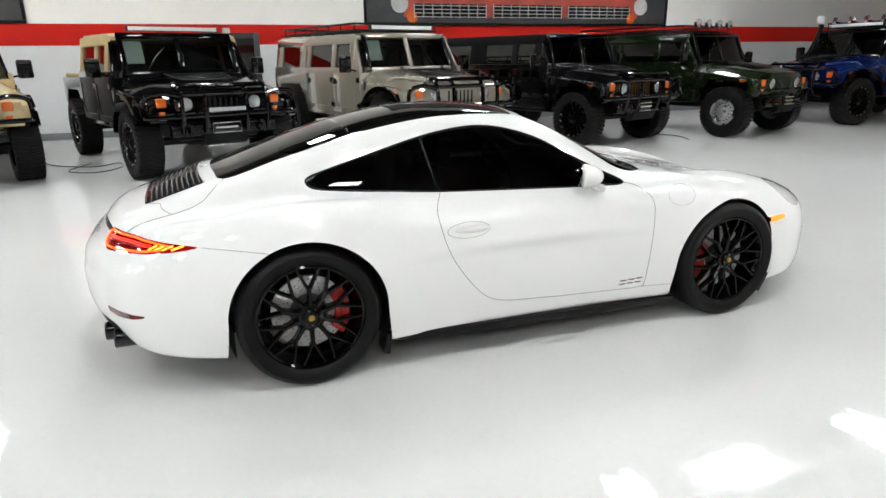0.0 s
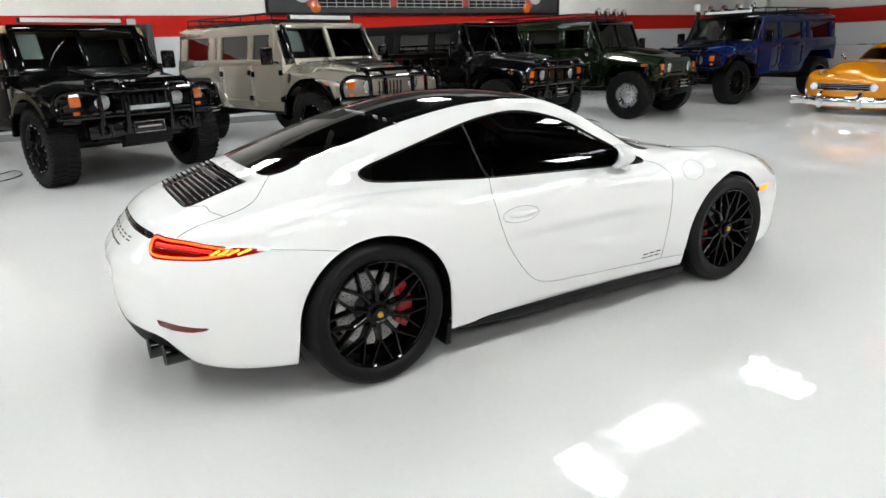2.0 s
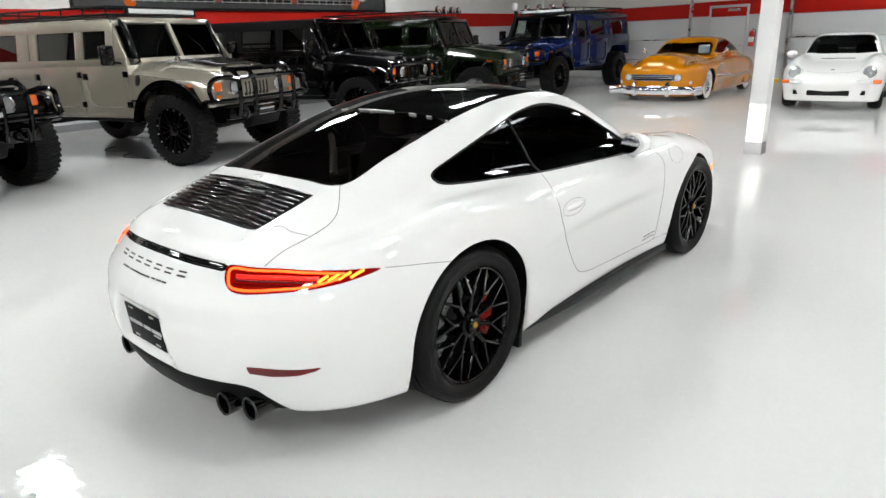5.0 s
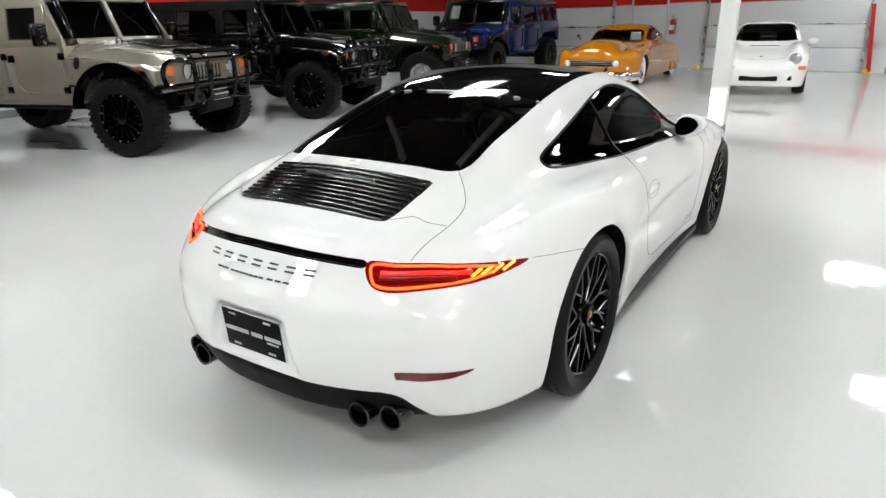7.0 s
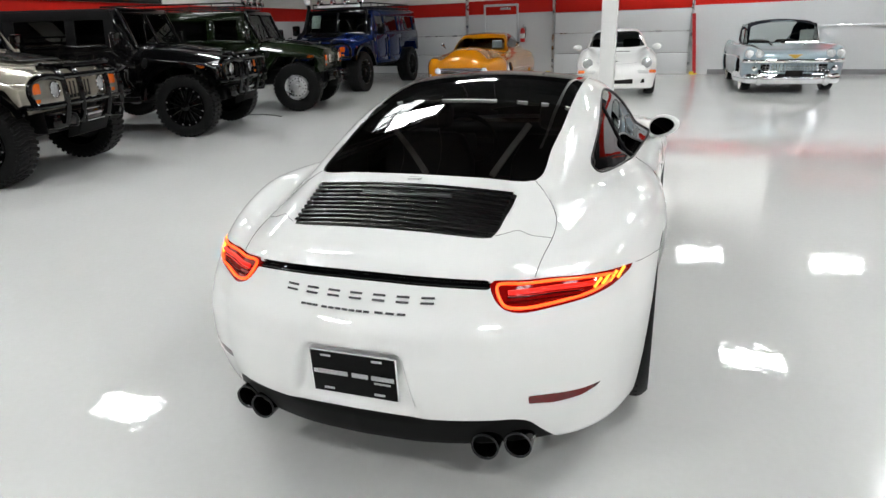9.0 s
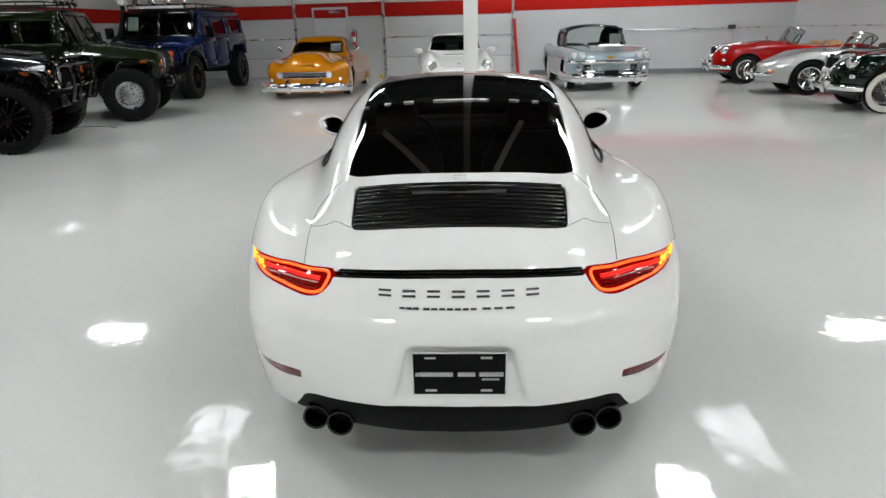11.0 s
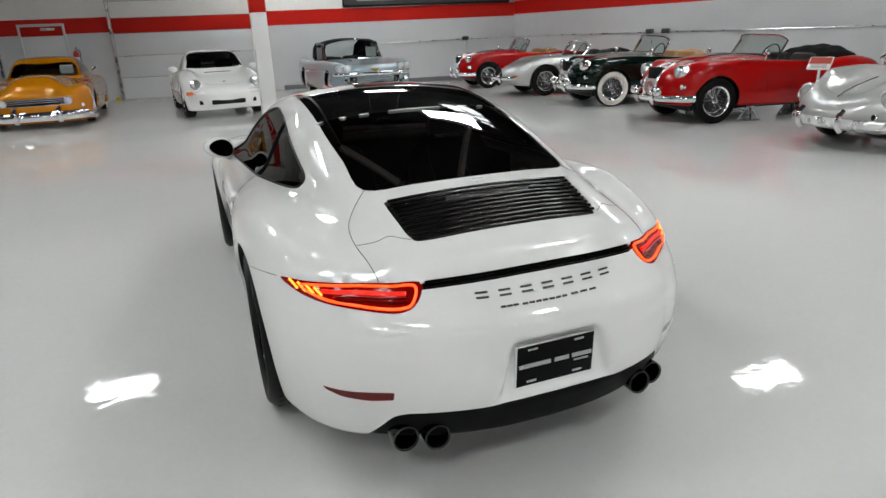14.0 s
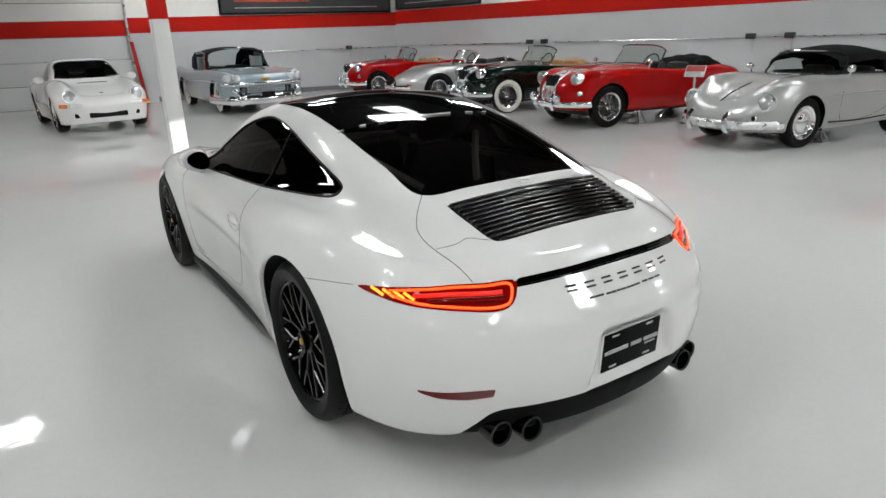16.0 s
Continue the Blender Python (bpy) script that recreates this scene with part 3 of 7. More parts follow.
def man_door():
    root = structure(empty("door_3"), "white steel personnel door painted with the wall's stripe", "door")
    x0, x1 = -5.1, -3.9
    for z0, z1, mat in ((.01, STRIPE_LO, "door_white"), (STRIPE_LO, 2.12, "wall_red")):
        part("leaf", box((x0 + .06, NORTH - .035, z0), (x1 - .06, NORTH - .006, z1), .004), mat, root)
    for lo, hi in (((x0, 0), (x0 + .055, 2.2)), ((x1 - .055, 0), (x1, 2.2)), ((x0, 2.13), (x1, 2.2))):
        part("door_frame", box((lo[0], NORTH - .06, lo[1]), (hi[0], NORTH - .003, hi[1]), .006), "wall_grey", root)
    part("closer", box((x0 + .6, NORTH - .11, 2.02), (x0 + .95, NORTH - .06, 2.09), .01), "steel", root, "steel door closer")
    part("door_handle", box((x1 - .2, NORTH - .1, 1.0), (x1 - .1, NORTH - .04, 1.05), .01), "steel", root)
    return root


man_door().matrix_basis = ON_NORTH
guard = tagged(empty("leaning_bar", ON_NORTH @ pose(1.66, NORTH - .12, 0, 2, -5, 0)), "red painted steel bar leaning beside the overhead door", "steel bar")
part("bar", box((-.05, -.03, .02), (.05, .03, 1.72), .012), "red_steel", guard)
part("bar_foot", box((-.07, -.05, 0), (.07, .05, .03), .004), "yellow", guard, "yellow foot")
for xx in (-2.82, 1.58):
    foot = tagged(part("door_stop", box((xx - .06, NORTH - .24, 0), (xx + .06, NORTH - .13, .09), .01), "yellow"), "small yellow door stop at the track's foot", "door stop")
    foot.matrix_basis = ON_NORTH


def conduit(name, m, x0, x1, z, boxes):
    """A pipe along a wall with socket boxes and the pipes that drop to them."""
    root = structure(empty(name, m), "thin grey conduit along the wall with small boxes", "conduit")
    part("pipe", tube([(x0, -.03, z), (x1, -.03, z)], .014, 6), "steel", root)
    for xx in boxes:
        part("socket_box", box((xx - .1, -.12, z - .03), (xx + .1, -.01, z + .09), .015), "charcoal", root, "dark socket box")
        part("drop_pipe", tube([(xx + .05, -.03, z), (xx + .05, -.03, z - .3)], .01, 6), "steel", root)
    return root


conduit("trim_1", ON_NORTH @ Matrix.Translation((0, NORTH, 0)), 4.2, 9.7, 1.29, (8.0,))
conduit("trim_2", ON_EAST, 0, 30, 1.305, (5.6, 6.1, 11.6, 12.4))


def framed_door():
    root = structure(empty("door_4"), "dark framed glass door in the wall behind the trucks", "door")
    y0, y1, h = -1.55, -.35, 2.12
    for lo, hi in (((y0, 0), (y0 + .12, h)), ((y1 - .12, 0), (y1, h)), ((y0 + .12, h - .12), (y1 - .12, h)), ((y0 + .12, 0), (y1 - .12, .15))):
        part("door_frame", box((WEST + .003, lo[0], lo[1]), (WEST + .07, hi[0], hi[1]), .006), "charcoal", root)
    part("pane", box((WEST + .02, y0 + .12, .15), (WEST + .03, y1 - .12, h - .12)), "gloss_black", root)
    return root


framed_door()


def extinguisher(x, z):
    root = tagged(empty("fire_extinguisher", ON_NORTH @ pose(x, NORTH - .1, z)), "red fire extinguisher with a black hose hung on the wall", "fire extinguisher")
    part("cylinder", lathe([(.0001, 0), (.07, .005), (.078, .03), (.078, .36), (.06, .42), (.025, .45), (.0001, .45)], 2, 28), "red_steel", root)
    part("valve", box((-.03, -.03, .45), (.03, .03, .5), .008), "steel", root, "steel valve")
    part("lever", tube([(.0, 0, .5), (.03, -.03, .53), (.06, -.09, .54)], .009, 6), "satin_black", root)
    part("hose", tube(smooth_line([(.03, -.02, .48), (.11, -.03, .44), (.105, -.03, .25), (.09, -.03, .12)], 4), .011, 6), "satin_black", root, "black hose")
    part("paper_label", lathe([(.0785, .12), (.0795, .13), (.0795, .26), (.0785, .27)], 2, 28, caps=False), "paper", root, "pale label band")
    part("wall_bracket", box((-.05, .07, .1), (.05, .1, .35), .004), "dark_steel", root)
    return root


extinguisher(-3.72, 1.0)


# ---- the white coupe in the middle ----
def coupe_field():
    side_w = sp(-2.3, .80, -1.95, .865, -1.6, .912, -1.225, .924, -.85, .902, -.45, .868, 0, .855, .5, .86, .9, .885, 1.225, .902, 1.6, .885, 1.9, .83, 2.2, .72)
    tuck = sp(.1, .06, .25, .035, .42, .012, .58, 0, .72, .006, .85, .03)
    rear_plan = sp(0, 0, .2, .014, .4, .07, .53, .14, .71, .285, .79, .43, .86, .64, .92, .95)
    rear_prof = sp(.12, -2.10, .2, -2.17, .3, -2.225, .42, -2.26, .52, -2.262, .62, -2.225, .7, -2.165, .76, -2.125, .82, -2.09, .9, -2.05)
    front_plan = sp(0, 0, .2, .012, .4, .055, .6, .14, .74, .275, .82, .43, .9, .72)
    front_prof = sp(.1, 2.09, .2, 2.175, .35, 2.2, .5, 2.19, .62, 2.12, .72, 1.95, .82, 1.6)
    hood = sp(-2.3, .72, -1.5, .80, .5, .87, .85, .855, 1.225, .805, 1.6, .735, 1.9, .658, 2.1, .59, 2.25, .5)
    crest = sp(-2.3, 0, .3, 0, .95, .0, 1.225, .025, 1.6, .06, 1.9, .05, 2.15, .0)
    haunch = sp(-2.3, .70, -2.0, .765, -1.68, .815, -1.225, .868, -.8, .862, -.4, .845, .0, .842, .5, .852, .9, .852)
    roof = sp(-2.2, .755, -2.13, .795, -2.0, .835, -1.885, .876, -1.69, .942, -1.547, .985, -1.2, 1.093, -.895, 1.178, -.6, 1.235, -.4, 1.252, -.2, 1.25, 0, 1.228, .15, 1.188, .3, 1.118, .45, 1.045, .6, .97, .75, .90, .9, .83, 1.1, .74, 1.5, .56)
    cabin_w = sp(-2.2, .36, -1.9, .46, -1.6, .53, -1.17, .615, -.9, .655, -.524, .685, 0, .70, .3, .698, .6, .665, .9, .60, 1.1, .5)
    belly = sp(-2.3, .235, -2.1, .21, -1.6, .185, -1.0, .165, 1.0, .155, 1.7, .15, 2.2, .18)

    def slope(f, v):
        return 1 / np.sqrt(1 + ((f(v + .01) - f(v - .01)) / .02) ** 2)

    def field(x, y, z):
        a = np.abs(x)
        side = a - (side_w(y) - tuck(z))
        rear = (rear_prof(z) + rear_plan(a) - y) * slope(rear_plan, a)
        front = (y - front_prof(z) + front_plan(a)) * slope(front_plan, a)
        mix = np.clip((y - .75) / .3, 0, 1)
        mix = mix * mix * (3 - 2 * mix)
        deck = mix * (hood(y) + crest(y) * np.exp(-((a - .64) / .17) ** 2)) + (1 - mix) * haunch(y)
        top = (z - deck) * .97
        low = belly(y) - z
        body = smax(smax(side, top, .15), smax(rear, front, .02), .10)
        body = smax(body, low, .03)
        # the hollow for the number plate
        hollow = smax(smax(a - .19 + .22 * (z - .43), np.abs(z - .47) - .095, .04), y + 2.206 - .06 * (z - .47), .02)
        body = smax(body, -hollow, .045)
        crown = roof(y) - .17 * a * a
        over = (z - crown) * slope(roof, y)
        wing = (a - (cabin_w(y) - .52 * (z - .9) - .14 * np.maximum(z - 1.05, 0) ** 2 * 4)) * .885
        cabin = smax(smax(over, wing, .10), smax(rear, .62 - z, .05), .05)
        return smin(body, cabin, .075)

    return field


def both_sides(outline):
    return lambda x, y, z: outline(np.abs(x), y, z)


def seam(shell, name, parent, pts, way, r=.0013, mat="gap", mirror=True, lift=0.0):
    """A thin dark shut line on the skin: the points run over the plane across `way`."""
    way = np.array(way, float)
    ax = int(np.argmax(np.abs(way)))
    o = [i for i in range(3) if i != ax]
    line = []
    for p in smooth_line(pts, 6):
        q = np.zeros(3)
        q[o[0]], q[o[1]], q[ax] = p[0], p[1], -3.0 * way[ax]
        line.append(shell.on(q, way, 5.0) - Vector(way) * lift)
    for s in ((1, -1) if mirror else (1,)):
        part(name, tube([(s * p.x, p.y, p.z) for p in line], r, 5), mat, parent)


def rim_spoke(rim_r, face, hub):
    """One forked spoke of a meshed rim, pointing up, its face outward along x."""
    bm = bmesh.new()

    def bar(a, b, w0, w1, x0, x1, t0=.03, t1=.022):
        a, b = np.array(a, float), np.array(b, float)
        d = b - a
        n = np.array((-d[1], d[0])) / np.linalg.norm(d)
        vs = []
        for p, w, x, t in ((a, w0, x0, t0), (b, w1, x1, t1)):
            for s, dx in ((-1, 0), (-.55, .006), (.55, .006), (1, 0), (1, -t), (-1, -t)):
                q = p + n * w * s
                vs.append(bm.verts.new((x + dx, q[0], q[1])))
        for i in range(6):
            bm.faces.new((vs[i], vs[(i + 1) % 6], vs[6 + (i + 1) % 6], vs[6 + i]))
        bm.faces.new(vs[:6][::-1]), bm.faces.new(vs[6:])

    fork = .142
    bar((0, hub - .012), (0, fork), .0125, .0095, face - .022, face - .006, .05, .04)
    for s in (-1, 1):
        end = (s * math.sin(radians(12.5)) * (rim_r - .012), math.cos(radians(12.5)) * (rim_r - .012))
        bar((s * .003, fork - .008), end, .0078, .0068, face - .006, face - .003, .035, .03)
    return bm


def coupe_wheel(parent, at, radius, width, rim_r, s, caliper_ahead):
    """A low-profile tyre on a black meshed rim with ten forked spokes, a drilled disc and a red caliper."""
    root = empty("wheel", pose(*at, 0, 0, 0 if s > 0 else 180))
    root.parent = parent
    w = width / 2
    k = radius - rim_r
    prof = [(rim_r - .004, -w * .80), (rim_r + .25 * k, -w * .96), (rim_r + .6 * k, -w * .99), (radius - .022, -w * .93), (radius - .006, -w * .8)]
    for g in (-.5, -.17, .17, .5):
        c = g * w
        prof += [(radius - .001, c - .006), (radius - .008, c - .005), (radius - .008, c + .005), (radius - .001, c + .006)]
    prof += [(radius - .006, w * .8), (radius - .022, w * .93), (rim_r + .64 * k, w * .985), (rim_r + .60 * k, w * .995), (rim_r + .56 * k, w * .985), (rim_r + .25 * k, w * .96), (rim_r - .004, w * .80)]
    tyre = part("tyre", lathe(prof, 0, 96, closed=True), "rubber", root, smooth=50)
    bm = bmesh.new()
    for j in range(44):
        a = 2 * math.pi * j / 44
        for sx in (-1, 1):
            m = Matrix.Rotation(a + (.07 if sx > 0 else 0), 4, "X")
            bm_box(bm, (min(sx * w * .56, sx * w * .76), -.003, radius - .014), (max(sx * w * .56, sx * w * .76), .003, radius - .0032), 0, m @ Matrix.Rotation(radians(14 * sx), 4, "Z"))
    tagged(part("tread_pattern", bm, "gap", tyre, "dark cross grooves of the tread"), kind="stuff")
    lip = rim_r
    bm = lathe([(lip - .012, -w * .82), (lip + .002, -w * .84), (lip + .006, -w * .78), (lip - .018, -w * .6), (lip - .03, 0), (lip - .022, w * .6), (lip - .012, w * .74), (lip + .006, w * .80), (lip + .006, w * .84), (lip - .004, w * .87), (lip - .011, w * .84), (lip - .016, w * .72), (lip - .034, w * .5), (lip - .045, 0), (lip - .03, -w * .6)], 0, 96, closed=True)
    rim = part("rim", bm, "wheel_black", root, "gloss black rim")
    face = w * .80
    first = None
    for j in range(10):
        m = Matrix.Rotation(2 * math.pi * j / 10, 4, "X")
        if first is None:
            first = part("spoke", rim_spoke(rim_r, face, .05), "wheel_black", rim, smooth=30)
            ob = first
        else:
            ob = new("spoke", first.data)
            ob.parent = rim
        ob.matrix_basis = m
    bm = lathe([(.062, face - .075), (.064, face - .03), (.058, face - .014), (.043, face - .008), (.041, face + .008), (.036, face + .012), (.03, face + .006), (0.0001, face + .005)], 0, 40)
    nut = part("hub", bm, "wheel_black", root, "black centre-lock hub")
    part("crest", lathe([(.015, face + .004), (.014, face + .012), (.0001, face + .013)], 0, 24), "gold", nut, "small gold crest")
    dr = .178
    disc = part("brake_disc", lathe([(.09, -.005), (dr, -.005), (dr, .012), (.09, .012)], 0, 72, (face - .10, 0, 0), closed=True), "disc_metal", root, "drilled grey steel brake disc")
    bm = bmesh.new()
    for j in range(24):
        for i, r in enumerate((.112, .128, .145, .162)):
            a = 2 * math.pi * (j + .28 * i) / 24
            bm_rod(bm, (face - .0885, r * math.cos(a), r * math.sin(a)), (face - .087, r * math.cos(a), r * math.sin(a)), .0032, 6)
    tagged(part("drilling", bm, "gap", disc, "drilled holes"), kind="stuff")
    part("disc_bell", lathe([(.05, face - .05), (.085, face - .055), (.092, face - .09), (.092, face - .11)], 0, 40), "dark_steel", root)
    ahead = caliper_ahead * s
    bm = bmesh.new()
    prof = []
    for i in range(13):
        a = radians(-38 + 76 * i / 12)
        prof.append((ahead * .196 * math.cos(a), .196 * math.sin(a)))
    for i in range(13):
        a = radians(38 - 76 * i / 12)
        prof.append((ahead * .125 * math.cos(a), .125 * math.sin(a)))
    bm_prism(bm, prof, 0, face - .115, face - .05, .006)
    cal = part("caliper", bm, "caliper_red", root, "red painted brake caliper")
    for zz in (-.07, 0, .07):
        c = ahead * math.sqrt(.165 ** 2 - zz * zz)
        bm = bmesh.new()
        bm_rod(bm, (face - .05, c, zz), (face - .044, c, zz), .022, 20, .019)
        part("piston_cap", bm, "caliper_red", cal)
    return root


def coupe_seat(parent, x):
    root = empty("seat", pose(x, -.32, .2))
    root.parent = parent
    bm = bmesh.new()
    bm_box(bm, (-.25, -.25, .05), (.25, .28, .24), .06)
    part("cushion", bm, "leather_black", root)
    bm = bmesh.new()
    m = pose(0, -.26, .2, -14, 0, 0)
    bm_prism(bm, [(-.24, 0), (.24, 0), (.26, .2), (.25, .42), (.18, .56), (-.18, .56), (-.25, .42), (-.26, .2)], 1, -.06, .07, .03)
    bmesh.ops.transform(bm, matrix=m, verts=bm.verts)
    part("backrest", bm, "leather_black", root)
    bm = bmesh.new()
    bm_box(bm, (-.12, -.05, .58), (.12, .06, .72), .04)
    bmesh.ops.transform(bm, matrix=m, verts=bm.verts)
    part("headrest", bm, "leather_black", root)


def plain_bars(parent, name, shell, boxes, way, mat, thick=.004):
    """Small raised bars on the skin, where badges and writing stand."""
    for (u0, v0, u1, v1) in boxes:
        ax = int(np.argmax(np.abs(way)))
        o = [i for i in range(3) if i != ax]
        bm = bmesh.new()
        ring = []
        for u, v in ((u0, v0), (u1, v0), (u1, v1), (u0, v1)):
            q = np.zeros(3)
            q[o[0]], q[o[1]], q[ax] = u, v, -3 * way[ax]
            p = shell.on(q, way, 5)
            n = Vector(gradient(shell.field, np.array([p]))[0]).normalized()
            ring.append((bm.verts.new(p - n * .002), bm.verts.new(p + n * thick)))
        a, b = [r[0] for r in ring], [r[1] for r in ring]
        bm.faces.new(b), bm.faces.new(a[::-1])
        for i in range(4):
            bm.faces.new((a[i], a[(i + 1) % 4], b[(i + 1) % 4], b[i]))
        part(name, bm, mat, parent)


def white_coupe():
    field = coupe_field()
    sh = Shell(field, (-.99, -2.36, .1), (.99, 2.28, 1.36), 0.0155)
    root = tagged(empty("coupe"), "white sports coupe with black wheels and lit red tail lamps", "car")
    for yy, rr in ((-1.225, .374), (1.225, .366)):
        sh.cut(9, lambda x, y, z, yy=yy, rr=rr: np.sqrt((y - yy) ** 2 + np.maximum(z - .345, 0) ** 2) - rr - .10 * np.maximum(.345 - z, 0), lambda x, y, z: (np.abs(x) > .5) & (z < .8))
    window = outline_yz(smooth_loop([(-1.172, .938), (-1.14, .908), (-1.02, .894), (-.755, .878), (-.533, .864), (-.166, .85), (.304, .835), (.52, .838), (.38, .915), (.219, .999), (.07, 1.079), (-.083, 1.13), (-.236, 1.154), (-.395, 1.147), (-.583, 1.116), (-.854, 1.046), (-1.055, .989), (-1.144, .961)], 4))
    sh.cut(1, window, lambda x, y, z: (np.abs(x) > .35) & (z > .8))
    split = lambda x, y, z: y + .533 + .2 * (z - .864)
    sh.cut(11, split, lambda x, y, z: np.abs(x) > .35, among=(1,))
    rear_win = smooth_loop([(-.434, -1.54), (-.25, -1.585), (0, -1.6), (.25, -1.585), (.434, -1.54), (.45, -1.3), (.46, -1.1), (.462, -.96), (.461, -.918), (.452, -.904), (.2, -.923), (0, -.928), (-.2, -.923), (-.452, -.904), (-.461, -.918), (-.462, -.96), (-.46, -1.1), (-.45, -1.3)], 4)
    sh.cut(2, outline_xy(rear_win), lambda x, y, z: z > .86)
    roof_pane = smooth_loop([(-.455, -.898), (-.2, -.918), (0, -.923), (.2, -.918), (.455, -.898), (.461, -.886), (.462, -.6), (.458, -.2), (.445, -.06), (.425, .0), (.2, .045), (0, .055), (-.2, .045), (-.425, .0), (-.445, -.06), (-.458, -.2), (-.462, -.6), (-.461, -.886)], 4)
    sh.cut(3, outline_xy(roof_pane), lambda x, y, z: z > 1.0)
    screen = smooth_loop([(-.44, .06), (-.2, .105), (0, .115), (.2, .105), (.44, .06), (.53, .22), (.6, .40), (.65, .56), (.65, .66), (.58, .76), (.4, .84), (.2, .88), (0, .892), (-.2, .88), (-.4, .84), (-.58, .76), (-.65, .66), (-.65, .56), (-.6, .40), (-.53, .22)], 4)
    sh.cut(4, outline_xy(screen), lambda x, y, z: z > .80)
    lamp = both_sides(outline_xz(smooth_loop([(.404, .763), (.5, .757), (.61, .748), (.70, .743), (.797, .724), (.757, .70), (.70, .689), (.65, .684), (.60, .68), (.52, .678), (.475, .683), (.44, .698), (.412, .728)], 4)))
    behind = lambda x, y, z: y < -1.55
    sh.cut(5, lamp, behind)
    strip = lambda x, y, z: np.maximum(np.abs(x) - .4045, np.abs(z - (.7665 - .085 * x * x)) - .0118)
    sh.cut(6, strip, behind)
    grille = smooth_loop([(-.37, -1.632), (-.2, -1.655), (0, -1.665), (.2, -1.655), (.37, -1.632), (.392, -1.67), (.382, -1.8), (.372, -1.88), (.34, -1.917), (.17, -1.93), (0, -1.934), (-.17, -1.93), (-.34, -1.917), (-.372, -1.88), (-.382, -1.8), (-.392, -1.67)], 3)
    sh.cut(7, outline_xy(grille), lambda x, y, z: z > .8)
    sh.cut(8, both_sides(outline_xz([(.531, .427), (.534, .395), (.60, .386), (.68, .389), (.72, .400), (.737, .414), (.69, .416), (.60, .423)])), behind)
    edge = sp(0, .364, .14, .362, .3, .356, .44, .348, .5, .340, .535, .320, .565, .275, .6, .225, .64, .18)
    sh.cut(10, lambda x, y, z: (z - edge(np.abs(x))) * .8, lambda x, y, z: (y < -1.75) & (np.abs(x) < .66))
    marker = outline_yz(smooth_loop([(1.497, .545), (1.51, .566), (1.6, .573), (1.658, .566), (1.645, .543), (1.52, .535)], 4))
    sh.cut(12, marker, lambda x, y, z: np.abs(x) > .6)
    sh.cut(13, both_sides(lambda x, y, z: np.sqrt(((x - .70) / .105) ** 2 + ((y - 1.74) / .17) ** 2 + ((z - .68) / .14) ** 2) * .12 - .12), lambda x, y, z: y > 1.4)
    sh.cut(14, lambda x, y, z: z - .19 + 0 * x, lambda x, y, z: (np.abs(x) < .74) & (z < .25), among=(0, 10))
    # paint and panes
    body = sh.panel("body", 0, "white_paint", root, rim=.016)
    for s in (1, -1):
        sh.panel("door_window", 1, "tint", root, "tinted side glass", -.003, s)
        sh.panel("quarter_window", 11, "tint", root, "tinted side glass", -.003, s)
        lens = sh.panel("tail_lamp", 5, "lamp_red", root, "lit red tail lamp with an orange light tube", -.004, s, .014)
        sh.panel("rear_reflector", 8, "red_lens", root, "dark red reflector", -.002, s)
        sh.panel("side_marker", 12, "amber_glow", root, "lit amber side marker", .002, s)
        sh.panel("headlamp", 13, "lamp_glass", root, "clear headlamp", .001, s, .01)
        # light tube, inner red bar and the amber bars of the tail lamp
        ring = []
        for a, z in smooth_loop([(.424, .752), (.5, .748), (.61, .74), (.69, .735), (.745, .722), (.70, .702), (.63, .693), (.54, .689), (.47, .694), (.44, .71)], 6):
            p = sh.on((a, -3, z), (0, 1, 0))
            n = Vector(gradient(field, np.array([p]))[0]).normalized()
            p -= n * .001
            ring.append((s * p.x, p.y, p.z))
        part("light_tube", tube(ring, .0045, 8, True), "orange_glow", lens, "glowing orange-red light tube")
        for zz, r, mat, a1 in ((.732, .0075, "red_glow", .69), (.721, .004, "chrome", .66), (.708, .005, "red_lens", .66)):
            bar = []
            for i in range(12):
                p = sh.on((.455 + (a1 - .455) * i / 11, -3, zz - .012 * i / 11), (0, 1, 0))
                n = Vector(gradient(field, np.array([p]))[0]).normalized()
                bar.append((s * (p.x - n.x * .002), p.y - n.y * .002, p.z - n.z * .002))
            part("lamp_bar", tube(bar, r, 6), mat, lens)
        for i in range(4):
            a0 = .70 + .021 * i
            bar = []
            for k in range(3):
                p = sh.on((a0 + .008 * k - .008, -3, .708 + .009 * k + .001 * i), (0, 1, 0))
                n = Vector(gradient(field, np.array([p]))[0]).normalized()
                bar.append((s * (p.x - n.x * .001), p.y - n.y * .001, p.z - n.z * .001))
            part("indicator_bar", tube(bar, .0048, 6), "indicator_glow", lens, "glowing amber bar")
    sh.panel("rear_window", 2, "rear_tint", root, "black tinted rear glass", -.002)
    sh.panel("roof_panel", 3, "gloss_black", root, "black glass roof panel", -.002)
    sh.panel("windscreen", 4, "tint", root, "tinted windscreen", -.003)
    sh.panel("light_strip", 6, "gloss_black", root, "gloss black strip between the tail lamps", -.01)
    sh.panel("diffuser", 10, "diffuser_black", root, "dark grey rear diffuser", -.004)
    sh.panel("underbody", 14, "satin_black", root, "black underbody", 0)
    part("grille_well", box((-.38, -1.92, .78), (.38, -1.64, .80)), "gap", root)
    sh.panel("grille_tray", 7, "gap", root, "dark well under the slats", -.035)
    # trims
    for s in (1, -1):
        for nm, r in (("window_seal", .0055),):
            line = []
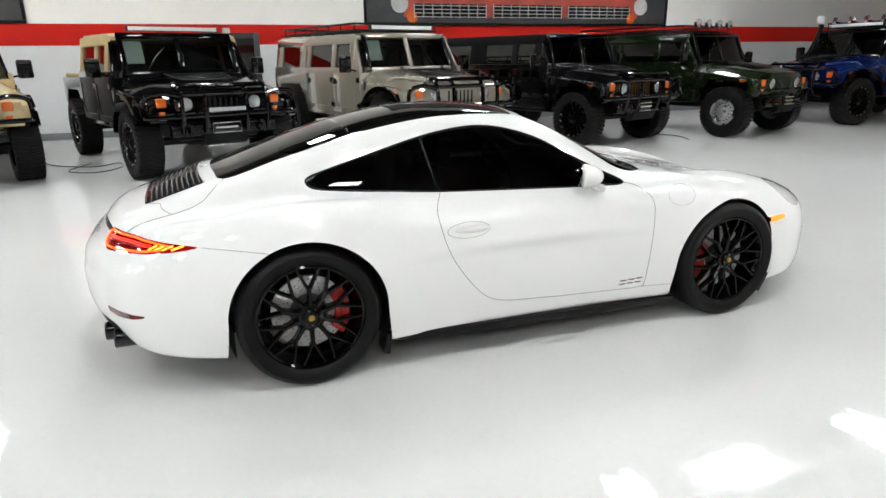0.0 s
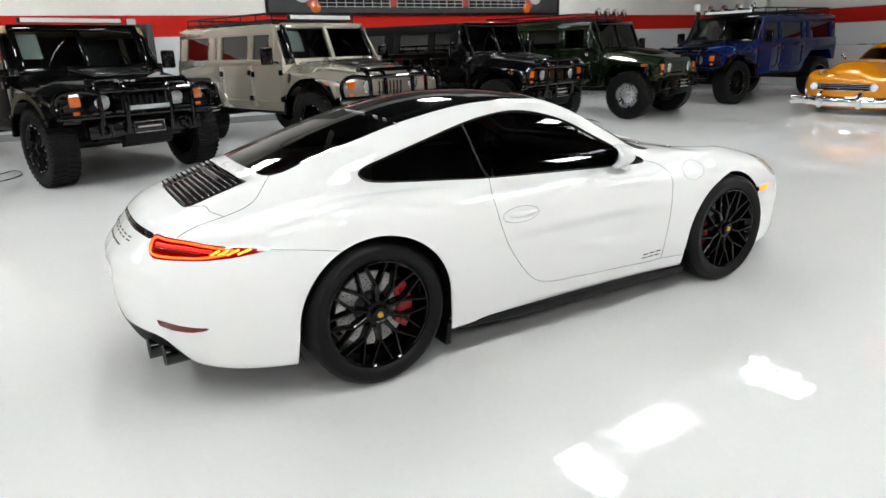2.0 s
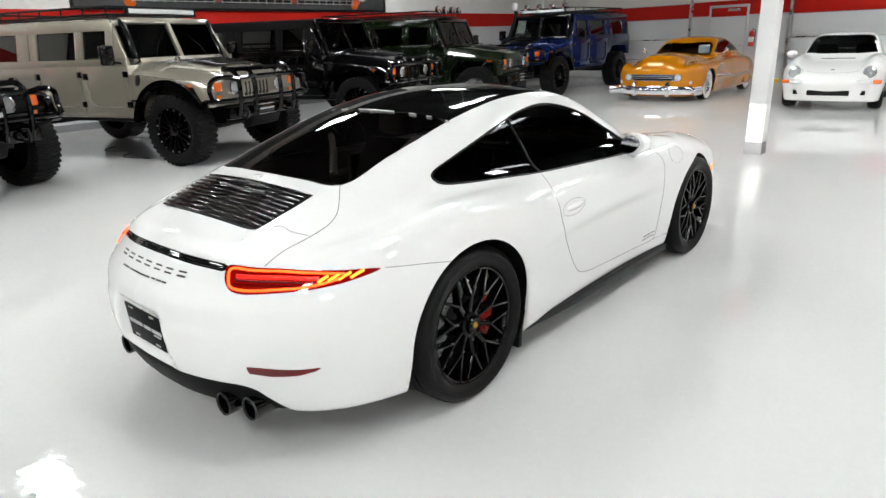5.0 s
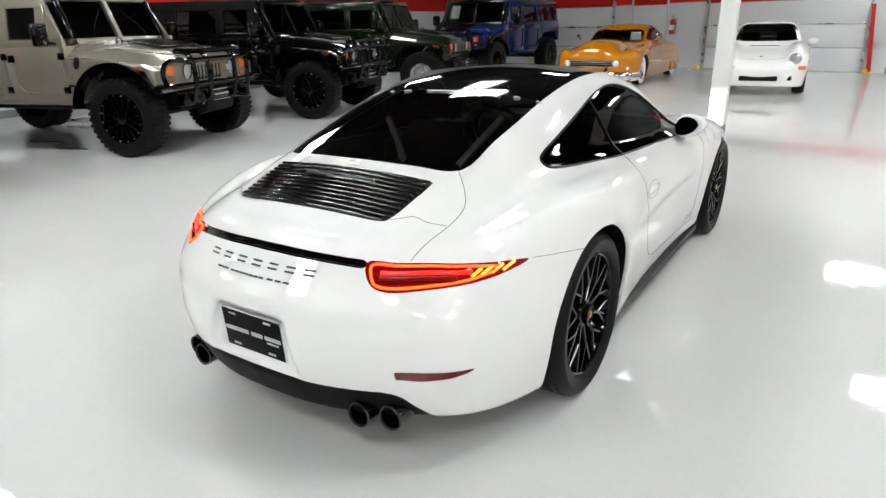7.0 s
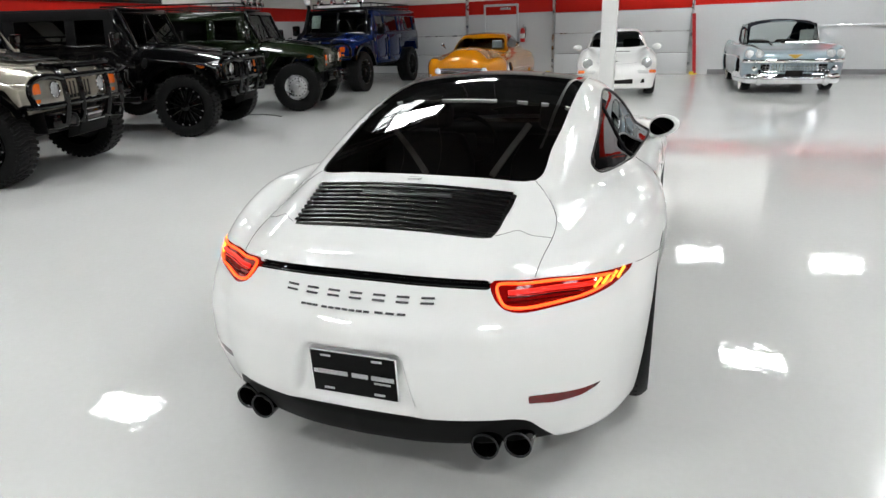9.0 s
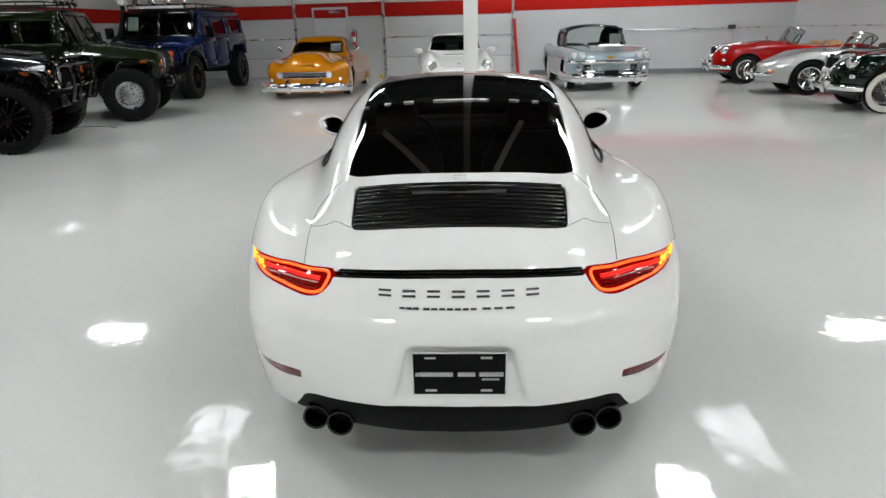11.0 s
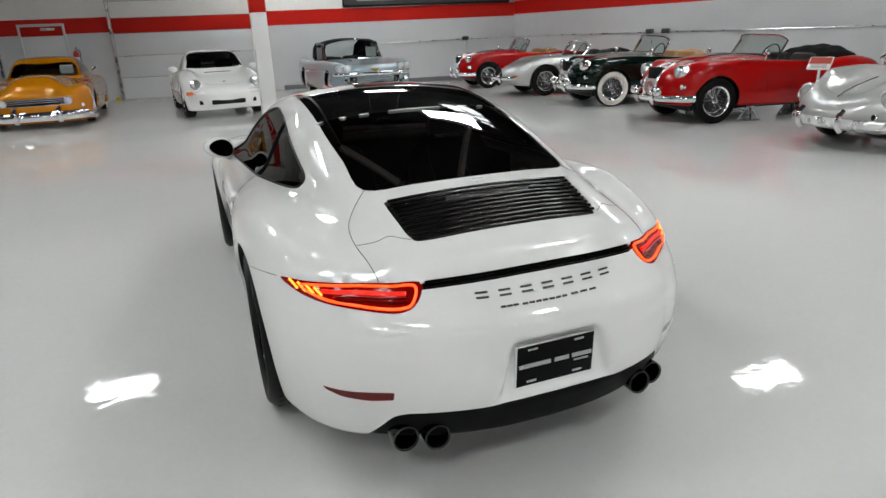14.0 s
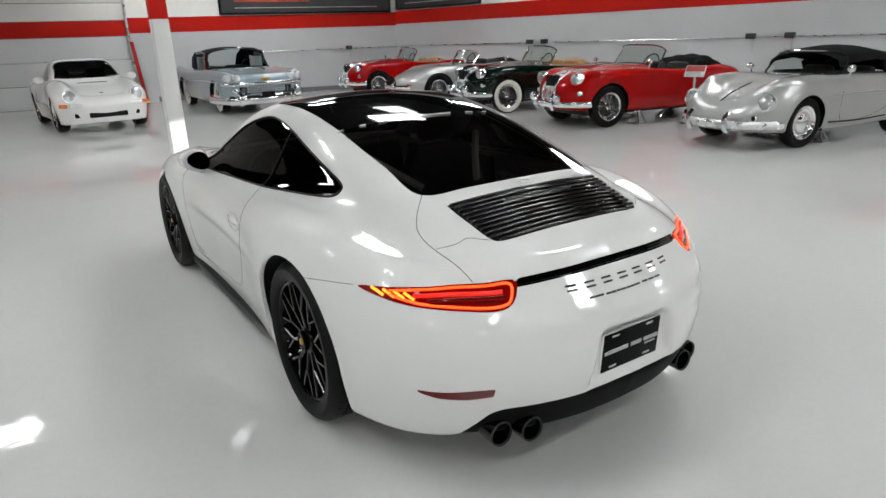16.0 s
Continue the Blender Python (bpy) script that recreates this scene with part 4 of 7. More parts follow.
            for y, z in smooth_loop([(-1.172, .938), (-1.14, .908), (-1.02, .894), (-.755, .878), (-.533, .864), (-.166, .85), (.304, .835), (.52, .838), (.38, .915), (.219, .999), (.07, 1.079), (-.083, 1.13), (-.236, 1.154), (-.395, 1.147), (-.583, 1.116), (-.854, 1.046), (-1.055, .989), (-1.144, .961)], 5):
                p = sh.on((3, y, z), (-1, 0, 0))
                line.append((s * p.x, p.y, p.z))
            part(nm, tube(line, r, 6, True), "satin_black", root, "black window seal")
        line = [sh.on((3, -.533 - .2 * (z - .864), z), (-1, 0, 0)) for z in np.linspace(.864, 1.116, 9)]
        part("window_divider", tube([(s * p.x, p.y, p.z) for p in line], .006, 6), "satin_black", root)
    seam(sh, "lid_gap", root, [(.434, -1.545), (.513, -1.63), (.537, -1.70), (.538, -1.80), (.527, -1.91), (.52, -1.985)], (0, 0, -1))
    seam(sh, "lid_gap", root, [(.372, -1.895), (.40, -1.872), (.435, -1.838), (.478, -1.831), (.535, -1.79)], (0, 0, -1), .0011)
    seam(sh, "door_gap", root, [(-.533, .862), (-.584, .796), (-.57, .692), (-.521, .563), (-.415, .413), (-.313, .315), (-.194, .276), (0, .262), (.151, .253), (.514, .24), (.64, .243), (.662, .27), (.668, .384), (.672, .586), (.665, .741), (.593, .817), (.5, .84)], (-1, 0, 0), .0013)
    seam(sh, "bumper_gap", root, [(-1.67, .722), (-1.52, .703), (-1.4, .683), (-1.34, .672)], (-1, 0, 0), .001)
    seam(sh, "sill_gap", root, [(.64, .243), (.75, .238), (.86, .236)], (-1, 0, 0), .001)
    ring = [(.85 + .085 * math.cos(a), .757 + .055 * math.sin(a)) for a in np.linspace(0, 2 * math.pi, 17)]
    seam(sh, "fuel_flap_gap", root, ring, (-1, 0, 0), .0007, mirror=False)
    # third brake lamp and the slats on the lid
    line = [sh.on((xx, -1.738 + .02 * abs(xx) / .17, 3), (0, 0, -1)) for xx in np.linspace(-.17, .17, 15)]
    part("brake_lamp_strip", tube([(p.x, p.y, p.z - .004) for p in line], .009, 8), "charcoal", root, "dark grey brake lamp strip between the slats")
    for i in range(11):
        t = (i + .35) / 11
        yy = -1.645 - .278 * t
        half = .377 - .012 * t - (.02 if i == 10 else 0)
        top, low = [], []
        for k in range(25):
            xx = half * (2 * k / 24 - 1)
            bow = -.018 * (1 - (xx / half) ** 2) * (1 - .4 * t)
            top.append((xx, yy + bow, sh.on((xx, yy + bow, 3), (0, 0, -1)).z))
        bm = bmesh.new()
        rings = []
        for p in top:
            sec = [(.0056 * math.cos(b), .0058 * math.sin(b) - .001) for b in np.linspace(0, 2 * math.pi, 10, endpoint=False)]
            rings.append([bm.verts.new((p[0], p[1] + a, p[2] + b)) for a, b in sec])
        for a, b in zip(rings, rings[1:]):
            for j in range(10):
                bm.faces.new((a[j], a[(j + 1) % 10], b[(j + 1) % 10], b[j]))
        bm.faces.new(rings[0]), bm.faces.new(rings[-1][::-1])
        part("grille_slat", bm, "slat_black", root, "gloss black slat of the engine lid", smooth=60)
    for i in range(3):
        line = [sh.on((xx, -3, .7665 - .085 * xx * xx + .0072 * (i - 1)), (0, 1, 0)) for xx in np.linspace(-.4, .4, 25)]
        part("strip_fin", tube([(p.x, p.y + .006, p.z) for p in line], .0026, 6), "gloss_black", root)
    part("lid_emblem", box((-.026, -1.648, sh.on((0, -1.63, 3), (0, 0, -1)).z - .004), (.026, -1.615, sh.on((0, -1.63, 3), (0, 0, -1)).z + .005), .004), "white_paint", root, "small white housing on the engine lid")
    # badges as plain bars
    cells = []
    for i in range(7):
        x0 = -.250 + i * .0765
        cells += [(x0, .7195, x0 + .04, .7245), (x0, .7065, x0 + .04, .7115)]
    plain_bars(root, "badge_bar", sh, cells, np.array((0, 1, 0)), "dark_steel", .003)
    plain_bars(root, "badge_bar", sh, [(x - .009, .6775, x + .009, .6825) for x in (-.173, -.152, -.131)] + [(x - .0095, .6765, x + .0095, .6815) for x in (-.098, -.074, -.05, -.026, -.002, .022, .046)] + [(x - .013, .6775, x + .013, .6825) for x in (.086, .122, .158)], np.array((0, 1, 0)), "dark_steel", .003)
    for s in (1, -1):
        boxes = [(.495 + .05 * i, .268 + .002 * i, .535 + .05 * i, .296 + .003 * i) for i in range(3)]
        for y0, z0, y1, z1 in boxes:
            bm = bmesh.new()
            pts = [(y0, z1), (y1, z1), (y1, z1 - .008), (y0, z1 - .008)], [(y0, z0 + .007), (y1, z0 + .007), (y1, z0), (y0, z0)]
            for q in pts:
                v = [bm.verts.new((s * (sh.on((3, y, z), (-1, 0, 0)).x + .002), y + (z - z0) * .3, z)) for y, z in q]
                bm.faces.new(v if s > 0 else v[::-1])
            part("side_badge", bm, "dark_steel", root)
    # plate
    plate = empty("number_plate", pose(0, -2.214, .472, 4, 0, 0))
    plate.parent = root
    part("plate_frame", prism([(-.149, -.078), (.149, -.078), (.149, .078), (-.149, .078)], 1, -.008, .006, .003), "chrome", plate, "chrome plate frame")
    part("plate_face", box((-.144, -.0105, -.073), (.144, -.007, .073), .001), "diffuser_black", plate, "black plate")
    part("writing_bar", box((-.138, -.0125, -.006), (-.02, -.0102, .009)), "steel", plate)
    part("writing_bar", box((-.005, -.0125, -.006), (.05, -.0102, .009)), "steel", plate)
    part("writing_bar", box((.062, -.0125, -.006), (.138, -.0102, .009)), "steel", plate)
    part("writing_bar", box((.07, -.0125, -.02), (.125, -.0102, -.014)), "steel", plate)
    for xx in (-.09, .085):
        for zz in (-.058, .061):
            part("screw", box((xx - .018, -.0125, zz - .004), (xx + .018, -.0102, zz + .004), .001), "steel", plate)
    # exhausts
    for s in (1, -1):
        for xx, zz in ((.405, .248), (.500, .240)):
            back = sh.on((xx, -3, .36), (0, 1, 0)).y + 2.135 + .014
            part("exhaust_tip", lathe([(.0001, -1.9), (.044, -1.9), (.0455, -2.125), (.044, -2.135), (.039, -2.13), (.036, -2.09), (.034, -2.0), (.0001, -2.0)], 1, 32, (s * xx, back, zz)), "gloss_black", root, "black exhaust tip")
            part("exhaust_edge", lathe([(.0452, -2.131), (.0437, -2.138), (.0405, -2.1365), (.0395, -2.131)], 1, 32, (s * xx, back, zz), closed=True), "dark_steel", root)
        # outer edge of the diffuser, sills, flaps, liners
        part("sill_blade", prism([(-.86, .19), (-.8, .155), (-.3, .125), (.86, .118), (.88, .152), (.5, .162), (-.4, .176), (-.7, .186)], 0, s * .77, s * .838, .006), "satin_black", root, "black side sill blade")
        part("rear_flap", prism([(-.875, .09), (-.845, .09), (-.835, .2), (-.86, .2)], 0, s * .70, s * .84, .003), "satin_black", root)
        part("front_flap", prism([(1.50, .10), (1.54, .09), (1.60, .2), (1.56, .2)], 0, s * .70, s * .83, .003), "satin_black", root)
        for yy, rr in ((-1.225, .386), (1.225, .378)):
            bm = bmesh.new()
            ring = [(yy + rr * math.cos(a), .345 + rr * math.sin(a)) for a in np.linspace(radians(-25), radians(205), 40)]
            va = [bm.verts.new((s * .50, y, z)) for y, z in ring]
            vb = [bm.verts.new((s * (sh.on((3, y, max(z, .2)), (-1, 0, 0)).x - .012), y, z)) for y, z in ring]
            for i in range(39):
                bm.faces.new((va[i], va[i + 1], vb[i + 1], vb[i]))
            bm.faces.new(va)
            part("wheel_liner", bm, "satin_black", root, "black wheel arch liner")
        # handle
        hp = sh.on((3, -.43, .69), (-1, 0, 0))
        bm = bmesh.new()
        bmesh.ops.create_uvsphere(bm, u_segments=24, v_segments=12, radius=1, matrix=Matrix.Translation((s * (hp.x - .012), -.425, .69)) @ Matrix.Diagonal((.024, .112, .02, 1)))
        handle = part("door_handle", bm, "white_paint", root, "white door handle")
        ring = [sh.on((3, -.43 + .115 * math.cos(a), .69 + .039 * math.sin(a)), (-1, 0, 0)) for a in np.linspace(0, 2 * math.pi, 24, endpoint=False)]
        part("handle_gap", tube([(s * p.x, p.y, p.z) for p in ring], .0009, 5, True), "charcoal", handle)
        # mirror
        mir = empty("door_mirror", pose(s * .865, .225, .905, 0, 0, -s * 26))
        mir.parent = root
        bm = bmesh.new()
        bmesh.ops.create_uvsphere(bm, u_segments=28, v_segments=16, radius=1)
        for v in bm.verts:
            x, y, z = v.co
            v.co = (x * .092, (.1 * y if y > 0 else .016 * y) - .012, z * (.064 - .01 * x * s) + .012 * x * s)
        part("housing", bm, "white_paint", mir, "white mirror housing", smooth=60)
        bm = bmesh.new()
        bm_prism(bm, [(.074 * math.cos(a), (.05 - .01 * math.cos(a) * s) * math.sin(a) + .011 * math.cos(a) * s) for a in np.linspace(0, 2 * math.pi, 28, endpoint=False)], 1, -.036, -.03)
        bmesh.ops.transform(bm, matrix=Matrix.Translation((0, -.034, 0)) @ Matrix.Rotation(radians(-7), 4, "X") @ Matrix.Translation((0, .034, 0)), verts=bm.verts)
        part("mirror_glass", bm, "dark_mirror", mir, "mirror glass")
        part("mirror_foot", tube([(-s * .13, .1, -.085), (-s * .09, .07, -.07), (-s * .05, .03, -.045), (0, .02, -.02)], .022, 10), "white_paint", mir)
    # cabin
    part("cabin_floor", box((-.62, -1.35, .18), (.62, .95, .2)), "leather_black", root)
    part("rear_shelf", prism([(-1.5, .80), (-1.0, .78), (-.95, .40), (-.6, .36), (-.6, .3), (-1.5, .3)], 0, -.52, .52, .02), "leather_black", root, "black rear seats and shelf")
    part("dashboard", prism([(.45, .5), (.40, .70), (.45, .84), (.6, .86), (.75, .83), (.8, .5)], 0, -.62, .62, .03), "leather_black", root, "black dashboard")
    part("centre_console", box((-.1, -.5, .2), (.1, .5, .48), .03), "leather_black", root)
    for s in (1, -1):
        coupe_seat(root, s * .36)
        part("door_card", prism([(-.55, .3), (.45, .28), (.5, .8), (-.5, .82)], 0, s * .70, s * .735, .01), "leather_black", root)
        x0, z0 = (.285, 1.06) if s > 0 else (-.37, 1.02)
        part("seat_belt", tube([(x0, -.92, z0), (.5 * x0 + s * .078, -1.0, .5 * z0 + .435), (s * .155, -1.1, .862)], .018, 4), "belt_grey", root, "grey seat belt")
    bm = lathe([(.185 + .014 * math.cos(a), .014 * math.sin(a)) for a in np.linspace(0, 2 * math.pi, 10, endpoint=False)], 1, 36, closed=True)
    bm_box(bm, (-.17, -.01, -.02), (.17, .01, .02), .005)
    bm_box(bm, (-.05, -.015, -.06), (.05, .015, .05), .01)
    bmesh.ops.transform(bm, matrix=pose(-.36, .28, .78, 24, 0, 0), verts=bm.verts)
    part("steering_wheel", bm, "leather_black", root)
    bm = box((-.12, .16, 1.06), (.12, .185, 1.12), .01)
    part("inner_mirror", bm, "satin_black", root)
    for s in (1, -1):
        beam = bpy.data.lights.new("headlamp_beam", "SPOT")
        beam.energy, beam.color, beam.shadow_soft_size = 230.0, (1.0, .97, .93), .03
        beam.spot_size, beam.spot_blend = radians(56), .12
        ob = new("headlamp_beam", beam)
        ob.parent = root
        ob.matrix_basis = pose(s * .64, 2.03, .66, 90 - 6.0, 0, 0) @ Matrix.Diagonal((1.0, .19, 1.0, 1.0))
        coupe_wheel(root, (s * .732, -1.225, .3445), .345, .295, .254, s, 1)
        coupe_wheel(root, (s * .768, 1.225, .3395), .34, .245, .254, s, -1)
    root.scale = (1, 1, 1.012)
    return root


white_coupe()


# ---- the row of off-road trucks ----
def mud_tyre(r, w, rim):
    return lathe([(rim, -w * .42), (rim + .05, -w * .5), (r - .06, -w * .5), (r - .02, -w * .46), (r - .009, -w * .38), (r - .009, w * .38), (r - .02, w * .46), (r - .06, w * .5), (rim + .05, w * .5), (rim, w * .42)], 0, 64, closed=True)


def mud_lugs(r, w, lugs=40):
    bm = bmesh.new()
    h = .5 * math.pi * r / lugs
    for j in range(lugs):
        for side, off in ((-1, 0), (1, .5)):
            m = Matrix.Rotation(2 * math.pi * (j + off) / lugs, 4, "X")
            bm_box(bm, (side * w * .30 - w * .19, -h * 1.3, r - .05), (side * w * .30 + w * .19, h * .9, r), .004, m @ Matrix.Rotation(radians(side * 14), 4, "Z"), 1)
            bm_box(bm, (side * w * .12 - w * .10, -h * .6, r - .04), (side * w * .12 + w * .10, h * 1.3, r - .001), .004, m, 1)
            bm_box(bm, (side * w * .47 - .012, -h * 1.2, r - .1 - .03 * (j % 2)), (side * w * .47 + .01, h * .8, r - .03), .004, m, 1)
    return bm


def truck_wheel(parent, at, s, style, r=.47, w=.33):
    root = empty("wheel", pose(*at, random.uniform(0, 40), 0, 0 if s > 0 else 180))
    root.parent = parent
    rim = .29 if style == "black" else .235
    tyre = shared_part(("mud", style), lambda: mud_tyre(r, w, rim), "tyre", "rubber", root, "chunky mud-terrain tyre")
    tagged(shared_part(("lugs", style), lambda: mud_lugs(r, w), "tread", "rubber", tyre, "tread lugs"), kind="stuff")
    mat = "wheel_black" if style == "black" else "steel"
    shared_part(("rim", style), lambda: lathe([(rim + .006, -w * .45), (rim - .01, -w * .4), (rim - .03, 0), (rim - .02, w * .38), (rim + .006, w * .42), (rim + .006, w * .47), (rim - .02, w * .46), (rim - .04, w * .36), (rim - .06, 0)], 0, 48, closed=True), "rim", mat, root)
    face = w * .36
    if style == "black":
        def spoke():
            bm = bmesh.new()
            for sg in (-1, 1):
                bm_prism(bm, [(sg * .012, .05), (sg * .03, .06), (sg * .06, rim - .03), (sg * .042, rim - .025)], 0, face - .05, face + .012, .005)
            return bm
        for j in range(8):
            shared_part(("tspoke", style), spoke, "spoke", mat, root, "", Matrix.Rotation(2 * math.pi * j / 8, 4, "X"))
        shared_part(("tback", style), lambda: lathe([(.0001, 0), (rim - .05, 0)], 0, 32, (face - .1, 0, 0)), "wheel_centre", "satin_black", root)

        def bolts():
            bm = bmesh.new()
            for j in range(16):
                a = 2 * math.pi * (j + .5) / 16
                bm_rod(bm, (w * .42, (rim - .012) * math.cos(a), (rim - .012) * math.sin(a)), (w * .49, (rim - .012) * math.cos(a), (rim - .012) * math.sin(a)), .009, 6)
            return bm
        tagged(shared_part(("tbolts", style), bolts, "rim_bolts", "steel", root, "ring of small steel bolts"), kind="stuff")
        shared_part(("tcap", style), lambda: lathe([(.075, face - .06), (.07, face + .02), (.045, face + .03), (.0001, face + .032)], 0, 24), "hub", mat, root)
    else:
        shared_part(("tdish", style), lambda: lathe([(rim - .02, face - .07), (rim - .05, face - .02), (.13, face - .01), (.11, face + .02), (.06, face + .03), (.055, face + .06), (.0001, face + .065)], 0, 40), "wheel_centre", mat, root, "polished steel wheel centre")

        def holes():
            bm = bmesh.new()
            for j in range(16):
                a = 2 * math.pi * j / 16
                bm_rod(bm, (face - .03, .165 * math.cos(a), .165 * math.sin(a)), (face - .006, .165 * math.cos(a), .165 * math.sin(a)), .013, 8)
            return bm
        tagged(shared_part(("tholes", style), holes, "wheel_holes", "gap", root), kind="stuff")
    return root


def side_pair(name, make, mat, parent, label=""):
    """A part on the right side and its mirror image on the left."""
    ob = part(name, make, mat, parent, label)
    return ob, flip_x(ob)


def lean_in(bm, z0=1.32, by=.16):
    """Leans what stands above z0 towards the middle, as cab sides do."""
    for v in bm.verts:
        if v.co.z > z0:
            v.co.x -= math.copysign(by * (v.co.z - z0), v.co.x)
    return bm


def truck(name, label, paint_mat, front, heading, top="wagon", wheels="black", guard="full", rack=None, flare=True, vent="satin_black",
          lamp_face=None, snorkel=False, top_mat=None, paper=True, size=1.0, side_mat=None):
    """A wide square off-road truck. front: the middle of its front axle; heading: degrees from east."""
    h = radians(heading)
    fx, fy = front
    root = tagged(empty(name, pose(fx - 1.65 * math.cos(h), fy - 1.65 * math.sin(h), 0, 0, 0, heading - 90)), label, "off-road truck", "off-road trucks in a row")
    P = paint_mat
    lamp_face = lamp_face or P
    frame = "black_paint"
    # lower body and fenders
    part("chassis", box((-.55, -2.25, .5), (.55, 2.1, .78), .03), "satin_black", root, "black chassis and underside")
    for yy in (1.65, -1.65):
        part("axle", bm_rod(bmesh.new(), (-.8, yy, .47), (.8, yy, .47), .06), "satin_black", root)
    body_out = [(-2.34, .86), (-2.34, 1.3), (.96, 1.32), (.96, .62), (-.95, .62), (-1.08, .9), (-1.25, 1.1), (-2.05, 1.1), (-2.22, .86)]
    part("body", prism(body_out, 0, -1.03, 1.03, .018), P, root)
    side_pair("front_fender", prism([(.965, .64), (.965, 1.2), (2.02, 1.1), (2.2, 1.02), (2.22, .86), (2.16, .84), (2.06, 1.02), (1.3, 1.07), (1.12, .9), (1.02, .64)], 0, .72, 1.045, .016), P, root)
    # hood
    bm = bmesh.new()
    rings = []
    for y, zt, zs, hw, ow in ((.95, 1.36, 1.2, .66, 1.02), (1.5, 1.3, 1.17, .66, 1.02), (2.02, 1.215, 1.1, .64, 1.0), (2.17, 1.165, 1.03, .62, .97), (2.22, 1.08, .98, .60, .93)):
        rings.append([bm.verts.new((x, y, z)) for x, z in ((-ow, zs - .08), (-ow, zs - .02), (-hw - .16, zt - .035), (-hw, zt), (0, zt + .015), (hw, zt), (hw + .16, zt - .035), (ow, zs - .02), (ow, zs - .08))])
    for a, b in zip(rings, rings[1:]):
        for i in range(8):
            bm.faces.new((a[i], a[i + 1], b[i + 1], b[i]))
    bm.faces.new(rings[0][::-1]), bm.faces.new(rings[-1])
    hood = part("hood", bm, P, root, smooth=28)
    part("hood_vent", prism([(-.42, 1.3), (.42, 1.3), (.36, 1.86), (-.36, 1.86)], 2, 0, .012, .004), vent, hood, "dark hood vent panel").matrix_basis = pose(0, -.0, 1.541, -8.3, 0, 0)
    for i in range(6):
        part("vent_rib", box((-.38, 1.36 + .085 * i, .012), (.38, 1.39 + .085 * i, .026), .004), "gloss_black", hood).matrix_basis = pose(0, 0, 1.541, -8.3, 0, 0)
    for s in (-.4, .4):
        part("hood_loop", tube([(s, 1.18, 1.33), (s, 1.2, 1.39), (s, 1.26, 1.39), (s, 1.28, 1.32)], .012, 6), frame, hood)
    # nose
    part("nose", prism([(2.0, .74), (2.19, .76), (2.215, 1.06), (2.0, 1.1)], 0, -.93, .93, .012), lamp_face, root)
    for i in range(7):
        xx = -.225 + .075 * i
        part("grille_slot", box((xx - .02, 2.2, .86), (xx + .02, 2.222, 1.05), .008), "gap", root, "dark grille slot")
    for s in (1, -1):
        lamp = part("headlamp", lathe([(.083, 2.17), (.085, 2.225), (.075, 2.235), (.06, 2.246), (.0001, 2.252)], 1, 28, (s * .47, 0, .985)), "head_glass", root, "round headlamp")
        part("headlamp_ring", lathe([(.085, 2.21), (.093, 2.235), (.084, 2.24), (.076, 2.23)], 1, 28, (s * .47, 0, .985), closed=True), "chrome", lamp)
        part("turn_lamp", box((s * .775 - .065, 2.16, .95), (s * .775 + .065, 2.235, 1.07), .02), "amber", root, "orange turn lamp")
        part("turn_lamp", box((s * .775 - .04, 2.16, .86), (s * .775 + .04, 2.225, .905), .012), "amber", root, "orange turn lamp")
        part("marker_lamp", box((s * 1.025 - .02, 1.9, 1.03), (s * 1.025 + .02, 2.04, 1.08), .008), "amber", root, "orange side marker")
        # arches, side steps
        if flare:
            arc = np.radians(np.linspace(26, 172, 14))
            ring = [(1.63 + .60 * math.cos(a), .5 + .56 * math.sin(a)) for a in arc] + [(1.63 + .66 * math.cos(a), .5 + .63 * math.sin(a)) for a in arc[::-1]]
            part("fender_flare", prism(ring, 0, s * .98, s * 1.10), frame, root, "black fender flare")
        part("side_vent", bm_prism(bmesh.new(), [(1.12 + .045 * math.cos(a) + .02 * math.sin(a), 1.12 + .075 * math.sin(a)) for a in np.linspace(0, 2 * math.pi, 20, endpoint=False)], 0, s * 1.04, s * 1.052, .004), "satin_black", root, "black oval side vent")
        part("side_badge", box((s * 1.045 - .006, 1.0 - .06, .84), (s * 1.045 + .006, 1.0 + .03, .87), .002), "gap", root)
        # doors with pressed panels
        for y0, y1, nm in ((.06, .9, "front_door"), (-.92, .02, "rear_door")):
            door = part(nm, prism([(y0, .68), (y1, .68), (y1, 1.31), (y0, 1.31)], 0, s * 1.025, s * 1.042, .006), side_mat or P, root)
            part("pressed_line", tube([(s * 1.043, y0 + .1, 1.12), (s * 1.043, y0 + .1, .85), (s * 1.043, y0 + .2, .77), (s * 1.043, y1 - .1, .77)], .012, 5), P, door)
            part("door_handle", box((s * 1.04 - .012, y0 + .03, 1.13), (s * 1.04 + .018, y0 + .13, 1.22), .008), frame, door, "black door handle")
            for zz in (.8, 1.2):
                part("hinge", box((s * 1.04 - .01, y1 - .04, zz - .04), (s * 1.04 + .014, y1 + .05, zz + .04), .005), frame, door)
        # mirror on its arm
        mir = part("door_mirror", box((s * 1.2 - .1, .78, 1.32), (s * 1.2 + .1, .86, 1.58), .03), frame, root, "large black mirror on an arm")
        part("mirror_arm", tube([(s * 1.0, .86, 1.34), (s * 1.12, .84, 1.36), (s * 1.18, .82, 1.4)], .016, 6), frame, mir)
        part("mirror_glass", box((s * 1.2 - .08, .772, 1.35), (s * 1.2 + .08, .779, 1.55), .003), "mirror", mir)
    # windscreen
    screen = pose(0, .94, 1.33, 22, 0, 0)
    wf = empty("windscreen")
    wf.parent = root
    wf.matrix_basis = screen
